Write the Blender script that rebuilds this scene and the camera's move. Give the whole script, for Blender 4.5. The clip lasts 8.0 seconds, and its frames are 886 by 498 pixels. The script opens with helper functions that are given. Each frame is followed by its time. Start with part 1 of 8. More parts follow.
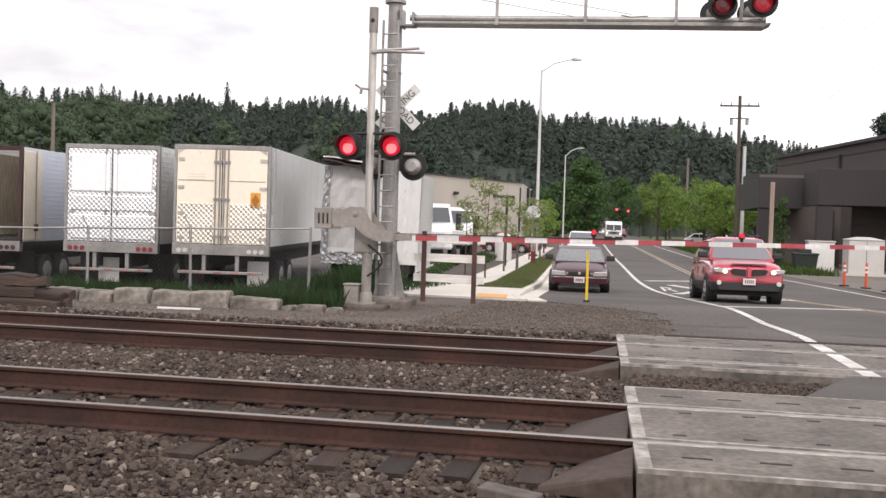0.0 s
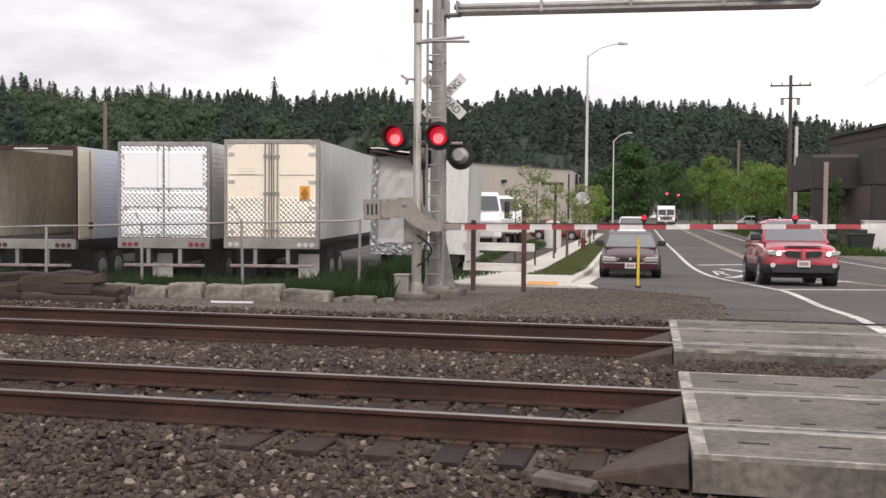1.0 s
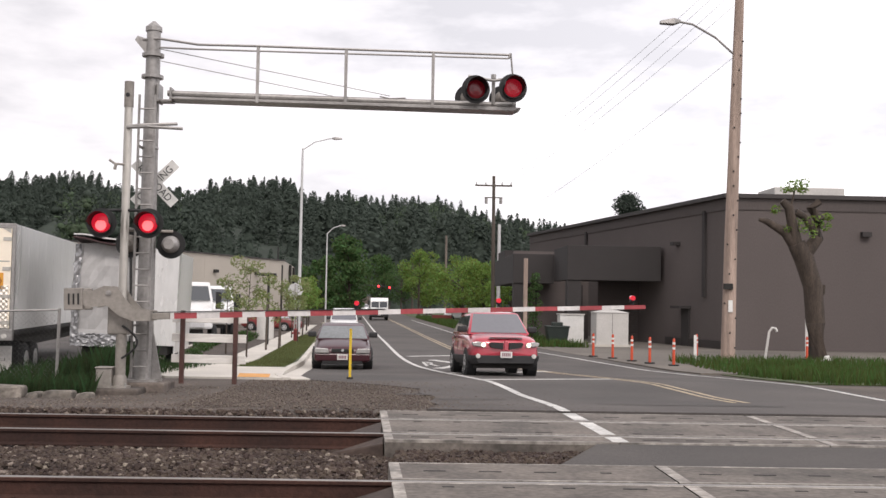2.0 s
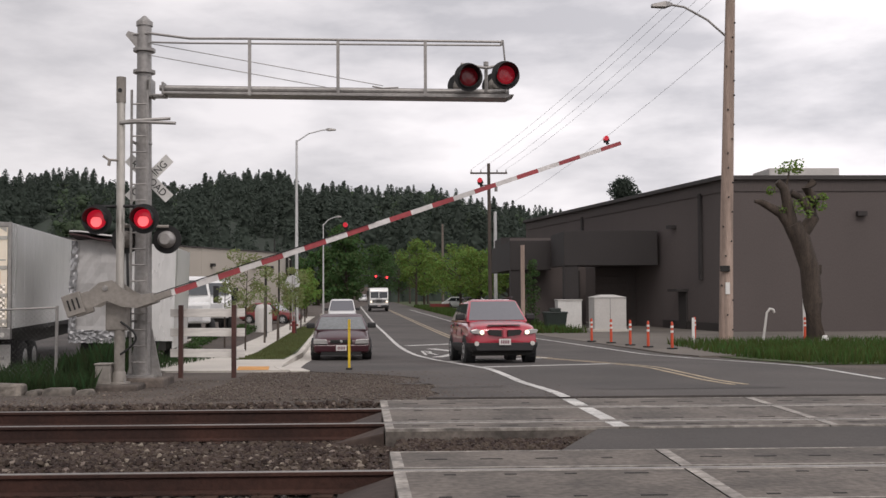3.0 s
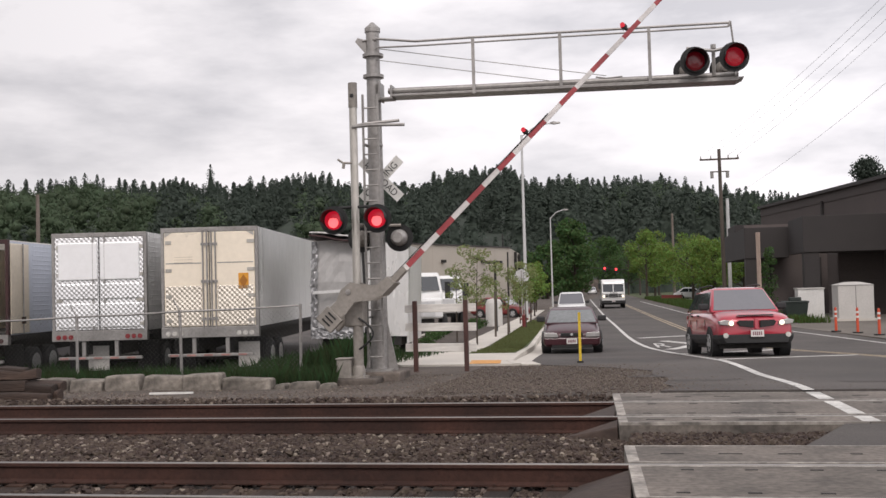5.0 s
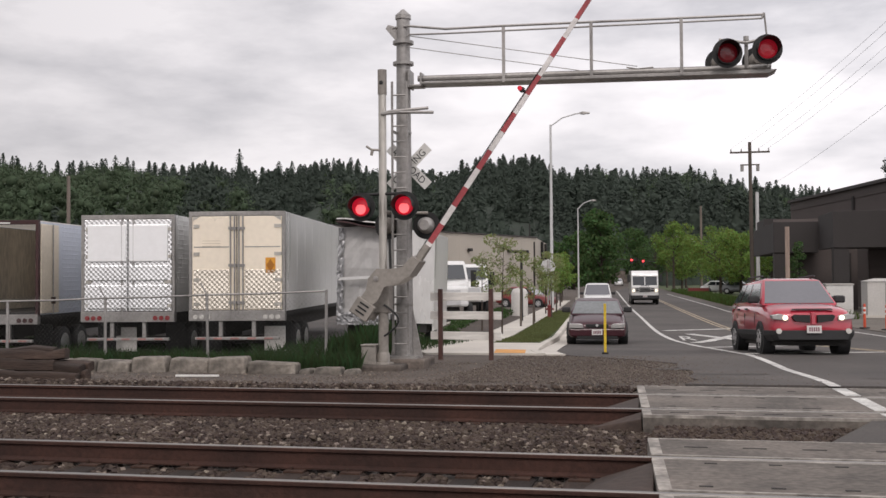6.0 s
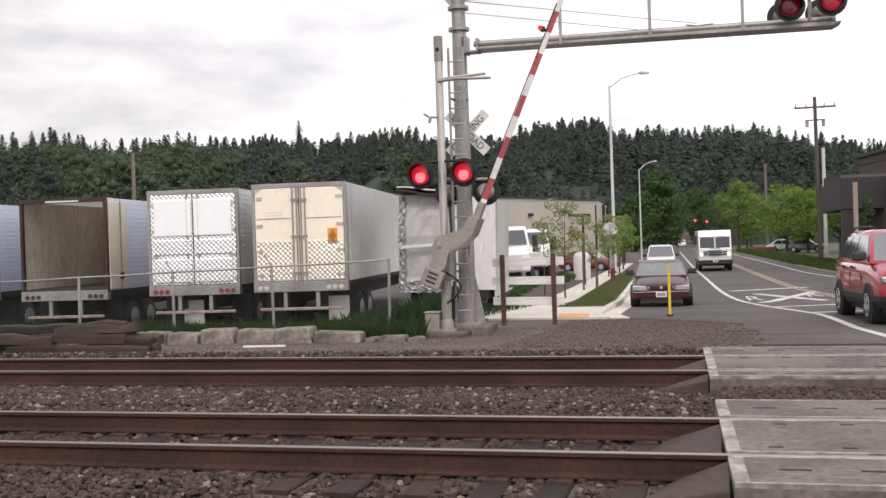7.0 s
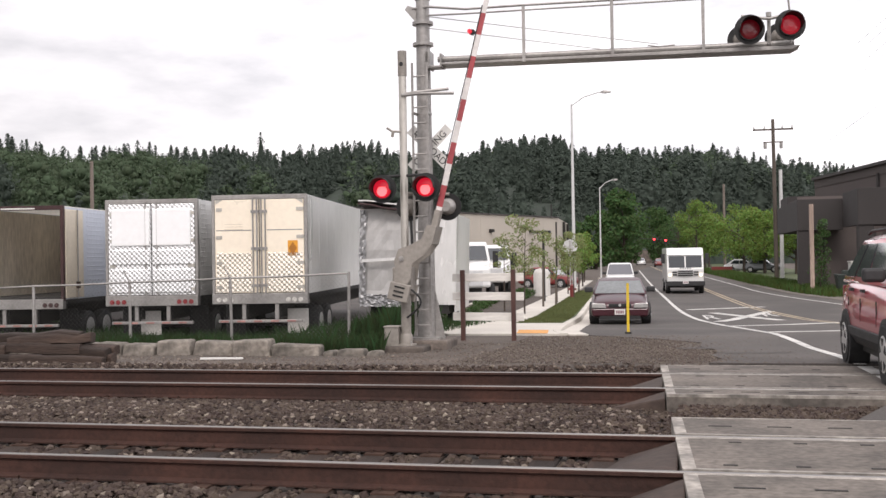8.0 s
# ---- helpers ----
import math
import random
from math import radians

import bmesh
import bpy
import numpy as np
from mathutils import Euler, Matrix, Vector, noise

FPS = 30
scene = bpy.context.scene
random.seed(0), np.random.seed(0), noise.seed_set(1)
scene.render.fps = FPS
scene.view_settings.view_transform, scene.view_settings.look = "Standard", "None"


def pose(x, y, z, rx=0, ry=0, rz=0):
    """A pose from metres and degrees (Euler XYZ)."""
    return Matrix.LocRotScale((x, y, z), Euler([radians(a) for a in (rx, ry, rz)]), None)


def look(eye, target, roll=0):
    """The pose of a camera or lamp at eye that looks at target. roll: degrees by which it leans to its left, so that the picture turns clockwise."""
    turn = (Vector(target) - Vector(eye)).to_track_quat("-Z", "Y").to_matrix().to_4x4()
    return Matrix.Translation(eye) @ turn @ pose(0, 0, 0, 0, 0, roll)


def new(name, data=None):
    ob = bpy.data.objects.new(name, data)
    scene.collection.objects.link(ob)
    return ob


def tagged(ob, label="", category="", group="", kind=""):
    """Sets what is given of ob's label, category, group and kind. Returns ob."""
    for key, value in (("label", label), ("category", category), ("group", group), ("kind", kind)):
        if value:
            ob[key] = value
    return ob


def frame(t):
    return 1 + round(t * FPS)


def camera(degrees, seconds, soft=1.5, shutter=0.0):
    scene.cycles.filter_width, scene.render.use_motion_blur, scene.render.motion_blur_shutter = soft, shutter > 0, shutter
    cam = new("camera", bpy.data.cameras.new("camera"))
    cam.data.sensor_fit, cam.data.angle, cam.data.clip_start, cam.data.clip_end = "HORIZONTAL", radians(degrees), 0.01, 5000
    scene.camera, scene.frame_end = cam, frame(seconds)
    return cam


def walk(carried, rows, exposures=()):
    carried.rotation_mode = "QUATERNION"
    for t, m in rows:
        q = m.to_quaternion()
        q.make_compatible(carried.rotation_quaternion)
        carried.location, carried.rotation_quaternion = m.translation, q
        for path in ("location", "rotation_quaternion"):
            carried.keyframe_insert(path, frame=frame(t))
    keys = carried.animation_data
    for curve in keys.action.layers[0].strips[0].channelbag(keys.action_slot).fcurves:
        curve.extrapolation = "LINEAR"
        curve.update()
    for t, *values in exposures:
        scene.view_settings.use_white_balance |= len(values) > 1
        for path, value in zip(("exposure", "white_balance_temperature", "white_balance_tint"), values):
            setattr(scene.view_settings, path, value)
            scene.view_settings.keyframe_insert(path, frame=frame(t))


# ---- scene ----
EYE_H = 1.53
PATH = (
    (0.0, pose(0, 0, EYE_H, 88.34, -1.79, 10.83)),
    (0.1, pose(0, 0, EYE_H, 89.93, -1.68, 11.16)),
    (0.2, pose(0, 0, EYE_H, 91.36, -0.21, 11.74)),
    (0.3, pose(0, 0, EYE_H, 91.95, 1.42, 13.40)),
    (0.5, pose(0, 0, EYE_H, 90.70, 2.38, 15.09)),
    (0.7, pose(0, 0, EYE_H, 89.51, 1.87, 16.03)),
    (0.8, pose(0, 0, EYE_H, 88.97, 0.82, 15.51)),
    (1.0, pose(0, 0, EYE_H, 87.71, -0.43, 13.42)),
    (1.2, pose(0, 0, EYE_H, 88.31, 0.69, 8.98)),
    (1.3, pose(0, 0, EYE_H, 88.62, 0.60, 4.76)),
    (1.5, pose(0, 0, EYE_H, 90.88, 2.05, 0.71)),
    (1.7, pose(0, 0, EYE_H, 92.78, -1.14, -1.31)),
    (2.8, pose(0, 0, EYE_H, 92.45, 0.14, -3.16)),
    (3.0, pose(0, 0, EYE_H, 92.17, 0.29, -1.92)),
    (3.5, pose(0, 0, EYE_H, 91.06, 0.98, 1.37)),
    (4.0, pose(0, 0, EYE_H, 91.42, 1.77, 6.44)),
    (4.5, pose(0, 0, EYE_H, 91.78, 2.13, 8.44)),
    (4.7, pose(0, 0, EYE_H, 91.98, 1.97, 9.30)),
    (5.8, pose(0, 0, EYE_H, 91.87, 0.65, 11.41)),
    (6.0, pose(0, 0, EYE_H, 91.40, 0.39, 11.63)),
    (6.5, pose(0, 0, EYE_H, 89.92, 0.09, 15.44)),
    (7.0, pose(0, 0, EYE_H, 89.68, 1.89, 14.90)),
    (7.5, pose(0, 0, EYE_H, 89.98, 1.44, 13.93)),
    (8.0, pose(0, 0, EYE_H, 90.41, 0.94, 12.80)),
)
cam = camera(44.85, 8.0, soft=1.5)
# the clip's camera opens up while the bright sky is out of the picture and stops down again
walk(cam, PATH, ((0.0, 0.42, 6500, 15), (0.5, 0.08, 6500, 15), (1.0, 0.22, 6500, 15), (1.5, 0.42, 6500, 15), (1.7, 0.36, 6500, 15), (2.8, -0.32, 6500, 15), (3.0, -0.34, 6500, 15), (3.5, -0.15, 6500, 15), (4.0, -0.10, 6500, 15), (4.5, -0.10, 6500, 15), (4.7, -0.06, 6500, 15), (5.8, -0.18, 6500, 15), (6.0, -0.18, 6500, 15), (6.5, 0.05, 6500, 15), (7.0, 0.24, 6500, 15), (8.0, 0.34, 6500, 15)))

# ---- world and light: bright overcast afternoon ----
world = bpy.data.worlds.new("overcast_sky")
scene.world = world
world.use_nodes = True
wn, wl = world.node_tree.nodes, world.node_tree.links
wn.clear()
sky = wn.new("ShaderNodeTexSky")
sky.sky_type, sky.sun_disc = "NISHITA", False
sky.sun_elevation, sky.sun_rotation = radians(47), radians(177)
sky.air_density, sky.dust_density = 1.0, 4.0
wcoord, wmap = wn.new("ShaderNodeTexCoord"), wn.new("ShaderNodeMapping")
wmap.inputs["Scale"].default_value = (2.2, 2.2, 7.0)
wl.new(wcoord.outputs["Generated"], wmap.inputs["Vector"])
wnoise = wn.new("ShaderNodeTexNoise")
wnoise.inputs["Scale"].default_value, wnoise.inputs["Detail"].default_value, wnoise.inputs["Roughness"].default_value = 1.3, 7.0, 0.55
wl.new(wmap.outputs[0], wnoise.inputs["Vector"])
wramp = wn.new("ShaderNodeValToRGB")
wramp.color_ramp.elements[0].position, wramp.color_ramp.elements[0].color = 0.37, (6.4, 6.42, 6.6, 1)
wramp.color_ramp.elements[1].position, wramp.color_ramp.elements[1].color = 0.58, (11.4, 11.2, 11.1, 1)
wl.new(wnoise.outputs["Fac"], wramp.inputs["Fac"])
wmix = wn.new("ShaderNodeMix")
wmix.data_type = "RGBA"
wmix.inputs["Factor"].default_value = 0.93
wl.new(sky.outputs[0], wmix.inputs["A"])
wsep, wside, wmul = wn.new("ShaderNodeSeparateXYZ"), wn.new("ShaderNodeMapRange"), wn.new("ShaderNodeVectorMath")
wl.new(wcoord.outputs["Generated"], wsep.inputs[0])
wside.inputs["From Min"].default_value, wside.inputs["From Max"].default_value = -0.6, 0.6
wside.inputs["To Min"].default_value, wside.inputs["To Max"].default_value = 0.80, 1.50
wl.new(wsep.outputs["X"], wside.inputs["Value"])
wmul.operation = "MULTIPLY"
wl.new(wramp.outputs[0], wmul.inputs[0])
wl.new(wside.outputs[0], wmul.inputs[1])
wl.new(wmul.outputs[0], wmix.inputs["B"])
wbg, wout = wn.new("ShaderNodeBackground"), wn.new("ShaderNodeOutputWorld")
wbg.inputs["Strength"].default_value = 0.10
wl.new(wmix.outputs["Result"], wbg.inputs["Color"])
wl.new(wbg.outputs[0], wout.inputs["Surface"])

sun = new("sun", bpy.data.lights.new("sun", "SUN"))
sun.data.energy, sun.data.angle, sun.data.color = 1.3, radians(16), (1.0, 0.95, 0.88)
sun.matrix_world = look((1.5, -32, 34), (0, 0, 0))


# ---- materials ----
def shade(name, base, rough=0.7, metal=0.0, vary=0.25, scale=6.0, fine=60.0, bump=0.2, dark=None, spots=0.0, coat=0.0, emit=None, power=0.0, glass=0.0, by_object=0.0, streak=(1, 1, 1), spec=0.5):
    """A procedural surface: base colour with broad stains, fine grain and relief."""
    m = bpy.data.materials.new(name)
    m.use_nodes = True
    n, l = m.node_tree.nodes, m.node_tree.links
    b = n["Principled BSDF"]
    dark = dark or tuple(c * (1 - vary) for c in base)
    light = tuple(min(1, c * (1 + vary * 0.5)) for c in base)
    co, mp = n.new("ShaderNodeTexCoord"), n.new("ShaderNodeMapping")
    mp.inputs["Scale"].default_value = streak
    l.new(co.outputs["Object"], mp.inputs["Vector"])
    big, small = n.new("ShaderNodeTexNoise"), n.new("ShaderNodeTexNoise")
    big.inputs["Scale"].default_value, big.inputs["Detail"].default_value = scale / 6.0, 6.0
    small.inputs["Scale"].default_value, small.inputs["Detail"].default_value = fine / 3.0, 3.0
    for tex in (big, small):
        l.new(mp.outputs[0], tex.inputs["Vector"])
    ramp = n.new("ShaderNodeValToRGB")
    ramp.color_ramp.elements[0].position, ramp.color_ramp.elements[1].position = 0.34, 0.68
    ramp.color_ramp.elements[0].color, ramp.color_ramp.elements[1].color = (*dark, 1), (*light, 1)
    l.new(big.outputs["Fac"], ramp.inputs["Fac"])
    grain = n.new("ShaderNodeMix")
    grain.data_type, grain.blend_type = "RGBA", "MULTIPLY"
    grain.inputs["Factor"].default_value = min(1.0, vary * 1.6)
    gr = n.new("ShaderNodeValToRGB")
    gr.color_ramp.elements[0].position, gr.color_ramp.elements[1].position = 0.3, 0.7
    gr.color_ramp.elements[0].color, gr.color_ramp.elements[1].color = (0.55, 0.54, 0.53, 1), (1.25, 1.25, 1.25, 1)
    l.new(small.outputs["Fac"], gr.inputs["Fac"])
    l.new(ramp.outputs[0], grain.inputs["A"])
    l.new(gr.outputs[0], grain.inputs["B"])
    colour = grain.outputs["Result"]
    if by_object:
        info, hsv, rng = n.new("ShaderNodeObjectInfo"), n.new("ShaderNodeHueSaturation"), n.new("ShaderNodeMapRange")
        rng.inputs["To Min"].default_value, rng.inputs["To Max"].default_value = 1 - by_object, 1 + by_object
        l.new(info.outputs["Random"], rng.inputs["Value"])
        l.new(rng.outputs[0], hsv.inputs["Value"])
        l.new(colour, hsv.inputs["Color"])
        colour = hsv.outputs[0]
    l.new(colour, b.inputs["Base Color"])
    b.inputs["Roughness"].default_value, b.inputs["Metallic"].default_value = rough, metal
    b.inputs["Specular IOR Level"].default_value = spec
    if rough > 0.12:
        rr = n.new("ShaderNodeMapRange")
        rr.inputs["To Min"].default_value, rr.inputs["To Max"].default_value = max(0.03, rough - 0.12), min(1.0, rough + 0.12)
        l.new(big.outputs["Fac"], rr.inputs["Value"])
        l.new(rr.outputs[0], b.inputs["Roughness"])
    b.inputs["Coat Weight"].default_value, b.inputs["Coat Roughness"].default_value = coat, 0.05
    if bump:
        bp = n.new("ShaderNodeBump")
        bp.inputs["Strength"].default_value, bp.inputs["Distance"].default_value = bump, 0.02
        l.new(small.outputs["Fac"], bp.inputs["Height"])
        l.new(bp.outputs[0], b.inputs["Normal"])
    if emit:
        b.inputs["Emission Color"].default_value, b.inputs["Emission Strength"].default_value = (*emit, 1), power
    if glass:
        b.inputs["Transmission Weight"].default_value = glass
    return m


def leafy(name, base, hue=0.04, value=0.45, broad=0.6, patchy=(0.0, 1.0), thin=0.38):
    """Foliage: every leaf or tree of a joined mesh a little different."""
    m = bpy.data.materials.new(name)
    m.use_nodes = True
    n, l = m.node_tree.nodes, m.node_tree.links
    b = n["Principled BSDF"]
    geo, hsv = n.new("ShaderNodeNewGeometry"), n.new("ShaderNodeHueSaturation")
    hsv.inputs["Color"].default_value = (*base, 1)
    a, c = n.new("ShaderNodeMapRange"), n.new("ShaderNodeMapRange")
    a.inputs["To Min"].default_value, a.inputs["To Max"].default_value = 0.5 - hue, 0.5 + hue
    c.inputs["To Min"].default_value, c.inputs["To Max"].default_value = 1 - value, 1 + value
    l.new(geo.outputs["Random Per Island"], a.inputs["Value"])
    co, nz, mul = n.new("ShaderNodeTexCoord"), n.new("ShaderNodeTexNoise"), n.new("ShaderNodeMath")
    nz.inputs["Scale"].default_value = broad
    l.new(co.outputs["Object"], nz.inputs["Vector"])
    mul.operation = "ADD"
    l.new(geo.outputs["Random Per Island"], mul.inputs[0])
    pt = n.new("ShaderNodeMapRange")
    pt.inputs["From Min"].default_value, pt.inputs["From Max"].default_value = patchy
    l.new(nz.outputs["Fac"], pt.inputs["Value"])
    l.new(pt.outputs[0], mul.inputs[1])
    c.inputs["From Max"].default_value = 1.5
    l.new(mul.outputs[0], c.inputs["Value"])
    l.new(a.outputs[0], hsv.inputs["Hue"])
    l.new(c.outputs[0], hsv.inputs["Value"])
    l.new(hsv.outputs[0], b.inputs["Base Color"])
    b.inputs["Roughness"].default_value = 0.75
    b.inputs["Specular IOR Level"].default_value = 0.25
    tr, mx = n.new("ShaderNodeBsdfTranslucent"), n.new("ShaderNodeMixShader")
    mx.inputs["Fac"].default_value = thin
    l.new(hsv.outputs[0], tr.inputs["Color"])
    l.new(b.outputs[0], mx.inputs[1])
    l.new(tr.outputs[0], mx.inputs[2])
    l.new(mx.outputs[0], n["Material Output"].inputs["Surface"])
    return m


def quilted(name, base, rough):
    """Polished stainless sheet with a pressed diamond pattern and soft dents."""
    m = shade(name, base, rough, 0.55, 0.05, 3, 40, 0.0)
    n, l = m.node_tree.nodes, m.node_tree.links
    b = n["Principled BSDF"]
    co, mp = n.new("ShaderNodeTexCoord"), n.new("ShaderNodeMapping")
    mp.inputs["Rotation"].default_value = (0, radians(45), 0)
    l.new(co.outputs["Object"], mp.inputs["Vector"])
    waves = []
    for axis in ("X", "Z"):
        wv = n.new("ShaderNodeTexWave")
        wv.bands_direction = axis
        wv.inputs["Scale"].default_value = 3.3
        l.new(mp.outputs[0], wv.inputs["Vector"])
        waves.append(wv)
    add, nz, mix = n.new("ShaderNodeMath"), n.new("ShaderNodeTexNoise"), n.new("ShaderNodeMath")
    add.operation, mix.operation = "ADD", "MULTIPLY_ADD"
    l.new(waves[0].outputs["Fac"], add.inputs[0])
    l.new(waves[1].outputs["Fac"], add.inputs[1])
    nz.inputs["Scale"].default_value = 1.2
    l.new(co.outputs["Object"], nz.inputs["Vector"])
    l.new(nz.outputs["Fac"], mix.inputs[0])
    mix.inputs[1].default_value = 5.0
    l.new(add.outputs[0], mix.inputs[2])
    bp = n.new("ShaderNodeBump")
    bp.inputs["Strength"].default_value, bp.inputs["Distance"].default_value = 0.36, 0.02
    l.new(mix.outputs[0], bp.inputs["Height"])
    l.new(bp.outputs[0], b.inputs["Normal"])
    return m


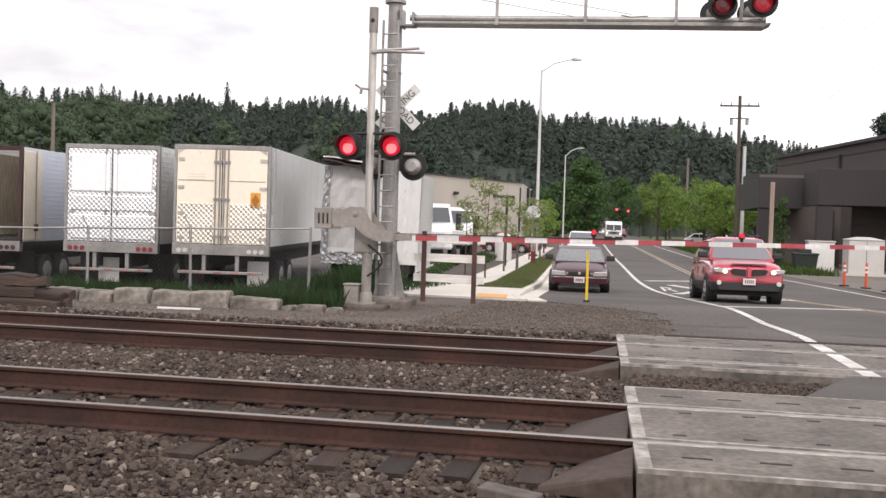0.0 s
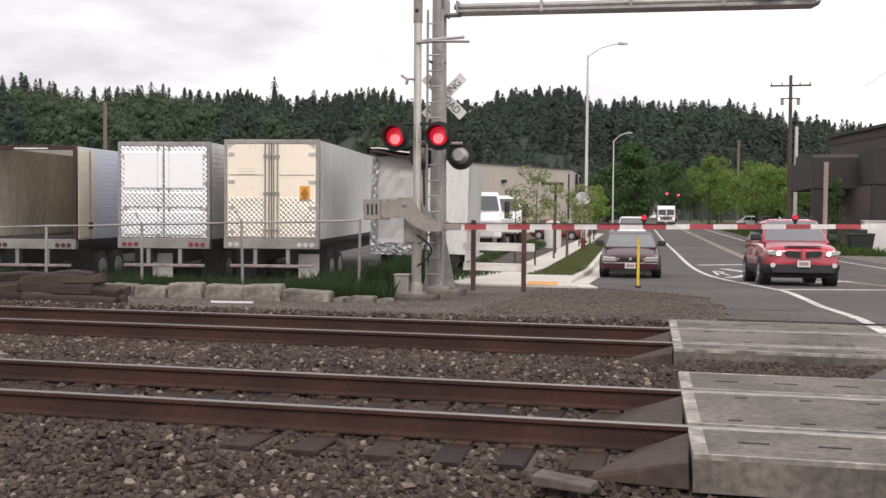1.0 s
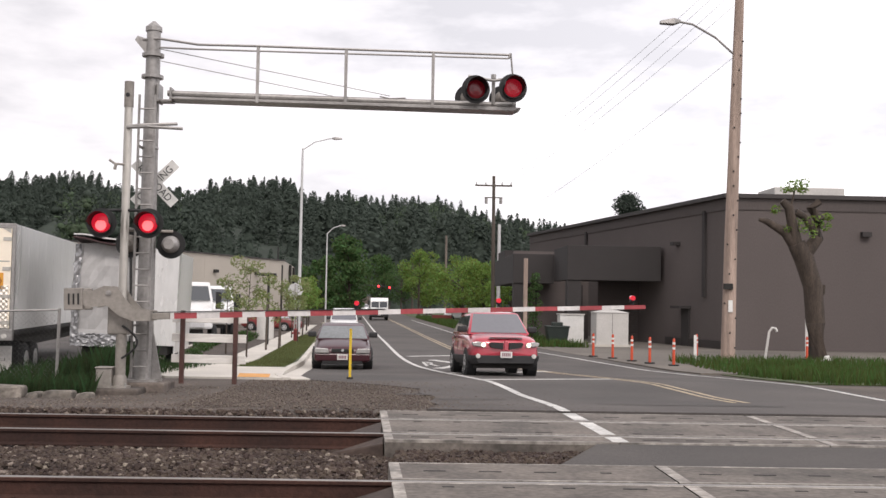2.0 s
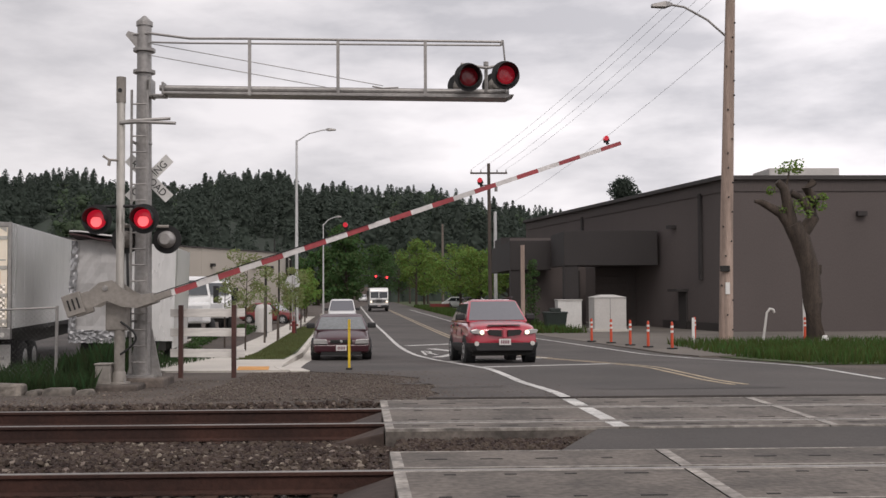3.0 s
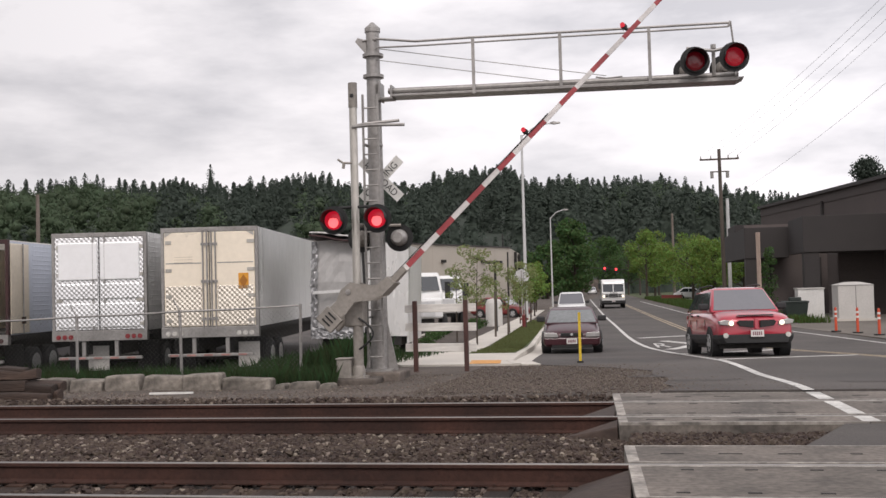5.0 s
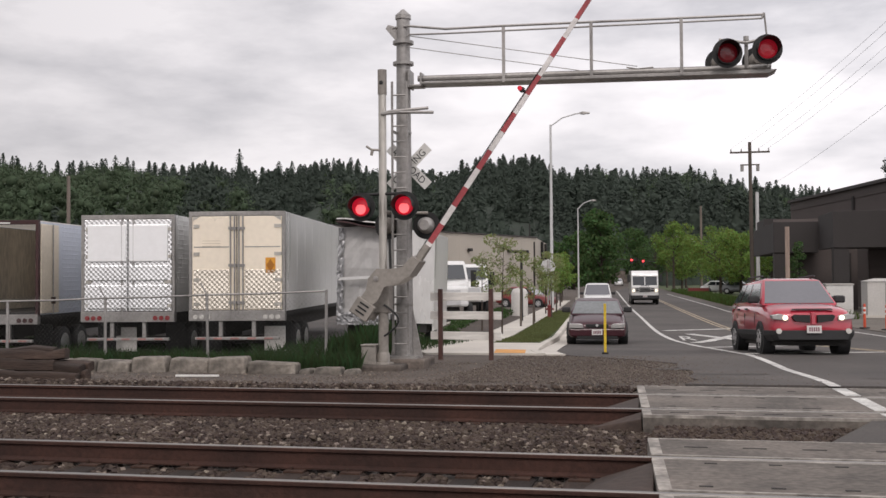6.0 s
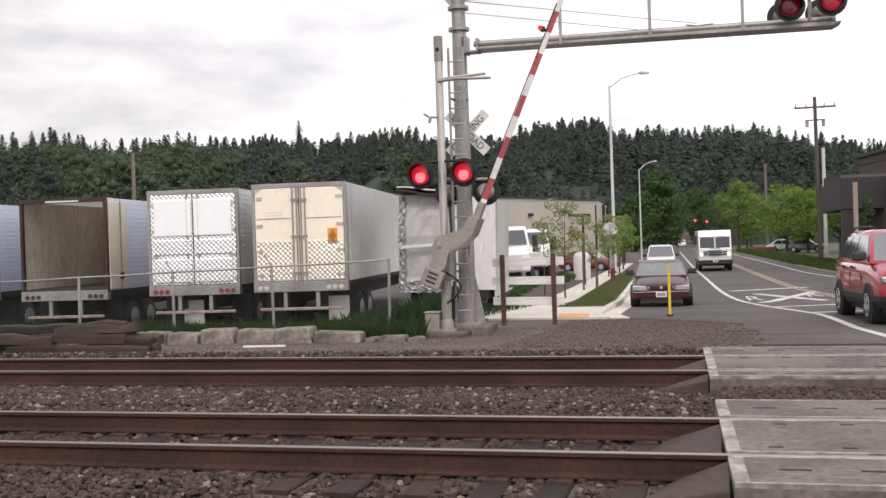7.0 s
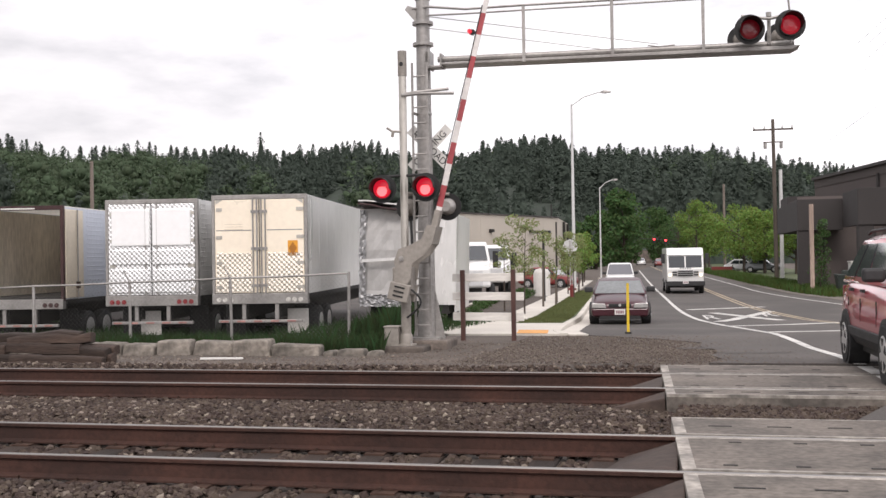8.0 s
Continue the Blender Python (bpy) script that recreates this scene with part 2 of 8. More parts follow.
M = {
    "gravel": shade("gravel_ground", (0.108, 0.088, 0.074), 0.95, 0, 0.4, 3, 90, 0.7),
    "stone": leafy("ballast_stone", (0.047, 0.0335, 0.027), 0.02, 0.8, 1.5, thin=0.0),
    "grit": leafy("fine_grit", (0.104, 0.084, 0.071), 0.02, 0.4, 0.8, thin=0.0),
    "stone_pale": leafy("pale_ballast_stone", (0.165, 0.135, 0.112), 0.02, 0.5, thin=0.0),
    "tie": shade("creosoted_timber", (0.035, 0.021, 0.015), 0.9, 0, 0.45, 12, 60, 0.7, by_object=0.35, streak=(3, 0.4, 3)),
    "rail_side": shade("rusty_rail_steel", (0.054, 0.023, 0.016), 0.85, 0.1, 0.4, 8, 70, 0.4),
    "rail_head": shade("polished_rail_head", (0.27, 0.255, 0.24), 0.42, 1.0, 0.08, 4, 40, 0.05),
    "door_trim": shade("dull_door_trim", (0.22, 0.21, 0.20), 0.5, 0.5, 0.2, 8, 40, 0.1),
    "rusty": shade("rusty_plate", (0.062, 0.034, 0.024), 0.85, 0.2, 0.4, 10, 50, 0.4),
    "panel": shade("worn_concrete_panel", (0.152, 0.132, 0.114), 0.85, 0, 0.5, 7, 45, 0.4),
    "panel_edge": shade("pale_steel_edge_angle", (0.36, 0.33, 0.295), 0.7, 0.1, 0.5, 22, 40, 0.3),
    "hole": shade("dark_rubber_filler", (0.018, 0.016, 0.015), 0.9, 0, 0.2, 10, 40, 0.2),
    "plate": shade("brown_steel_deflector", (0.075, 0.052, 0.042), 0.75, 0.3, 0.35, 8, 40, 0.25),
    "asphalt": shade("worn_asphalt", (0.088, 0.078, 0.072), 0.9, 0, 0.34, 2, 110, 0.4),
    "patch": shade("dark_asphalt_patch", (0.072, 0.064, 0.059), 0.9, 0, 0.3, 3, 110, 0.4),
    "paint_white": shade("worn_white_road_paint", (0.62, 0.61, 0.58), 0.7, 0, 0.35, 16, 70, 0.2),
    "paint_yellow": shade("worn_yellow_road_paint", (0.439, 0.355, 0.236), 0.7, 0, 0.35, 16, 70, 0.2),
    "concrete": shade("pale_new_concrete", (0.56, 0.525, 0.47), 0.85, 0, 0.14, 3, 60, 0.2),
    "block": shade("stained_concrete_block", (0.135, 0.112, 0.096), 0.92, 0, 0.45, 8, 30, 0.7, by_object=0.25),
    "block_pale": shade("weathered_pale_concrete", (0.225, 0.20, 0.172), 0.92, 0, 0.55, 12, 30, 0.7, by_object=0.2),
    "fascia_brown": shade("brown_metal_fascia", (0.088, 0.072, 0.067), 0.7, 0.1, 0.15, 2, 40, 0.1, streak=(1, 1, 0.4)),
    "lamp_grey": shade("pale_grey_lamp_post", (0.56, 0.56, 0.555), 0.5, 0.1, 0.12, 4, 40, 0.1),
    "tactile": shade("orange_tactile_paving", (0.68, 0.33, 0.09), 0.8, 0, 0.15, 8, 40, 0.3),
    "galv": shade("galvanised_steel", (0.36, 0.345, 0.33), 0.5, 0.55, 0.22, 7, 40, 0.12),
    "alu": shade("brushed_aluminium", (0.58, 0.55, 0.50), 0.42, 0.75, 0.18, 5, 40, 0.1, streak=(1, 1, 0.3)),
    "castgrey": shade("grey_painted_casting", (0.30, 0.275, 0.245), 0.6, 0.2, 0.22, 8, 40, 0.15),
    "black": shade("matt_black_paint", (0.012, 0.012, 0.012), 0.6, 0, 0.2, 8, 40, 0.1),
    "lens_on": shade("glowing_red_lens", (0.35, 0.01, 0.02), 0.2, 0, 0.05, 8, 40, 0, emit=(1.0, 0.02, 0.05), power=0.42),
    "lens_hot": shade("lamp_filament_glow", (0.9, 0.2, 0.2), 0.2, 0, 0.05, 8, 40, 0, emit=(1.0, 0.12, 0.13), power=1.25),
    "lens_dim": shade("dim_red_lens", (0.09, 0.005, 0.008), 0.2, 0, 0.05, 8, 40, 0, emit=(0.85, 0.02, 0.05), power=0.03),
    "lens_far": shade("distant_red_signal", (0.35, 0.01, 0.02), 0.2, 0, 0.05, 8, 40, 0, emit=(1.0, 0.05, 0.05), power=4.0),
    "sign_white": shade("white_reflective_sheet", (0.74, 0.73, 0.70), 0.5, 0, 0.1, 6, 30, 0.05),
    "sign_back": shade("bare_aluminium_sign_back", (0.56, 0.56, 0.55), 0.5, 0.3, 0.12, 6, 30, 0.05),
    "ink": shade("black_sign_lettering", (0.02, 0.02, 0.02), 0.6, 0, 0.1, 6, 30, 0),
    "band_red": shade("red_reflective_band", (0.37, 0.062, 0.070), 0.5, 0, 0.2, 8, 40, 0.1),
    "band_white": shade("white_reflective_band", (0.70, 0.67, 0.65), 0.5, 0, 0.15, 8, 40, 0.1),
    "trailer_white": shade("weathered_white_trailer_sheet", (0.72, 0.715, 0.70), 0.30, 0.25, 0.12, 3, 30, 0.1, streak=(1, 1, 0.25)),
    "trailer_grey": shade("dull_grey_trailer_sheet", (0.44, 0.43, 0.42), 0.55, 0.1, 0.12, 3, 20, 0.06),
    "trailer_blue": shade("bluish_white_trailer_sheet", (0.56, 0.60, 0.68), 0.4, 0.1, 0.1, 3, 30, 0.1),
    "trailer_cream": shade("cream_trailer_sheet", (0.70, 0.62, 0.50), 0.45, 0, 0.1, 3, 30, 0.1),
    # stainless panel: the white of the reflected sky is put into its base colour
    "polish": shade("sky_white_polished_sheet", (0.98, 0.98, 0.98), 0.36, 0.25, 0.05, 2, 20, 0.05),
    "cream_gloss": shade("glossy_cream_sheet", (0.93, 0.83, 0.68), 0.3, 0.1, 0.06, 2, 20, 0.05),
    "quilt": quilted("quilted_stainless", (0.96, 0.96, 0.96), 0.2),
    "quilt_cream": quilted("cream_tinted_quilted_stainless", (0.93, 0.85, 0.73), 0.25),
    "ply": shade("scuffed_plywood_lining", (0.60, 0.54, 0.45), 0.8, 0, 0.3, 4, 30, 0.1, streak=(1, 1, 0.3)),
    "trailer_dark": shade("dark_maroon_frame_paint", (0.055, 0.022, 0.022), 0.6, 0.1, 0.3, 6, 40, 0.1),
    "foil": shade("crumpled_foil_wrap", (0.34, 0.34, 0.345), 0.42, 0.5, 0.25, 10, 24, 0.8),
    "tarp": shade("torn_white_roof_skin", (0.68, 0.67, 0.66), 0.6, 0, 0.15, 8, 30, 0.4),
    "chassis": shade("dirty_black_chassis", (0.03, 0.028, 0.026), 0.8, 0.1, 0.4, 8, 40, 0.2),
    "tyre": shade("tyre_rubber", (0.018, 0.018, 0.018), 0.85, 0, 0.3, 10, 60, 0.3),
    "rim": shade("alloy_rim", (0.62, 0.62, 0.62), 0.35, 0.6, 0.1, 8, 40, 0.05),
    "band_faded": shade("faded_red_reflective_band", (0.40, 0.20, 0.18), 0.6, 0, 0.3, 12, 40, 0.1),
    "tie_old": shade("split_old_timber", (0.046, 0.030, 0.023), 0.92, 0, 0.5, 9, 50, 0.8, by_object=0.35, streak=(0.4, 3, 3)),
    "placard_dark": shade("dark_orange_print", (0.40, 0.15, 0.015), 0.5, 0, 0.12, 12, 40, 0.05),
    "placard": shade("orange_placard", (0.72, 0.33, 0.035), 0.5, 0, 0.12, 12, 40, 0.05),
    "taillight": shade("red_tail_lamp", (0.26, 0.03, 0.035), 0.3, 0, 0.2, 20, 60, 0.1),
    "taillight_clear": shade("clear_lamp_lens", (0.62, 0.60, 0.56), 0.25, 0, 0.15, 20, 60, 0.1),
    "red_paint": shade("bright_red_car_paint", (0.43, 0.022, 0.045), 0.32, 0.1, 0.06, 2, 30, 0, coat=1.0),
    "maroon_paint": shade("dark_maroon_car_paint", (0.046, 0.006, 0.012), 0.35, 0.1, 0.08, 2, 30, 0, coat=0.25),
    "white_paint": shade("white_vehicle_paint", (0.74, 0.74, 0.73), 0.35, 0, 0.06, 2, 30, 0, coat=0.6),
    "grey_paint": shade("grey_car_paint", (0.16, 0.17, 0.18), 0.35, 0.2, 0.1, 2, 30, 0, coat=0.6),
    "red_dull": shade("faded_red_truck_paint", (0.20, 0.028, 0.026), 0.45, 0, 0.15, 3, 30, 0, coat=0.3),
    "cladding": shade("black_plastic_cladding", (0.022, 0.022, 0.023), 0.65, 0, 0.2, 10, 60, 0.15),
    "window": shade("tinted_vehicle_glass", (0.030, 0.036, 0.042), 0.05, 0, 0.05, 2, 30, 0, coat=0.8),
    # both windscreen glasses carry the grey of reflected sky in their base colour
    "screen_pale": shade("sky_lit_windscreen_glass", (0.115, 0.125, 0.125), 0.05, 0, 0.3, 3, 30, 0, coat=1.0),
    "screen": shade("sky_grey_windscreen_glass", (0.13, 0.13, 0.145), 0.05, 0, 0.05, 2, 30, 0, coat=1.0),
    "headlamp": shade("headlamp_reflector", (0.36, 0.35, 0.34), 0.2, 0.1, 0.1, 20, 40, 0),
    "headlamp_lit": shade("lit_headlamp", (0.9, 0.85, 0.75), 0.15, 0, 0.05, 20, 40, 0, emit=(1.0, 0.80, 0.55), power=2.2),
    "plate_white": shade("number_plate", (0.66, 0.64, 0.62), 0.5, 0, 0.1, 20, 60, 0.05),
    "plate_bar": shade("number_plate_bar", (0.22, 0.10, 0.12), 0.5, 0, 0.1, 20, 60, 0.05),
    "wall_grey": shade("brown_grey_stucco_wall", (0.114, 0.095, 0.090), 0.9, 0, 0.14, 1.2, 60, 0.25, streak=(1, 1, 0.5)),
    "wall_dark": shade("charcoal_canopy_paint", (0.040, 0.035, 0.034), 0.8, 0, 0.2, 2, 60, 0.2),
    "roof_trim": shade("dark_metal_roof_trim", (0.055, 0.048, 0.046), 0.6, 0.2, 0.2, 3, 40, 0.1),
    "wall_cream": shade("cream_tilt_up_concrete", (0.47, 0.425, 0.365), 0.85, 0, 0.08, 1.2, 50, 0.15),
    "pole_wood": shade("weathered_pole_wood", (0.42, 0.32, 0.265), 0.9, 0, 0.35, 6, 40, 0.6, streak=(4, 4, 0.25)),
    "pole_mid": shade("brown_weathered_pole_wood", (0.20, 0.165, 0.14), 0.9, 0, 0.35, 6, 40, 0.6, streak=(4, 4, 0.25)),
    "pole_dark": shade("dark_treated_pole_wood", (0.105, 0.085, 0.070), 0.9, 0, 0.35, 6, 40, 0.6, streak=(4, 4, 0.25)),
    "bark": shade("dark_rough_bark", (0.075, 0.057, 0.045), 0.95, 0, 0.45, 8, 36, 1.0, streak=(3, 3, 0.5)),
    "post_brown": shade("brown_painted_post", (0.085, 0.037, 0.030), 0.7, 0, 0.25, 8, 50, 0.2),
    "board_white": shade("white_painted_board", (0.78, 0.75, 0.70), 0.7, 0, 0.18, 8, 40, 0.2, streak=(0.3, 2, 2)),
    "yellow": shade("yellow_plastic_post", (0.72, 0.50, 0.03), 0.6, 0, 0.12, 8, 40, 0.1),
    "orange": shade("orange_plastic_channeliser", (0.62, 0.085, 0.035), 0.6, 0, 0.15, 8, 40, 0.1),
    "utility_white": shade("off_white_utility_box", (0.55, 0.53, 0.50), 0.6, 0, 0.12, 4, 40, 0.1),
    "bin": shade("dark_green_bin_plastic", (0.022, 0.032, 0.027), 0.6, 0, 0.2, 8, 40, 0.1),
    "conifer": leafy("conifer_needles", (0.058, 0.076, 0.060), 0.012, 0.22, 0.03, (0.30, 0.70)),
    "hardwood": leafy("hillside_leaves", (0.072, 0.102, 0.058), 0.015, 0.24, 0.03, (0.30, 0.70)),
    "leaf": leafy("spring_leaves", (0.135, 0.20, 0.046), 0.035, 0.5),
    "leaf_dark": leafy("dark_tree_leaves", (0.056, 0.100, 0.033), 0.03, 0.5),
    "leaf_pale": leafy("pale_sapling_leaves", (0.20, 0.23, 0.095), 0.04, 0.45),
    "grass": leafy("grass_blades", (0.054, 0.086, 0.021), 0.045, 0.5),
    "grass_dull": leafy("mown_kerb_grass", (0.115, 0.130, 0.050), 0.04, 0.4),
    "weed": leafy("tall_weeds", (0.028, 0.050, 0.018), 0.04, 0.55),
    "lawn": shade("mown_lawn", (0.070, 0.090, 0.034), 0.95, 0, 0.35, 6, 90, 0.6),
    "hill": shade("forest_understorey", (0.030, 0.042, 0.030), 0.95, 0, 0.3, 0.05, 0.6, 0.6),
    "mulch": shade("bark_mulch", (0.075, 0.058, 0.047), 0.95, 0, 0.35, 6, 80, 0.6),
    "dirt": shade("dusty_gravel_yard", (0.16, 0.142, 0.122), 0.95, 0, 0.25, 2, 80, 0.5),
    "wire": shade("black_overhead_wire", (0.03, 0.03, 0.03), 0.7, 0, 0.1, 8, 40, 0),
    "link": shade("galvanised_fence_wire", (0.19, 0.185, 0.175), 0.6, 0.4, 0.1, 8, 40, 0),
}


def fibreglass(name, base):
    """Translucent roof sheet that lets daylight through."""
    m = shade(name, base, 0.7)
    n, l = m.node_tree.nodes, m.node_tree.links
    tr, mx = n.new("ShaderNodeBsdfTranslucent"), n.new("ShaderNodeMixShader")
    tr.inputs["Color"].default_value = (*base, 1)
    mx.inputs["Fac"].default_value = 0.42
    l.new(n["Principled BSDF"].outputs[0], mx.inputs[1])
    l.new(tr.outputs[0], mx.inputs[2])
    l.new(mx.outputs[0], n["Material Output"].inputs["Surface"])
    return m


M["fibreglass"] = fibreglass("translucent_roof_sheet", (0.90, 0.88, 0.84))
M["lens_mid"] = shade("half_lit_red_lens", (0.22, 0.008, 0.014), 0.2, 0, 0.05, 8, 40, 0, emit=(0.95, 0.025, 0.055), power=0.15)


# ---- mesh helpers ----
class Geo:
    """Collects vertices and faces of one mesh."""

    def __init__(self):
        self.v, self.f = [], []

    def add(self, verts, faces):
        k = len(self.v)
        self.v.extend(tuple(p) for p in verts)
        self.f.extend(tuple(i + k for i in q) for q in faces)
        return self

    def hexa(self, c):
        return self.add(c, [(3, 2, 1, 0), (4, 5, 6, 7), (0, 1, 5, 4), (1, 2, 6, 5), (2, 3, 7, 6), (3, 0, 4, 7)])

    def box(self, x0, x1, y0, y1, z0, z1):
        return self.hexa([(x0, y0, z0), (x1, y0, z0), (x1, y1, z0), (x0, y1, z0), (x0, y0, z1), (x1, y0, z1), (x1, y1, z1), (x0, y1, z1)])

    def beam(self, p, q, w, h, up=(0, 0, 1)):
        p, q = Vector(p), Vector(q)
        d = (q - p).normalized()
        s = d.cross(Vector(up))
        s = (s if s.length > 1e-4 else d.cross(Vector((1, 0, 0)))).normalized() * w / 2
        t = s.cross(d).normalized() * h / 2
        return self.hexa([p - s - t, p + s - t, q + s - t, q - s - t, p - s + t, p + s + t, q + s + t, q - s + t])

    def tube(self, pts, radii, n=10, cap=True):
        pts = [Vector(p) for p in pts]
        radii = radii if isinstance(radii, (list, tuple)) else [radii] * len(pts)
        k, rings = len(self.v), []
        for i, p in enumerate(pts):
            d = (pts[min(i + 1, len(pts) - 1)] - pts[max(i - 1, 0)]).normalized()
            a = d.cross(Vector((0, 0, 1)))
            a = (a if a.length > 0.05 else d.cross(Vector((0, 1, 0)))).normalized()
            b = d.cross(a).normalized()
            for j in range(n):
                t = 2 * math.pi * j / n
                self.v.append(tuple(p + (a * math.cos(t) + b * math.sin(t)) * radii[i]))
        for i in range(len(pts) - 1):
            for j in range(n):
                u, w = k + i * n + j, k + i * n + (j + 1) % n
                self.f.append((u, u + n, w + n, w))
        if cap:
            self.f.append(tuple(k + j for j in range(n)))
            self.f.append(tuple(k + (len(pts) - 1) * n + j for j in reversed(range(n))))
        return self

    def prism(self, pts, axis, a, b):
        """A flat outline pushed from a to b along the axis 'x', 'y' or 'z'."""
        put = {"x": lambda u, w, s: (s, u, w), "y": lambda u, w, s: (u, s, w), "z": lambda u, w, s: (u, w, s)}[axis]
        n = len(pts)
        return self.add([put(u, w, a) for u, w in pts] + [put(u, w, b) for u, w in pts],
                        [tuple(range(n))[::-1], tuple(range(n, 2 * n))] + [(i, (i + 1) % n, n + (i + 1) % n, n + i) for i in range(n)])

    def loft(self, rings):
        n = len(rings[0])
        faces = [tuple(range(n))[::-1], tuple(range((len(rings) - 1) * n, len(rings) * n))]
        for i in range(len(rings) - 1):
            for j in range(n):
                a, b = i * n + j, i * n + (j + 1) % n
                faces.append((a, b, b + n, a + n))
        return self.add([p for r in rings for p in r], faces)

    def panel(self, corners, u0, u1, w0, w1, out=0.012, thick=0.02):
        """A thin pane on a four-cornered face (bottom left, bottom right, top right, top left)."""
        a, b, c, d = (Vector(p) for p in corners)
        at = lambda u, w: a.lerp(b, u).lerp(d.lerp(c, u), w)
        nrm = (b - a).cross(d - a).normalized()
        q = [at(u0, w0), at(u1, w0), at(u1, w1), at(u0, w1)]
        return self.hexa([p - nrm * (thick - out) for p in q] + [p + nrm * out for p in q])

    def mesh(self, name, smooth=False, fix=True):
        me = bpy.data.meshes.new(name)
        me.from_pydata(self.v, [], self.f)
        if fix:
            bm = bmesh.new()
            bm.from_mesh(me)
            bmesh.ops.recalc_face_normals(bm, faces=bm.faces)
            bm.to_mesh(me)
            bm.free()
        if smooth:
            me.polygons.foreach_set("use_smooth", [True] * len(me.polygons))
        return me


def part(name, g, material, parent=None, label="", bevel=0.0, smooth=False, sub=0, fix=True):
    """One mesh object, under a thing or a part, or on its own."""
    me = g if isinstance(g, bpy.types.Mesh) else g.mesh(name, smooth, fix)
    if not me.materials:
        me.materials.append(M[material])
    ob = new(name, me)
    if parent:
        ob.parent = parent
    if label:
        ob["label"] = label
    if bevel:
        md = ob.modifiers.new("edge", "BEVEL")
        md.width, md.segments, md.limit_method = bevel, 2, "ANGLE"
    if sub:
        md = ob.modifiers.new("round", "SUBSURF")
        md.levels = md.render_levels = sub
    if smooth:
        md = ob.modifiers.new("split", "EDGE_SPLIT")
        md.split_angle = radians(50)
    return ob


def thing(name, label, category, group="", at=None, kind=""):
    ob = tagged(new(name), label, category, group, kind)
    ob.empty_display_size = 0.2
    if at is not None:
        ob.matrix_basis = at
    return ob


def many(name, verts, faces, material, label, kind="stuff", smooth=False, normals=None):
    """A joined mesh from arrays: verts (n, 3) and faces (m, 3 or 4), with soft normals if given."""
    if normals is not None:
        a, b, c = (verts[faces[:, k]] for k in (0, 1, 2))
        turn = (np.cross(b - a, c - a) * normals[faces[:, 0]]).sum(1) < 0
        faces = np.where(turn[:, None], faces[:, ::-1], faces)
        smooth = True
    me = bpy.data.meshes.new(name)
    me.from_pydata([tuple(p) for p in verts.tolist()], [], [tuple(q) for q in faces.tolist()])
    me.materials.append(M[material])
    if smooth:
        me.polygons.foreach_set("use_smooth", [True] * len(me.polygons))
    if normals is not None:
        me.normals_split_custom_set_from_vertices(normals.tolist())
    ob = tagged(new(name, me), label, "", "", kind)
    return ob


def letters(text, size, material, parent, at, depth=0.004, name="lettering"):
    cu = bpy.data.curves.new(name, "FONT")
    cu.body, cu.size, cu.extrude = text, size, depth
    cu.align_x, cu.align_y = "CENTER", "CENTER"
    cu.materials.append(M[material])
    ob = new(name, cu)
    ob.parent = parent
    ob.matrix_basis = at
    return ob


# ---- lie of the land ----
PROFILE_Y = (-60, 0, 15.2, 20, 24, 28, 32, 36, 50, 70, 300, 4000)
PROFILE_Z = (0, 0, 0, -0.2, -0.24, -0.40, -0.56, -0.68, -0.76, -0.85, -0.9, -0.9)


def road_z(y):
    return float(np.interp(y, PROFILE_Y, PROFILE_Z))


def ease(a, b, x):
    t = np.clip((x - a) / (b - a), 0, 1)
    return t * t * (3 - 2 * t)


def land_z(x, y):
    """Height of the ground sheet."""
    x, y = np.asarray(x, float), np.asarray(y, float)
    z = np.interp(y, PROFILE_Y, PROFILE_Z) - 0.05 + 0.025 * ease(15.3, 16.5, y) * (1 - ease(24, 26, y))
    bed = ease(5.2, 6.6, y) * (1 - ease(14.6, 15.6, y))
    z = z - 0.185 * bed - 0.17 * (1 - ease(5.8, 7.35, y)) + 0.055 * (1 - ease(-3.9, -3.2, x)) * ease(5.8, 6.6, y) * (1 - ease(7.35, 7.6, y)) - 0.12 * (1 - ease(4.0, 6.0, y)) - 0.10 * (1 - ease(5.2, 6.6, y)) - 0.10 * ease(15.0, 16.5, y) * (1 - ease(18, 22, y)) * (1 - ease(-3, -0.5, x))
    yard = ease(19.2, 22.5, y) * (1 - ease(-7.6, -6.0, x))
    return z * (1 - yard) + (-0.78) * yard


# ---- ground, road, pavement ----
def ground_sheet():
    xs = np.unique(np.concatenate([np.array([-4000, -1500, -600, -300, -150, -90]), np.arange(-60, -12, 4), np.arange(-12, 14, 0.5), np.arange(14, 60, 4), np.array([60, 90, 150, 300, 600, 1500, 4000])]))
    ys = np.unique(np.concatenate([np.array([-2000, -400, -60, -20]), np.arange(-6, 36, 0.5), np.arange(36, 100, 4), np.array([100, 140, 200, 300, 600, 1500, 4000])]))
    xx, yy = np.meshgrid(xs, ys)
    zz = land_z(xx, yy)
    near = (np.abs(xx) < 16) & (yy > 0) & (yy < 24)
    zz += np.where(near, 0.008 * np.sin(xx * 2.3 + np.cos(yy * 1.7)) * np.cos(yy * 2.9), 0)
    v = np.stack([xx.ravel(), yy.ravel(), zz.ravel()], 1)
    n = len(xs)
    i, j = np.meshgrid(np.arange(len(ys) - 1), np.arange(n - 1), indexing="ij")
    a = (i * n + j).ravel()
    f = np.stack([a, a + 1, a + n + 1, a + n], 1)
    ob = many("ground", v, f, "gravel", "grey-brown gravel and dirt beside the railway tracks", "structure", True)
    ob["category"] = "ground"


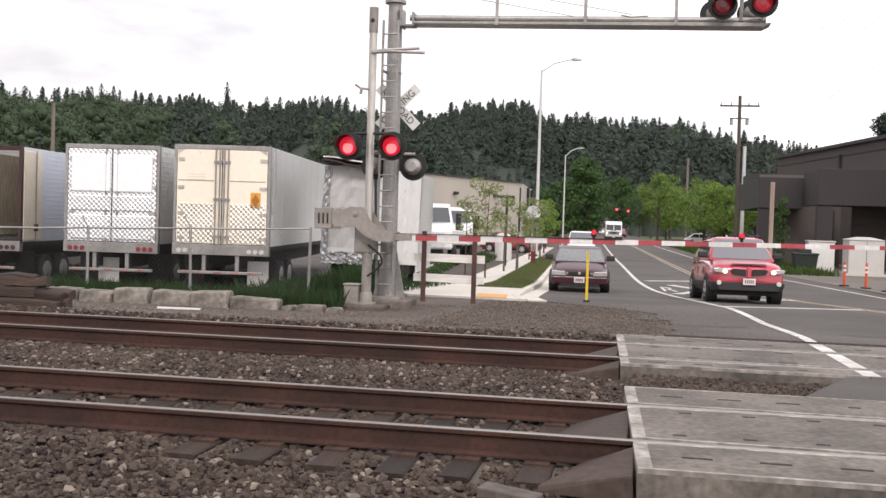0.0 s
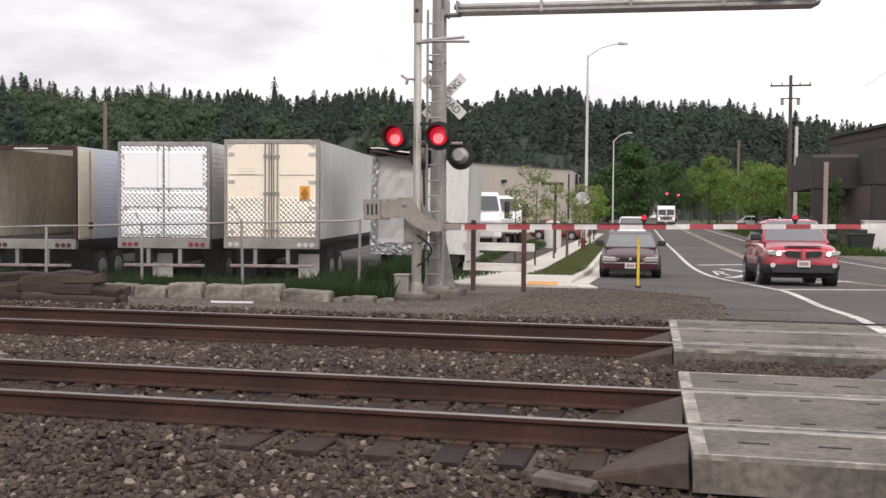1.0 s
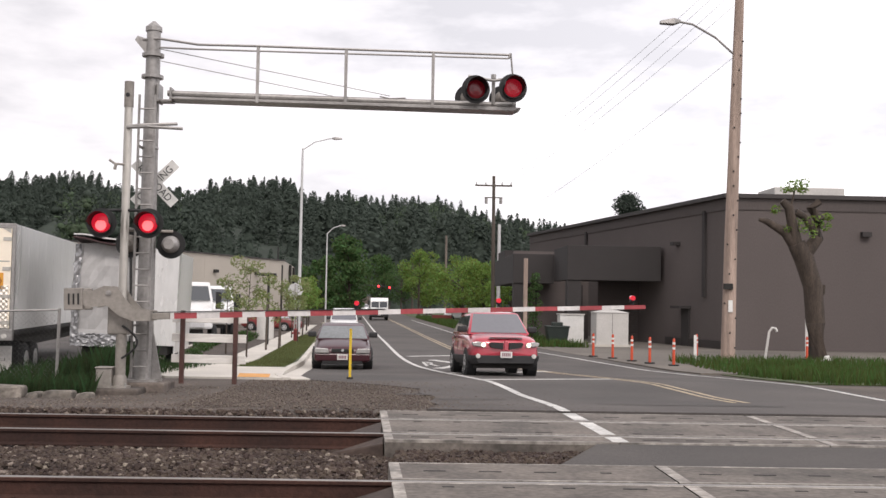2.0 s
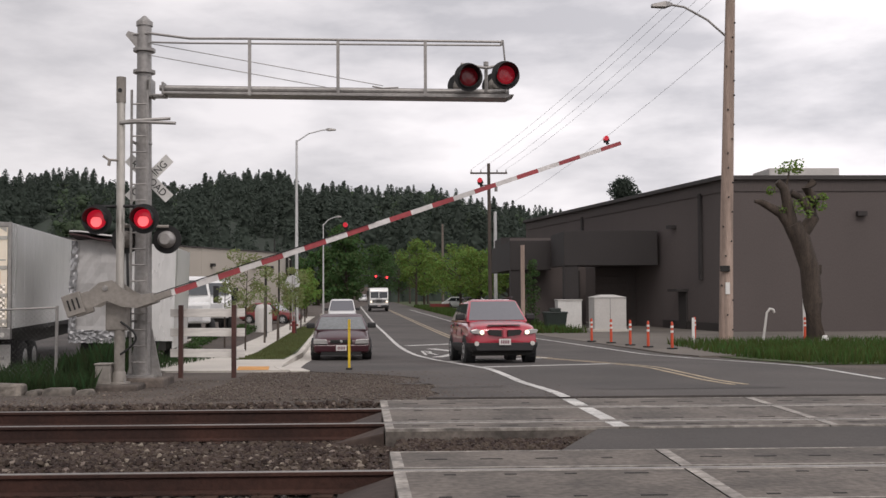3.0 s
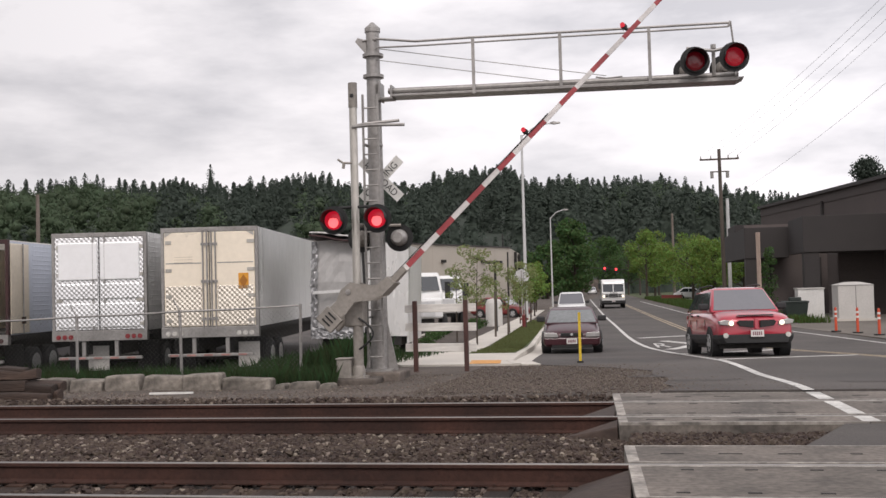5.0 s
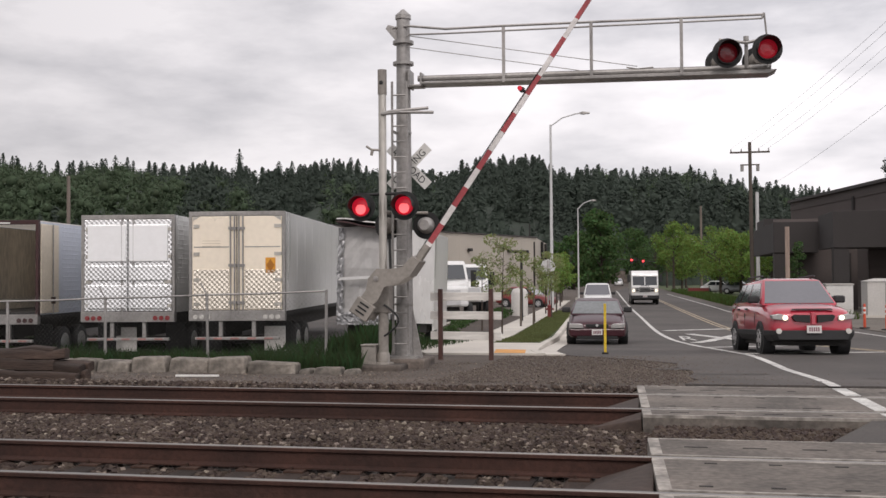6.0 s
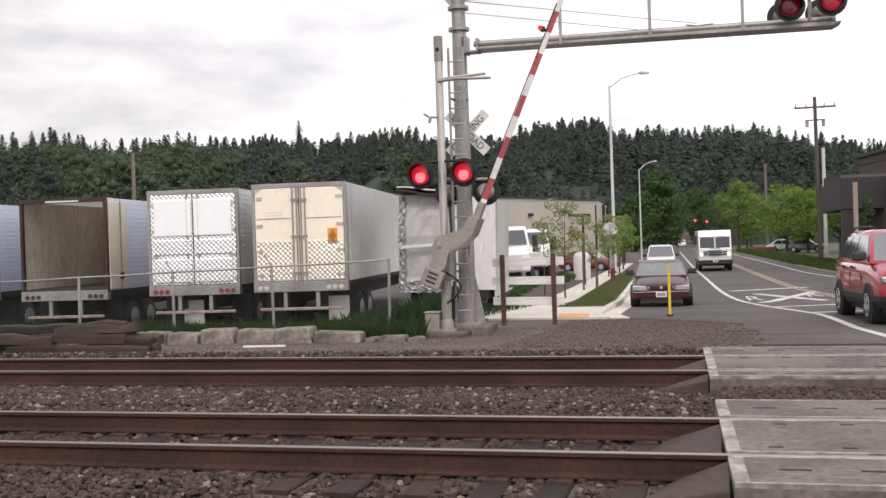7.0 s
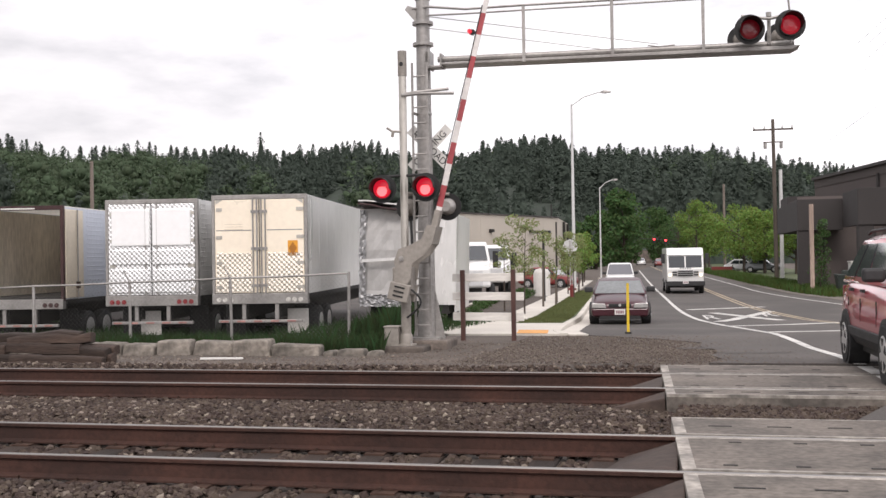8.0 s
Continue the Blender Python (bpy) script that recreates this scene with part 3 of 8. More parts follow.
def ribbon(g, left, right, lift, thick=0.03, step=1.0):
    """A strip of paving between two lines (x by y), that follows the road's profile."""
    y0, y1 = max(left[0][1], right[0][1]), min(left[-1][1], right[-1][1])
    ys = np.arange(y0, y1, step) if y1 - y0 < 120 else np.concatenate([np.arange(y0, 80, step), np.arange(80, y1, 8)])
    ys = np.append(ys, y1)
    lx = np.interp(ys, [p[1] for p in left], [p[0] for p in left])
    rx = np.interp(ys, [p[1] for p in right], [p[0] for p in right])
    rings = []
    for y, a, b in zip(ys, lx, rx):
        z = road_z(y) + (lift(y) if callable(lift) else lift)
        rings.append([(a, y, z - thick), (b, y, z - thick), (b, y, z), (a, y, z)])
    g.loft(rings)
    return g


def stripe(g, pts, width, lift, step=0.8):
    """A painted line along a path of (x, y) points."""
    out = []
    for (xa, ya), (xb, yb) in zip(pts, pts[1:]):
        n = max(1, int(math.hypot(xb - xa, yb - ya) / step)) if ya < 90 else 3
        out += [(xa + (xb - xa) * k / n, ya + (yb - ya) * k / n) for k in range(n)]
    out.append(pts[-1])
    rings = []
    for i, (x, y) in enumerate(out):
        xa, ya = out[max(0, i - 1)]
        xb, yb = out[min(len(out) - 1, i + 1)]
        d = math.hypot(xb - xa, yb - ya)
        nx, ny = -(yb - ya) / d * width / 2, (xb - xa) / d * width / 2
        p, q = (x + nx, y + ny), (x - nx, y - ny)
        za, zb = road_z(p[1]) + lift, road_z(q[1]) + lift
        rings.append([(*p, za - 0.004), (*q, zb - 0.004), (*q, zb), (*p, za)])
    g.loft(rings)
    return g


def smooth_path(pts, n=6):
    """Rounds a path of points (Catmull-Rom)."""
    out = []
    for i in range(len(pts) - 1):
        p0, p1, p2, p3 = (Vector(pts[max(0, min(len(pts) - 1, k))]) for k in (i - 1, i, i + 1, i + 2))
        for k in range(n):
            t = k / n
            out.append(tuple(0.5 * (2 * p1 + (p2 - p0) * t + (2 * p0 - 5 * p1 + 4 * p2 - p3) * t * t + (3 * p1 - p0 - 3 * p2 + p3) * t ** 3)))
    out.append(tuple(pts[-1]))
    return out


KERB = [(-2.55, 23.7), (-2.95, 25.5), (-3.2, 30), (-3.4, 35), (-4.05, 46), (-5.4, 67), (-9.5, 140), (-19, 300)]
EDGE = [(9.2, 15.4), (9.25, 26), (8.9, 34), (7.4, 48), (5.4, 62), (4.2, 80), (1.4, 130), (-8, 300)]


def road_and_paint():
    g = Geo()
    ribbon(g, [(0.25, 15.3), (0.55, 16.6), (0.3, 17.6), (0.6, 19), (0.2, 20.3), (0.25, 21.4), (-0.6, 22.5), (-1.1, 23), (-2.4, 23.65)] + KERB, EDGE, 0.0)
    road = tagged(part("road", g, "asphalt", fix=True), "worn grey asphalt road running away from the crossing", "road", kind="structure")
    g = Geo()
    g.prism([(1.45, 10.25), (9.3, 10.25), (9.3, 11.85), (2.1, 11.85)], "z", -0.28, -0.012)
    g.prism([(2.7, -6), (9.3, -6), (9.3, 6.78), (3.2, 6.78)], "z", -0.32, -0.015)
    tagged(part("road_between_tracks", g, "patch"), "dark asphalt infill between the crossing panels", "road", kind="structure")
    paint = lambda name, pts, w, mat="paint_white", lift=0.006: part(name, stripe(Geo(), pts, w, lift), mat, road)
    white = smooth_path([(2.24, 15.25), (2.24, 17.3), (1.97, 22.4), (1.46, 27.1), (0.62, 34), (-0.24, 41.8), (-1.27, 59.2), (-3.2, 92), (-7.0, 161)], 5)
    paint("lane_line", white, 0.15)
    yel = smooth_path([(5.76, 18.5), (5.6, 22.8), (5.18, 27.7), (2.95, 41.4), (2.1, 52.2), (0.86, 75.4), (-2.0, 125), (-6.5, 200)], 4)
    for s in (-0.12, 0.12):
        paint("centre_line", [(x + s, y) for x, y in yel], 0.1, "paint_yellow")
    paint("edge_line", smooth_path([(9.0, 20), (8.95, 26), (8.4, 33), (6.7, 45), (4.4, 61.7), (3.3, 80.5), (0.3, 130)], 4), 0.12)
    paint("stop_line", [(1.68, 25.1), (5.2, 27.1)], 0.30)
    paint("stop_line", [(1.12, 30.2), (4.35, 33.4)], 0.32)
    paint("cross_bar", [(0.0, 43.4), (3.0, 45.6)], 0.4)
    paint("crossing_mark", [(0.95, 34.6), (3.0, 41.8)], 0.36)
    paint("crossing_mark", [(2.9, 35.8), (0.9, 40.8)], 0.36)
    for x, y in ((0.75, 37.6), (2.75, 39.4)):
        ob = letters("R", 1.0, "paint_white", road, Matrix.Translation((x, y, road_z(y) + 0.008)) @ Matrix.Rotation(radians(3), 4, "Z") @ Matrix.Diagonal((0.9, 3.4, 1, 1)), 0.001, "crossing_letter")
    # dirt patches worn into the asphalt apron
    g = Geo()
    for x0, x1, y0, y1 in ((0.4, 1.7, 18.0, 18.6), (-0.3, 0.9, 19.6, 20.1), (3.0, 6.2, 17.2, 17.7)):
        c = [(x0 + 0.25, y0), (x1 - 0.3, y0 + 0.05), (x1, (y0 + y1) / 2), (x1 - 0.4, y1), (x0 + 0.3, y1 - 0.04), (x0, (y0 + y1) / 2)]
        k = len(g.v)
        g.v.extend((x, y, road_z(y) + 0.005) for x, y in c)
        g.f.append(tuple(range(k, k + 6)))
    part("repair_patch", g, "patch", road, fix=False)


def pavement():
    g = Geo()
    inner = [(-2.75, 23.75), (-3.15, 25.5), (-3.4, 30), (-3.42, 30.2)]
    ribbon(g, [(-5.3, 23.75), (-6.6, 26.4), (-6.7, 30.2)], inner, lambda y: 0.02 + 0.0135 * max(0, y - 24.5), 0.2, 0.5)
    ribbon(g, [(-6.72, 30.21), (-7.0, 33.3)], [(-4.85, 30.21), (-4.95, 33.3)], lambda y: 0.02 + 0.0135 * (y - 24.5), 0.2, 0.5)
    pav = tagged(part("pavement", g, "concrete"), "pale new concrete pavement with an orange tactile ramp", "pavement", kind="structure")
    for k in range(20):
        y0 = 33.32 + k * 3.0
        g = Geo()
        xl, xr = -6.05 - 0.05 * (y0 - 33), -4.95 - 0.05 * (y0 - 33)
        ribbon(g, [(xl, y0), (xl - 0.15, y0 + 2.97)], [(xr, y0), (xr - 0.15, y0 + 2.97)], 0.12, 0.2, 1.5)
        part("slab", g, "concrete", pav)
    g = Geo()
    k = len(g.v)
    for x, y in ((-3.75, 23.82), (-3.05, 23.8), (-3.25, 25.6), (-4.0, 25.75)):
        g.v.append((x, y, road_z(y) + 0.027 + 0.0135 * max(0, y - 24.5)))
    g.f.append((k, k + 1, k + 2, k + 3))
    part("tactile_pad", g, "tactile", pav, "orange tactile paving", fix=False)
    # kerb with a gutter, each stone a piece
    for i in range(26):
        y0 = 23.75 + i * (1.6 if i < 14 else 3.2) - (0 if i < 14 else 14 * 1.6)
        y1 = y0 + (1.58 if i < 14 else 3.16)
        f = lambda y: float(np.interp(y, [p[1] for p in KERB], [p[0] for p in KERB]))
        g = Geo()
        h0, h1 = (min(0.14, 0.03 + 0.014 * max(0, y - 24.5)) for y in (y0, y1))
        g.hexa([(f(y0) - 0.2, y0, road_z(y0) - 0.2), (f(y0), y0, road_z(y0) - 0.2), (f(y1), y1, road_z(y1) - 0.2), (f(y1) - 0.2, y1, road_z(y1) - 0.2),
                (f(y0) - 0.2, y0, road_z(y0) + h0), (f(y0) - 0.03, y0, road_z(y0) + h0), (f(y1) - 0.03, y1, road_z(y1) + h1), (f(y1) - 0.2, y1, road_z(y1) + h1)])
        part("kerb_stone", g, "concrete", pav)
    g = Geo()
    ribbon(g, KERB[:6], [(x + 0.42, y) for x, y in KERB[:6]], 0.008, 0.03)
    part("gutter", g, "concrete", pav)
    # mown strip between pavement and kerb, and mulch beds behind it
    g = Geo()
    ribbon(g, [(-4.83, 30.22), (-4.93, 33.3), (-6.57, 66)], [(-3.44, 30.22), (-3.6, 35), (-4.25, 46), (-5.55, 66)], 0.11, 0.1)
    tagged(part("grass_strip", g, "lawn"), "narrow mown grass strip beside the kerb", "lawn", kind="structure")
    g = Geo()
    ribbon(g, [(-9.3, 33.32), (-9.3, 44), (-10.6, 66)], [(-6.09, 33.32), (-7.72, 66)], 0.10, 0.2)
    bed = tagged(part("planting_bed", g, "mulch"), "dark bark mulch bed beside the pavement", "planting bed", kind="structure")
    part("bed_kerb", ribbon(Geo(), [(-9.46, 33.32), (-9.46, 44), (-10.76, 66)], [(-9.31, 33.32), (-9.31, 44), (-10.61, 66)], 0.14, 0.2), "concrete", bed, "pale concrete kerb")
    g = Geo()
    ribbon(g, [(-60, 34), (-60, 150)], [(-9.47, 34), (-9.47, 44), (-10.77, 66), (-16.4, 150)], 0.02, 0.2, 4)
    tagged(part("parking_lot", g, "asphalt"), "grey asphalt truck yard behind the pavement", "road", kind="structure")
    g = Geo()
    ribbon(g, [(9.3, 34), (7.45, 48), (5.5, 62), (4.3, 80)], [(30, 34), (30, 80)], 0.01, 0.1, 2)
    tagged(part("driveway", g, "dirt"), "dusty gravel driveway before the dark building", "ground", kind="structure")


# ---- railway ----
RAILS = ((7.70, 9.20), (12.45, 13.95))
RAIL_X0, RAIL_X1 = -70.0, 60.0
rng = np.random.default_rng(7)


def rail(y, parent):
    """A rail with foot, web and head; the polished running surface is a part of its own."""
    side = [(-0.07, -0.185), (0.07, -0.185), (0.07, -0.172), (0.012, -0.152), (0.010, -0.05), (0.036, -0.035), (0.036, -0.012), (0.030, -0.0055), (-0.030, -0.0055), (-0.036, -0.012), (-0.036, -0.035), (-0.010, -0.05), (-0.012, -0.152), (-0.07, -0.172)]
    r = part("rail", Geo().prism([(y + u, w) for u, w in side], "x", RAIL_X0, RAIL_X1), "rail_side", parent)
    head = [(-0.029, -0.006), (0.029, -0.006), (0.024, 0.0), (-0.024, 0.0)]
    part("running_surface", Geo().prism([(y + u, w) for u, w in head], "x", RAIL_X0, RAIL_X1), "rail_head", r, "polished bright steel railhead")


def railway():
    tie_me = [Geo().prism([(-0.115, -0.18), (0.115, -0.18), (0.115, -0.012), (0.10, 0.0), (-0.10, 0.0), (-0.115, -0.012)], "y", -1.38, 1.34).mesh("tie") for _ in range(1)][0]
    plate_me = Geo().box(-0.09, 0.09, -0.17, 0.17, 0, 0.018).box(-0.05, -0.03, -0.1, -0.075, 0.018, 0.045).box(0.03, 0.05, 0.075, 0.1, 0.018, 0.045).mesh("tie_plate")
    for k, (ya, yb) in enumerate(RAILS):
        tr = thing("railway_track", "ballasted railway track with rusty rails on dark timber ties", "railway track", "parallel railway tracks")
        for y in (ya, yb):
            rail(y, tr)
        yc = (ya + yb) / 2
        r2 = np.random.default_rng(3 + k)
        for i in range(84):
            x = -0.69 - i * 0.5 + r2.uniform(-0.03, 0.03)
            ob = part("tie", tie_me, "tie", tr)
            ob.matrix_basis = pose(x, yc + r2.uniform(-0.06, 0.06), -0.203 + r2.uniform(-0.006, 0.004), 0, 0, r2.uniform(-1.5, 1.5))
            if i < 40:
                for y in (ya, yb):
                    pl = part("tie_plate", plate_me, "rusty", tr)
                    pl.matrix_basis = pose(x, y, -0.2045)


def pebbles(name, n, xr, yr, size, zfun, material, label, seed):
    """Loose broken stones, joined."""
    r = np.random.default_rng(seed)
    base = np.array([(-1, -1, -0.5), (1, -0.8, -0.6), (0.9, 1, -0.5), (-0.8, 1, -0.6), (-0.7, -0.6, 0.6), (0.6, -0.7, 0.5), (0.7, 0.6, 0.7), (-0.6, 0.7, 0.45)])
    quads = np.array([(3, 2, 1, 0), (4, 5, 6, 7), (0, 1, 5, 4), (1, 2, 6, 5), (2, 3, 7, 6), (3, 0, 4, 7)])
    x, y = r.uniform(*xr, n), r.uniform(*yr, n)
    keep = np.ones(n, bool)
    for ys in RAILS:
        for yy in ys:
            keep &= np.abs(y - yy) > 0.085
    x, y = x[keep], y[keep]
    n = len(x)
    s = r.uniform(*size, n) * r.uniform(0.7, 1.25, n)
    v = base[None] * r.uniform(0.65, 1.35, (n, 8, 3)) * 0.5
    th, ph = r.uniform(0, 6.28, n), r.uniform(-0.9, 0.9, n)
    c, sn, cp, sp = np.cos(th), np.sin(th), np.cos(ph), np.sin(ph)
    x1, y1, z1 = v[..., 0], v[..., 1] * cp[:, None] - v[..., 2] * sp[:, None], v[..., 1] * sp[:, None] + v[..., 2] * cp[:, None]
    v = np.stack([x1 * c[:, None] - y1 * sn[:, None], x1 * sn[:, None] + y1 * c[:, None], z1], -1) * s[:, None, None]
    z = zfun(x, y, r, n)
    v += np.stack([x, y, z], 1)[:, None]
    f = (quads[None] + 8 * np.arange(n)[:, None, None]).reshape(-1, 4)
    many(name, v.reshape(-1, 3), f, material, label)


def ballast():
    def bed(x, y, r, n):
        z = land_z(x, y) + r.uniform(0.0, 0.03, n)
        # ties stand clear of the stones under the near track; the crib between them is filled
        tie = np.abs(((x + 0.69) / 0.5) - np.round((x + 0.69) / 0.5)) < 0.27
        for ya, yb in RAILS:
            on = (y > (ya + yb) / 2 - 1.42) & (y < (ya + yb) / 2 + 1.32)
            deep = tie & ~((ya < 10) & (x < -3.5) & (y < 7.45)) & ~((ya > 10) & (y < 12.34))
            z = np.where(on & deep, np.minimum(z, -0.33), z)
            z = np.where((ya > 10) & (y > 10.9) & (y < 12.34), np.maximum(z, -0.200), z)
            z = np.where(on & ~tie & (y > ya - 0.12), np.maximum(z, -0.245), z)
        return z
    pebbles("ballast", 36000, (-9.5, -0.1), (4.2, 10.4), (0.026, 0.062), bed, "stone", "coarse grey crushed ballast stones between the ties", 11)
    pebbles("ballast", 28000, (-13, -0.1), (10.2, 15.4), (0.032, 0.066), bed, "stone", "coarse grey crushed ballast stones between the tracks", 12)
    pebbles("ballast", 3600, (-0.1, 2.2), (10.25, 11.85), (0.035, 0.07), lambda x, y, r, n: -0.16 + r.uniform(0, 0.05, n) - 0 * x, "stone", "coarse grey ballast strip between crossing panels", 13)
    pebbles("ballast", 3000, (-0.1, 3.2), (5.4, 6.75), (0.035, 0.07), lambda x, y, r, n: land_z(x, y) + r.uniform(0, 0.03, n), "stone", "coarse grey ballast before the crossing panels", 14)
    pebbles("gravel", 10500, (-12, -0.2), (15.3, 21.5), (0.010, 0.032), lambda x, y, r, n: land_z(x, y) + r.uniform(-0.004, 0.006, n), "grit", "fine loose gravel beside the far track", 15)
    pebbles("gravel", 6000, (-9, 2.6), (3.0, 5.6), (0.015, 0.04), lambda x, y, r, n: land_z(x, y) + r.uniform(-0.004, 0.006, n), "grit", "fine loose gravel beside the near track", 16)
    pebbles("ballast", 2300, (-9.5, -0.1), (4.2, 10.4), (0.03, 0.062), bed, "stone_pale", "scattered pale stones among the ballast", 18)
    pebbles("ballast", 2300, (-13, -0.1), (10.2, 15.4), (0.035, 0.065), bed, "stone_pale", "scattered pale stones among the ballast", 19)
    pebbles("gravel", 9000, (-3.4, 1.9), (15.35, 23.4), (0.012, 0.035), lambda x, y, r, n: np.interp(y, PROFILE_Y, PROFILE_Z) - 0.004 - 0.03 * (r.uniform(0, 1, n) < ease(-0.9, 1.3, x + (y - 19) * 0.08)), "grit", "loose grit spread over the asphalt edge", 20)
    pebbles("gravel", 4500, (-1.6, 4.2), (15.4, 23.2), (0.010, 0.028), lambda x, y, r, n: np.interp(y, PROFILE_Y, PROFILE_Z) - 0.003 - 0.03 * (r.uniform(0, 1, n) < ease(-0.2, 3.8, x + (y - 19) * 0.2) ** 0.6), "grit", "thin grit thinning out over the asphalt", 23)
    pebbles("gravel", 900, (-12, 0.5), (15.35, 22), (0.015, 0.04), lambda x, y, r, n: land_z(x, y) + r.uniform(0.0, 0.012, n), "stone_pale", "scattered pale pebbles beside the far track", 22)
    pebbles("ballast", 10000, (-32, -9.3), (5.5, 15.2), (0.05, 0.09), bed, "stone", "coarse grey crushed ballast stones along the tracks", 17)


def crossing_panels():
    """Concrete panels edged with pale steel angle, on both tracks."""
    top = 0.0
    for ya, yb in RAILS:
        tr = thing("crossing_surface", "worn concrete crossing panels edged with pale steel angle", "railway crossing", "crossing surfaces")
        strips = ((ya - 0.90, ya - 0.075), (ya + 0.085, yb - 0.085), (yb + 0.075, yb + 1.02))
        if ya > 10:
            strips = ((ya - 0.56, ya - 0.075), (ya + 0.085, yb - 0.085), (yb + 0.075, yb + 1.02))
        skew = lambda y: -0.02 - 0.045 * (y - 7.0)
        for s, (y0, y1) in enumerate(strips):
            for k in range(4):
                xa = (skew((y0 + y1) / 2) if k == 0 else 0) + k * 2.36
                xb = (k + 1) * 2.36 - 0.015
                a0 = skew(y0) if k == 0 else xa
                a1 = skew(y1) if k == 0 else xa
                g = Geo().hexa([(a0, y0, -0.24), (xb, y0, -0.24), (xb, y1, -0.24), (a1, y1, -0.24), (a0, y0, top), (xb, y0, top), (xb, y1, top), (a1, y1, top)])
                pn = part("panel", g, "panel", tr)
                e = Geo()
                w, u = 0.035, 0.003
                e.hexa([(a0, y0, top - 0.03), (xb, y0, top - 0.03), (xb, y0 + w, top - 0.03), (a0, y0 + w, top - 0.03), (a0, y0 - u, top + u), (xb, y0 - u, top + u), (xb, y0 + w, top + u), (a0, y0 + w, top + u)])
                e.hexa([(a1, y1 - w, top - 0.03), (xb, y1 - w, top - 0.03), (xb, y1, top - 0.03), (a1, y1, top - 0.03), (a1, y1 - w, top + u), (xb, y1 - w, top + u), (xb, y1 + u, top + u), (a1, y1 + u, top + u)])
                if k == 0:
                    q = 0.095
                    e.hexa([(a0 - u, y0 + w, top - 0.16), (a0 + q, y0 + w, top - 0.16), (a1 + q, y1 - w, top - 0.16), (a1 - u, y1 - w, top - 0.16), (a0 - u, y0 + w, top + u), (a0 + q, y0 + w, top + u), (a1 + q, y1 - w, top + u), (a1 - u, y1 - w, top + u)])
                elif k == (2 if ya > 10 else 1):
                    e.box(xa, xa + 0.11, y0 + w, y1 - w, top - 0.03, top + u)
                part("edge_angle", e, "panel_edge", pn, "pale worn steel edge angle")
                for hx in (0.35, 0.85, 1.35, 1.9):
                    for hy in ((0.5,) if y1 - y0 < 1.0 else (0.14, 0.86)):
                        cx, cy = xa + hx + 0.1 * hy, y0 + (y1 - y0) * hy
                        lx = 0.10 if (int(hx * 20) + s) % 2 else 0.05
                        h = Geo().prism([(cx - lx, cy - 0.018), (cx + lx, cy - 0.018), (cx + lx, cy + 0.018), (cx - lx, cy + 0.018)], "z", top - 0.02, top + 0.0035)
                        part("lifting_slot", h, "hole", pn)
        if ya > 10:
            for y0, y1 in strips:
                xs = [2.24 + 0.045 * (15 - y) for y in (y0, y1)]
                g = Geo().hexa([(xs[0] - 0.09, y0 + 0.04, top - 0.01), (xs[0] + 0.09, y0 + 0.04, top - 0.01), (xs[1] + 0.09, y1 - 0.04, top - 0.01), (xs[1] - 0.09, y1 - 0.04, top - 0.01), (xs[0] - 0.09, y0 + 0.04, top + 0.0045), (xs[0] + 0.09, y0 + 0.04, top + 0.0045), (xs[1] + 0.09, y1 - 0.04, top + 0.0045), (xs[1] - 0.09, y1 - 0.04, top + 0.0045)])
                part("lane_paint", g, "paint_white", tr, "worn white lane paint")
        g = Geo()
        for y in (ya + 0.058, yb + 0.056, ya - 0.056, yb - 0.056):
            g.box(0.0, 9.44, y - 0.012, y + 0.012, -0.1, -0.012)
        part("flangeway_filler", g, "hole", tr, "black rubber flangeway filler")
        # sloping deflector plates at the end of the panels
        for y0, y1, reach in ((ya - 0.9 if ya < 10 else ya - 0.5, ya - 0.09, 0.62), (ya + 0.1, yb - 0.1, 0.75)):
            g = Geo()
            a = skew((y0 + y1) / 2)
            g.hexa([(a - reach, y0 + 0.12, -0.235), (a, y0 + 0.02, -0.235), (a, y1 - 0.02, -0.235), (a - reach * 0.6, y1 - 0.02, -0.235),
                    (a - reach, y0 + 0.14, -0.19), (a - 0.01, y0 + 0.04, -0.06), (a - 0.01, y1 - 0.03, -0.02), (a - reach * 0.6, y1 - 0.04, -0.16)])
            part("deflector_plate", g, "plate", tr, "sloping brown steel deflector plate", 0.01)
    g = Geo().hexa([(-1.0, 6.62, -0.22), (-0.62, 6.5, -0.22), (-0.58, 6.68, -0.22), (-0.96, 6.8, -0.22), (-1.0, 6.62, -0.15), (-0.62, 6.5, -0.17), (-0.58, 6.68, -0.17), (-0.96, 6.8, -0.15)])
    tagged(part("timber_offcut", g, "block", bevel=0.01), "grey weathered timber offcut lying in ballast", "timber")


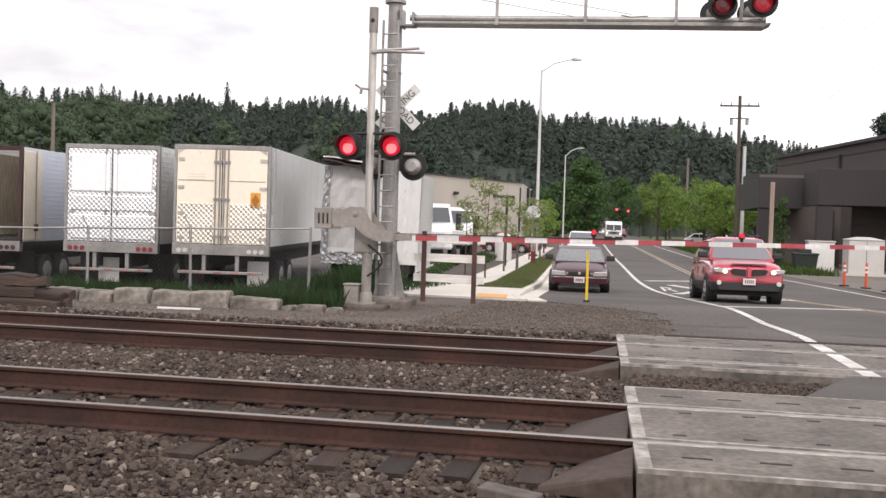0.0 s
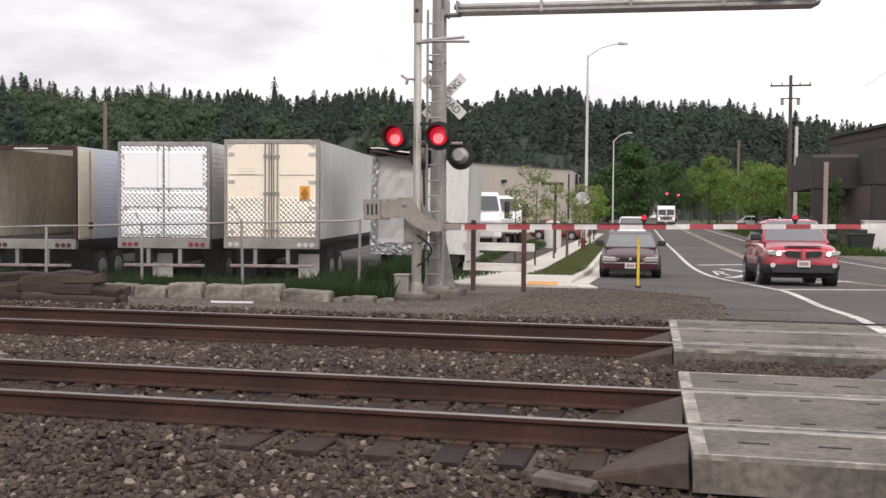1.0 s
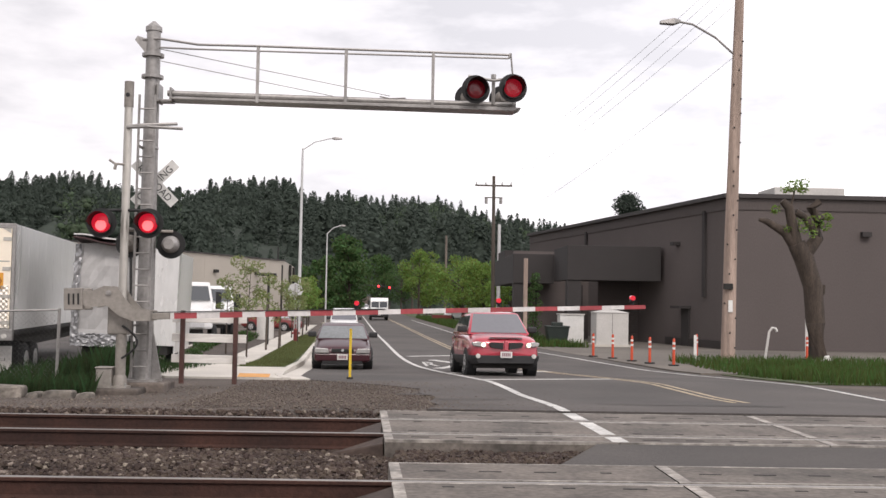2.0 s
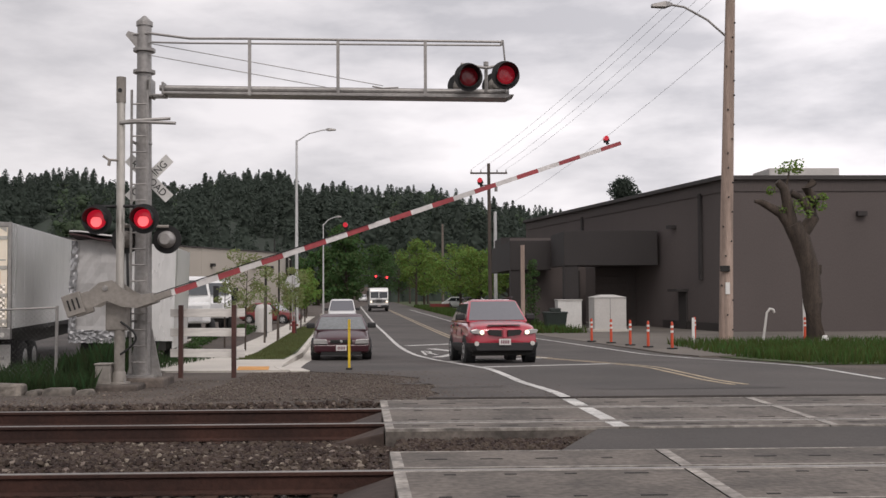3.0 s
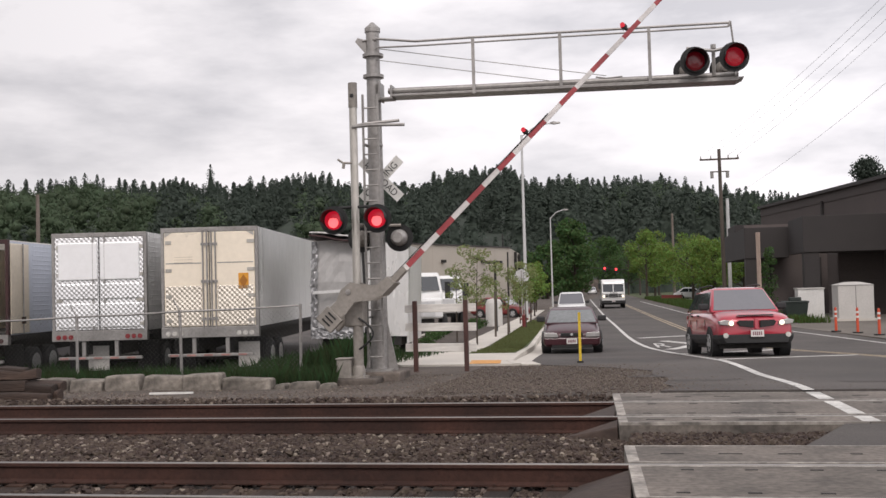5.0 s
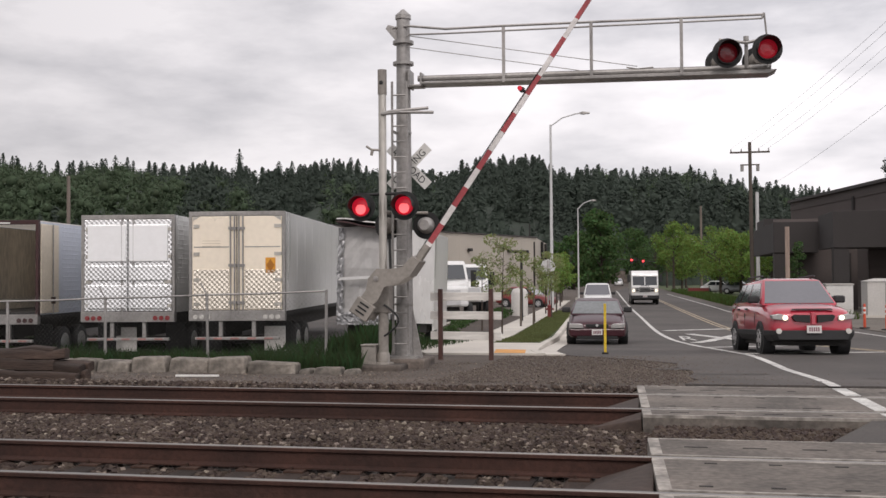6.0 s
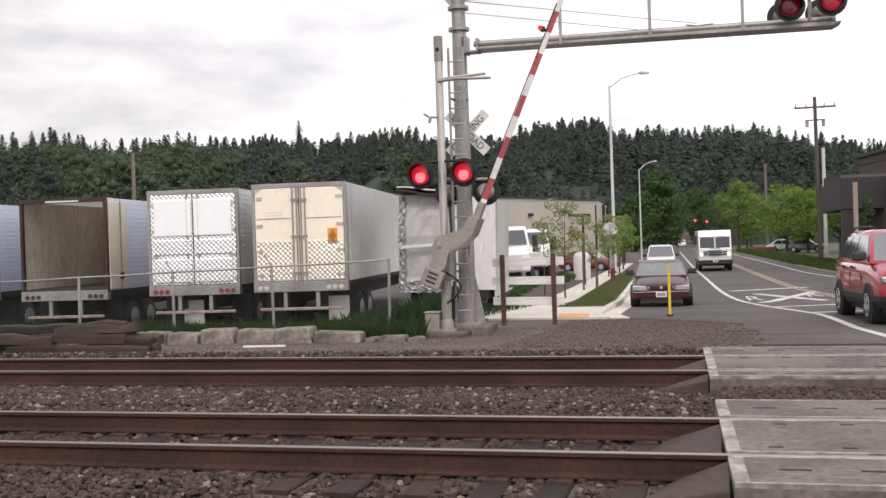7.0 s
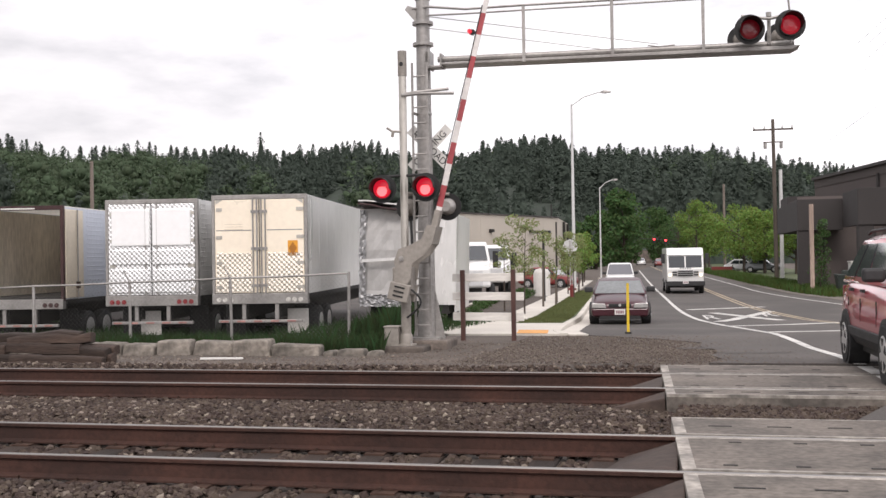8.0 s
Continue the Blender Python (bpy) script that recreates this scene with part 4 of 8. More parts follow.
def tie_pile():
    r = np.random.default_rng(21)
    for i, (x, y, z, rz, ln) in enumerate(((-9.6, 15.95, 0.0, 4, 1.7), (-9.45, 16.3, 0.17, -7, 1.3), (-9.9, 16.25, 0.34, 9, 1.5), (-11.6, 16.0, 0.2, 6, 2.0), (-11.9, 16.4, 0.36, -5, 1.6), (-10.2, 16.05, 0.0, 2, 2.6), (-10.0, 16.35, 0.0, -3, 2.6), (-10.3, 16.7, 0.0, 1, 2.5), (-10.5, 16.15, 0.20, 5, 2.4), (-10.1, 16.5, 0.20, -4, 2.6), (-10.45, 16.32, 0.40, 3, 2.2), (-12.6, 16.2, 0.0, 1, 2.5), (-12.7, 16.5, 0.0, -2, 2.6), (-12.9, 16.35, 0.2, 2, 2.5))):
        g = Geo().loft([[(q, u * k + dy, w * k + dz) for u, w in ((-0.11, 0), (0.1, 0.01), (0.115, 0.15), (0.07, 0.18), (-0.09, 0.17), (-0.115, 0.13))] for q, k, dy, dz in [(-ln / 2 + ln * s / 5 + (r.uniform(-0.06, 0.06) if s in (0, 5) else 0), r.uniform(0.8, 1.08), r.uniform(-0.025, 0.025), r.uniform(-0.015, 0.015)) for s in range(6)]])
        ob = tagged(part("timber_tie", g, "tie_old", bevel=0.015), "dark split old timber tie stacked beside the track", "timber tie", "pile of old ties")
        ob.matrix_basis = pose(x - 0.62, y, float(land_z(x, y)) - 0.03 + z, r.uniform(-12, 12), r.uniform(-3, 3), rz)


def stone_kerb():
    """Row of rough concrete blocks below the fence."""
    r = np.random.default_rng(5)
    x = -19.0
    while x < -5.6:
        ln = r.uniform(0.6, 1.0) if x < -7.5 else r.uniform(0.25, 0.6)
        y, z = 18.75 + r.uniform(-0.06, 0.06), float(land_z(x, 18.7))
        g = Geo()
        j = lambda a: a + r.uniform(-0.035, 0.035)
        h = r.uniform(0.19, 0.28) if x < -7.5 else r.uniform(0.06, 0.15)
        g.hexa([(0, j(0), -0.1), (ln - 0.03, j(0), -0.1), (ln - 0.03, j(0.45), -0.1), (0, j(0.45), -0.1), (j(0.03), j(0.03), h), (ln - 0.06, j(0.03), j(h)), (ln - 0.06, j(0.42), h), (j(0.03), j(0.42), h)])
        ob = tagged(part("edging_block", g, "block_pale", bevel=0.04), "rough stained concrete edging block below the fence", "concrete block", "edging blocks")
        ob.matrix_basis = pose(x, y, z, 0, r.uniform(-3, 3), r.uniform(-3, 3))
        x += ln
    g = Geo().hexa([(0, 0, 0), (0.75, 0.1, 0), (0.74, 0.16, 0), (-0.02, 0.07, 0), (0, 0, 0.03), (0.75, 0.1, 0.03), (0.74, 0.16, 0.03), (-0.02, 0.07, 0.03)])
    ob = tagged(part("white_strip", g, "sign_white"), "bent white plastic strip lying on gravel", "debris")
    ob.matrix_basis = pose(-8.3, 17.3, float(land_z(-8.3, 17.3)) + 0.02)


# ---- crossing signals ----
def flasher(parent, at, lit, name="flasher"):
    """A lamp unit facing the camera's side (local -y): background disc, hood, lens."""
    em = part(name, Geo().tube([(0, 0.0, 0), (0, 0.012, 0)], 0.275, 28), "black", parent, "round black background disc")
    em.matrix_basis = at
    n, rings = 20, []
    for k, (y, r) in enumerate(((0.0, 0.188), (-0.26, 0.198), (-0.26, 0.207), (0.0, 0.198))):
        rings.append([(math.cos(t) * r, y * (1 if math.sin(t) > -0.2 else 0.25), math.sin(t) * r) for t in (2 * math.pi * k / n for k in range(n))])
    h = Geo()
    h.add([p for q in rings for p in q], [(i * n + j, i * n + (j + 1) % n, (i + 1) % 4 * n + (j + 1) % n, (i + 1) % 4 * n + j) for i in range(4) for j in range(n)])
    part("hood", h, "black", em)
    part("housing", Geo().tube([(0, 0.012, 0), (0, 0.12, 0), (0, 0.2, 0)], [0.17, 0.15, 0.07], 20), "castgrey", em)
    lens = Geo()
    lens.tube([(0, -0.012, 0), (0, -0.03, 0), (0, -0.042, 0)], [0.178, 0.135, 0.05], 22)
    part("lens", lens, {2: "lens_on", 1: "lens_mid", 0: "lens_dim"}[lit], em, "glowing red lens" if lit else "dim red lens")
    if lit == 2:
        part("glow_spot", Geo().tube([(0, -0.04, -0.045), (0, -0.05, -0.045)], [0.10, 0.035], 16), "lens_hot", em, "bright lamp spot")
    return em


def gate_mast():
    """Aluminium tube that carries the flashers, the gate mechanism and the bell."""
    x, y, z = -5.29, 20.0, float(land_z(-5.24, 20.0))
    t = thing("crossing_signal_post", "aluminium crossing signal post with red flashing lights", "crossing signal", at=pose(x, y, z))
    part("base", Geo().box(-0.48, 0.42, -0.42, 0.36, -0.1, 0.11), "block", t, "stained concrete base", 0.04)
    part("base_casting", Geo().tube([(0, 0, 0.1), (0, 0, 0.14), (0, 0, 0.15), (0, 0, 0.30), (0, 0, 0.34)], [0.2, 0.2, 0.13, 0.12, 0.1], 16), "castgrey", t, "grey foot casting", smooth=True)
    part("sleeve", Geo().tube([(0, 0, 0.3), (0, 0, 1.1)], 0.096, 16), "castgrey", t, "grey lower sleeve", smooth=True)
    for sx in (-0.13, 0.13):
        part("anchor_bolt", Geo().tube([(sx, -0.13, 0.1), (sx, -0.13, 0.2)], 0.018, 8), "galv", t)
    part("pole", Geo().tube([(0, 0, 0.1), (0, 0, 5.35)], 0.076, 16), "alu", t, "aluminium tube", smooth=True)
    part("pole_cap", Geo().tube([(0, 0, 5.3), (0, 0, 5.78)], 0.088, 16), "castgrey", t)
    part("cap_opening", Geo().tube([(0.0, -0.084, 5.52), (0.0, -0.094, 5.52)], 0.04, 12), "black", t)
    for zz in (0.85, 1.15):
        part("collar", Geo().tube([(0, 0, zz), (0, 0, zz + 0.05)], 0.1, 16), "castgrey", t)
    part("cross_arm", Geo().tube([(-0.41, -0.02, 3.37), (0.47, -0.02, 3.38)], 0.03, 10).tube([(-0.39, -0.05, 3.37), (-0.39, -0.1, 3.12)], 0.028, 8).tube([(0.46, -0.05, 3.38), (0.46, -0.1, 3.12)], 0.028, 8), "black", t)
    flasher(t, pose(-0.37, -0.22, 3.12), 2)
    flasher(t, pose(0.48, -0.22, 3.13), 2)
    b = flasher(t, pose(0.66, 0.9, 2.80, 0, 0, 180), 0)
    flasher(t, pose(-0.1, 0.8, 2.80, 0, 0, 180), 0)
    part("rear_lamp_cover", Geo().tube([(0.66, 0.9, 2.80), (0.66, 0.76, 2.8), (0.66, 0.68, 2.8)], [0.17, 0.155, 0.10], 20), "galv", t, "grey rear lamp housing", smooth=True)
    part("rear_arm", Geo().tube([(-0.2, 0.8, 3.05), (0.7, 0.85, 3.05)], 0.03, 8).tube([(0.0, 0.0, 3.05), (0.05, 0.82, 3.05)], 0.03, 8), "castgrey", t)
    part("bracket_arm", Geo().tube([(0, -0.08, 4.93), (0.30, -0.1, 4.96), (0.92, -0.05, 5.0)], 0.03, 8).tube([(0, -0.08, 4.91), (0.4, -0.16, 4.92), (1.05, -0.2, 4.89)], 0.03, 8), "galv", t)
    part("side_clip", Geo().tube([(-0.02, -0.05, 4.22), (-0.2, -0.08, 4.23), (-0.3, -0.1, 4.3)], 0.022, 8).tube([(-0.18, -0.08, 4.23), (-0.2, -0.08, 4.12)], 0.03, 8), "castgrey", t)
    part("gate_mechanism", Geo().box(-0.24, 0.14, -0.1, 0.22, 1.08, 1.62), "castgrey", t, "grey gate mechanism box", 0.03)
    part("junction_box", Geo().box(-0.40, -0.12, -0.16, 0.1, 0.10, 0.46).box(-0.42, -0.10, -0.18, 0.12, 0.46, 0.49), "castgrey", t, "grey junction box on the base", 0.02)
    cable = []
    for k in range(13):
        a = math.pi * k / 12
        cable.append((0.05 + 0.28 * math.sin(a), -0.14, 1.25 - 0.6 * k / 12))
    part("cable", Geo().tube(cable, 0.02, 8), "black", t)
    part("side_box", Geo().box(0.44, 0.56, 0.2, 0.36, 3.0, 3.22), "sign_white", t, "small white box", 0.01)


def cantilever():
    """Mast with ladder and a walkway arm that carries lamps over the road."""
    x, y = -5.05, 20.75
    z = float(land_z(x, y))
    t = thing("cantilever_signal_mast", "galvanised cantilever signal mast with a ladder and walkway arm", "signal mast", at=pose(x, y, z))
    part("base", Geo().box(-0.55, 0.5, -0.5, 0.5, -0.1, 0.16), "block", t, "stained concrete base", 0.04)
    m = Geo().tube([(0, 0, 0.16), (0, 0, 5.6), (0, 0, 6.95)], [0.175, 0.145, 0.135], 12)
    part("mast_tube", m, "galv", t, smooth=True)
    part("top_cap", Geo().tube([(0, 0, 6.9), (0, 0, 6.98), (0, 0, 7.04), (0, 0, 7.1)], [0.16, 0.16, 0.09, 0.03], 12), "galv", t)
    for zz in (5.98, 6.4):
        part("flange", Geo().tube([(0, 0, zz), (0, 0, zz + 0.06)], 0.21, 16), "galv", t)
    part("foot_gusset", Geo().prism([(0.14, 0.16), (0.36, 0.16), (0.15, 1.2)], "y", -0.02, 0.02).prism([(-0.14, 0.16), (-0.3, 0.16), (-0.15, 0.8)], "y", -0.02, 0.02), "galv", t)
    part("foot_plate", Geo().box(-0.3, 0.3, -0.3, 0.3, 0.16, 0.2), "galv", t)
    part("top_bracket", Geo().hexa([(-0.35, -0.05, 6.72), (-0.1, -0.06, 6.42), (-0.1, 0.06, 6.42), (-0.35, 0.05, 6.72), (-0.30, -0.05, 6.8), (-0.05, -0.06, 6.72), (-0.05, 0.06, 6.72), (-0.30, 0.05, 6.8)]), "galv", t)
    lad = part("ladder", Geo().box(-0.17, -0.13, -0.36, -0.32, 0.25, 5.6).box(0.13, 0.17, -0.36, -0.32, 0.25, 5.6), "galv", t)
    for k in range(17):
        part("rung", Geo().tube([(-0.15, -0.34, 0.45 + 0.305 * k), (0.15, -0.34, 0.45 + 0.305 * k)], 0.015, 8), "galv", lad)
    for zz in (1.2, 3.0, 4.6):
        for s in (-1, 1):
            part("standoff", Geo().box(s * 0.14 - 0.02, s * 0.14 + 0.02, -0.34, 0, zz, zz + 0.04), "galv", lad)
    part("arm_bracket", Geo().box(0.1, 0.42, -0.16, 0.16, 5.52, 5.56).box(0.13, 0.17, -0.2, 0.2, 5.5, 5.86).box(0.36, 0.4, -0.14, 0.14, 5.52, 5.8), "galv", t, "", 0.008)
    z0 = 5.60
    part("arm_beam", Geo().tube([(0.3, 0, z0 + 0.10), (7.05, 0, z0 + 0.02)], 0.06, 12), "galv", t, smooth=True)
    part("walkway", Geo().hexa([(0.4, -0.2, z0 - 0.04), (7.0, -0.2, z0 - 0.12), (7.0, 0.3, z0 - 0.12), (0.4, 0.3, z0 - 0.04), (0.4, -0.2, z0 + 0.0), (7.14, -0.2, z0 - 0.05), (7.14, 0.3, z0 - 0.05), (0.4, 0.3, z0 + 0.0)]), "galv", t, "", 0.006)
    part("handrail", Geo().tube([(-0.2, -0.05, 6.73), (0.15, -0.14, 6.73), (0.9, -0.2, 6.62), (2.0, -0.2, 6.62), (6.92, -0.2, 6.57)], 0.024, 8).tube([(0.14, -0.14, 6.56), (0.9, -0.2, 6.53), (6.88, -0.2, 6.50)], 0.018, 8).tube([(6.92, -0.2, 6.60), (6.88, -0.2, 6.5)], 0.024, 8).tube([(6.92, -0.2, 6.6), (6.98, -0.1, 6.1), (6.98, -0.1, z0)], 0.018, 8), "galv", t)
    for px in (2.05, 3.74, 5.42):
        part("handrail_post", Geo().box(px - 0.03, px + 0.03, -0.22, -0.18, z0 - 0.08, 6.6), "galv", t)
    part("stay_wire", Geo().tube([(0.1, -0.1, 6.55), (4.6, -0.05, z0 + 0.14)], 0.008, 6).tube([(0.1, -0.1, 6.32), (3.5, 0, z0 + 0.12)], 0.008, 6), "galv", t)
    part("lamp_crossbar", Geo().tube([(6.1, -0.28, 6.12), (6.6, -0.2, 6.06), (6.98, -0.24, 6.12)], 0.03, 8).tube([(6.6, -0.1, z0), (6.6, -0.1, 6.12)], 0.035, 8).tube([(6.6, -0.1, 6.12), (6.6, -0.1, 6.2)], 0.05, 8), "galv", t)
    flasher(t, pose(6.24, -0.42, 5.84, 0, 0, 6), 0)
    flasher(t, pose(6.95, -0.42, 5.88, 0, 0, 6), 1)
    for px in (6.14, 6.82):
        c = flasher(t, pose(px, 0.32, 5.80, 0, 0, 180), 0)
    part("loose_cable", Geo().tube([(4.4, -0.2, z0 + 0.1), (4.6, -0.22, z0 + 0.06), (4.9, -0.2, z0 + 0.08)], 0.015, 6), "galv", t)
    # crossbuck sign behind the mast
    s = thing("crossbuck_sign", "white crossbuck sign with black lettering", "railway sign", at=pose(-5.0, 20.98, 3.72))
    for a, word in ((-45, "RAILROAD"), (45, "CROSSING")):
        bl = part("blade", Geo().box(-0.56, 0.56, -0.004, 0.004, -0.105, 0.105), "sign_white", s, "", 0.0)
        bl.matrix_basis = pose(0, 0.0 if a > 0 else -0.012, 0, 0, -a, 0)
        letters(word, 0.20, "ink", bl, Matrix.Translation((0.0, -0.007, -0.01)) @ Matrix.Rotation(radians(90), 4, "X") @ Matrix.Diagonal((0.92, 1, 1, 1)), 0.001)
    part("sign_bracket", Geo().box(-0.06, 0.06, -0.1, -0.016, -0.05, 0.05), "galv", s)
    return t


GATE_PIVOT = (-5.45, 19.72, 1.55)


def gate():
    """The barrier arm with its counterweight; the pivot is the origin and the arm points to +x."""
    t = thing("crossing_gate_arm", "red and white striped crossing gate arm with counterweight", "gate arm", at=pose(*GATE_PIVOT))
    plate = [(-0.62, -0.16), (-0.34, -0.26), (-0.05, -0.22), (0.18, -0.42), (0.42, -0.52), (0.72, -0.52), (0.74, -0.34), (0.46, -0.30), (0.30, -0.12), (0.16, 0.10), (-0.08, 0.13), (-0.30, 0.04), (-0.6, 0.06)]
    for y in (-0.06, 0.50):
        part("side_plate", Geo().prism(plate, "y", y - 0.008, y + 0.008), "castgrey", t, "", 0.0)
    part("cross_channel", Geo().box(0.40, 0.74, -0.06, 0.5, -0.52, -0.50).box(0.66, 0.74, -0.06, 0.5, -0.5, -0.34), "castgrey", t)
    part("counterweight", Geo().box(-0.80, -0.46, -0.1, 0.02, -0.30, 0.1), "castgrey", t, "grey slotted counterweight", 0.015)
    part("counterweight", Geo().box(-0.80, -0.46, 0.44, 0.56, -0.30, 0.1), "castgrey", t, "grey slotted counterweight", 0.015)
    g = Geo()
    for k in range(3):
        g.box(-0.72 + 0.085 * k, -0.69 + 0.085 * k, -0.112, -0.09, -0.2, 0.0)
    part("slot", g, "black", t)
    part("pivot_bolt", Geo().tube([(0, -0.095, 0), (0, -0.05, 0)], 0.05, 14).tube([(0, -0.115, 0), (0, -0.09, 0)], 0.025, 10), "galv", t)
    part("adapter", Geo().box(0.6, 1.05, 0.1, 0.3, -0.50, -0.38), "castgrey", t, "", 0.01)
    # stripes: each band a piece
    x, red = 0.95, False
    ends = [0.95] + [1.12 + 0.416 * k for k in range(21)] + [9.84]
    for a, b in zip(ends, ends[1:]):
        h0, h1 = (0.115 - 0.045 * (q / 10) for q in (a, b))
        g = Geo().hexa([(a, 0.18, -0.44 - h0 / 2), (b, 0.18, -0.44 - h1 / 2), (b, 0.215, -0.44 - h1 / 2), (a, 0.215, -0.44 - h0 / 2), (a, 0.18, -0.44 + h0 / 2), (b, 0.18, -0.44 + h1 / 2), (b, 0.215, -0.44 + h1 / 2), (a, 0.215, -0.44 + h0 / 2)])
        part("band", g, "band_red" if red else "band_white", t)
        red = not red
    for px in (4.47, 7.10, 9.60):
        l = part("gate_lamp", Geo().tube([(px, 0.2, -0.39), (px, 0.2, -0.33)], 0.03, 10).box(px - 0.05, px + 0.05, 0.15, 0.25, -0.34, -0.29), "black", t)
        part("lamp_lens", Geo().tube([(px, 0.12, -0.27), (px, 0.28, -0.27)], 0.045, 12), "lens_on", l, "glowing red lamp")
    part("arm_cable", Geo().tube([(0.7, 0.16, -0.37), (2.2, 0.17, -0.372), (5, 0.17, -0.39)], 0.01, 6), "black", t)
    return t


# ---- vehicles: front at local -y ----
def wheel(parent, x, y, r, w, out):
    t = part("wheel", Geo().tube([(-w / 2, 0, 0), (-w / 2 + 0.03, 0, 0), (w / 2 - 0.03, 0, 0), (w / 2, 0, 0)], [r * 0.93, r, r, r * 0.93], 24), "tyre", parent, "black tyre", smooth=True)
    t.matrix_basis = pose(x, y, r)
    s = 1 if out > 0 else -1
    part("rim", Geo().tube([(s * (w / 2 - 0.02), 0, 0), (s * (w / 2 + 0.004), 0, 0), (s * (w / 2 + 0.012), 0, 0)], [r * 0.64, r * 0.62, r * 0.2], 18), "rim", t)
    for k in range(5):
        a = 2 * math.pi * k / 5 + 0.3
        g = Geo().prism([(math.cos(a + d) * q, math.sin(a + d) * q) for q, d in ((r * 0.28, -0.12), (r * 0.55, -0.30), (r * 0.55, 0.30), (r * 0.28, 0.12))], "x", s * (w / 2 + 0.004), s * (w / 2 + 0.014))
        if r < 0.38:
            part("rim_gap", g, "black", t)
    return t


def car(name, label, category, paint, st, cabin, wheels, width, at, lower=None, lower_top=0.0, glass="screen", wagon=True, group=""):
    """st: stations along the length (y, bottom, top, half width). cabin: (belt z, roof z, y base front, y roof front, y roof back, y base back, half base, half roof)."""
    t = thing(name, label, category, group, at)
    rings = []
    for y, zb, zt, hw in st:
        zm = zb + (zt - zb) * 0.45
        rings.append([(-hw * 0.90, y, zb), (hw * 0.90, y, zb), (hw, y, zb + 0.10), (hw * 1.01, y, zm), (hw * 0.97, y, zt - 0.10), (hw * 0.84, y, zt), (hw * 0.4, y, zt + 0.025), (-hw * 0.4, y, zt + 0.025), (-hw * 0.84, y, zt), (-hw * 0.97, y, zt - 0.10), (-hw * 1.01, y, zm), (-hw, y, zb + 0.10)])
    part("body", Geo().loft(rings), paint, t, smooth=True, sub=1)
    if lower:
        rr = []
        for y, zb, zt, hw in st:
            q = lower_top
            rr.append([(-hw * 0.93, y, zb - 0.03), (hw * 0.93, y, zb - 0.03), (hw * 1.022, y, zb + 0.1), (hw * 1.03, y, q), (-hw * 1.03, y, q), (-hw * 1.022, y, zb + 0.1)])
        rr[0] = [(x, y - 0.03, z) for x, y, z in rr[0]]
        part("cladding", Geo().loft(rr), lower, t, "black plastic cladding", 0.02)
    zb, zr, fa, fb, ba, bb, wb, wr = cabin
    zb -= 0.03
    base = [(-wb, fa, zb), (wb, fa, zb), (wb, bb, zb), (-wb, bb, zb)]
    roof = [(-wr, fb, zr), (wr, fb, zr), (wr, ba, zr), (-wr, ba, zr)]
    mid = [(a[0] * 0.35 + b[0] * 0.65 + (0.03 if a[0] > 0 else -0.03), a[1] * 0.35 + b[1] * 0.65, zb * 0.35 + zr * 0.65) for a, b in zip(base, roof)]
    crown = [(x * 0.8, y + (0.25 if y == fb else -0.2), zr + 0.045) for x, y, z in roof]
    part("cabin", Geo().loft([base, roof, crown]), paint, t, "", 0.05, True)
    part("windscreen", Geo().panel([base[0], base[1], roof[1], roof[0]], 0.04, 0.96, 0.08, 0.95), glass, t, "windscreen coloured pale like the reflected sky", 0.0)
    part("rear_window", Geo().panel([base[2], base[3], roof[3], roof[2]], 0.1, 0.9, 0.25, 0.9), "window", t)
    cuts = ((0.05, 0.40), (0.43, 0.70), (0.73, 0.95)) if wagon else ((0.07, 0.47), (0.50, 0.86))
    for a, b in cuts:
        part("side_window", Geo().panel([base[1], base[2], roof[2], roof[1]], a, b, 0.16, 0.88), "window", t)
        part("side_window", Geo().panel([base[3], base[0], roof[0], roof[3]], 1 - b, 1 - a, 0.16, 0.88), "window", t)
    ya, yb, r, w = wheels
    for y in (ya, yb):
        for s in (-1, 1):
            part("wheel_arch", Geo().tube([(s * (width / 2 - 0.25), y, r), (s * (width / 2 + 0.015), y, r)], r * 1.16, 24), "cladding", t)
            wheel(t, s * (width / 2 - w / 2 + 0.03), y, r, w, s)
    for s in (-1, 1):
        m = part("mirror", Geo().box(s * wb - 0.02 if s > 0 else s * wb - 0.24, s * wb + 0.24 if s > 0 else s * wb + 0.02, fa + 0.28, fa + 0.40, zb + 0.06, zb + 0.23), "cladding", t, "", 0.04)
    part("underbody", Geo().box(-width * 0.42, width * 0.42, st[0][0] + 0.3, st[-1][0] - 0.3, 0.2, 0.4), "chassis", t)
    return t


def number_plate(t, y, z, w=0.31):
    p = part("number_plate", Geo().box(-w / 2, w / 2, y - 0.012, y, z - 0.08, z + 0.08), "plate_white", t, "white number plate")
    g = Geo()
    for k in range(5):
        g.box(-0.11 + k * 0.047, -0.078 + k * 0.047, y - 0.016, y - 0.011, z - 0.045, z + 0.045)
    part("plate_bar", g, "plate_bar", p)


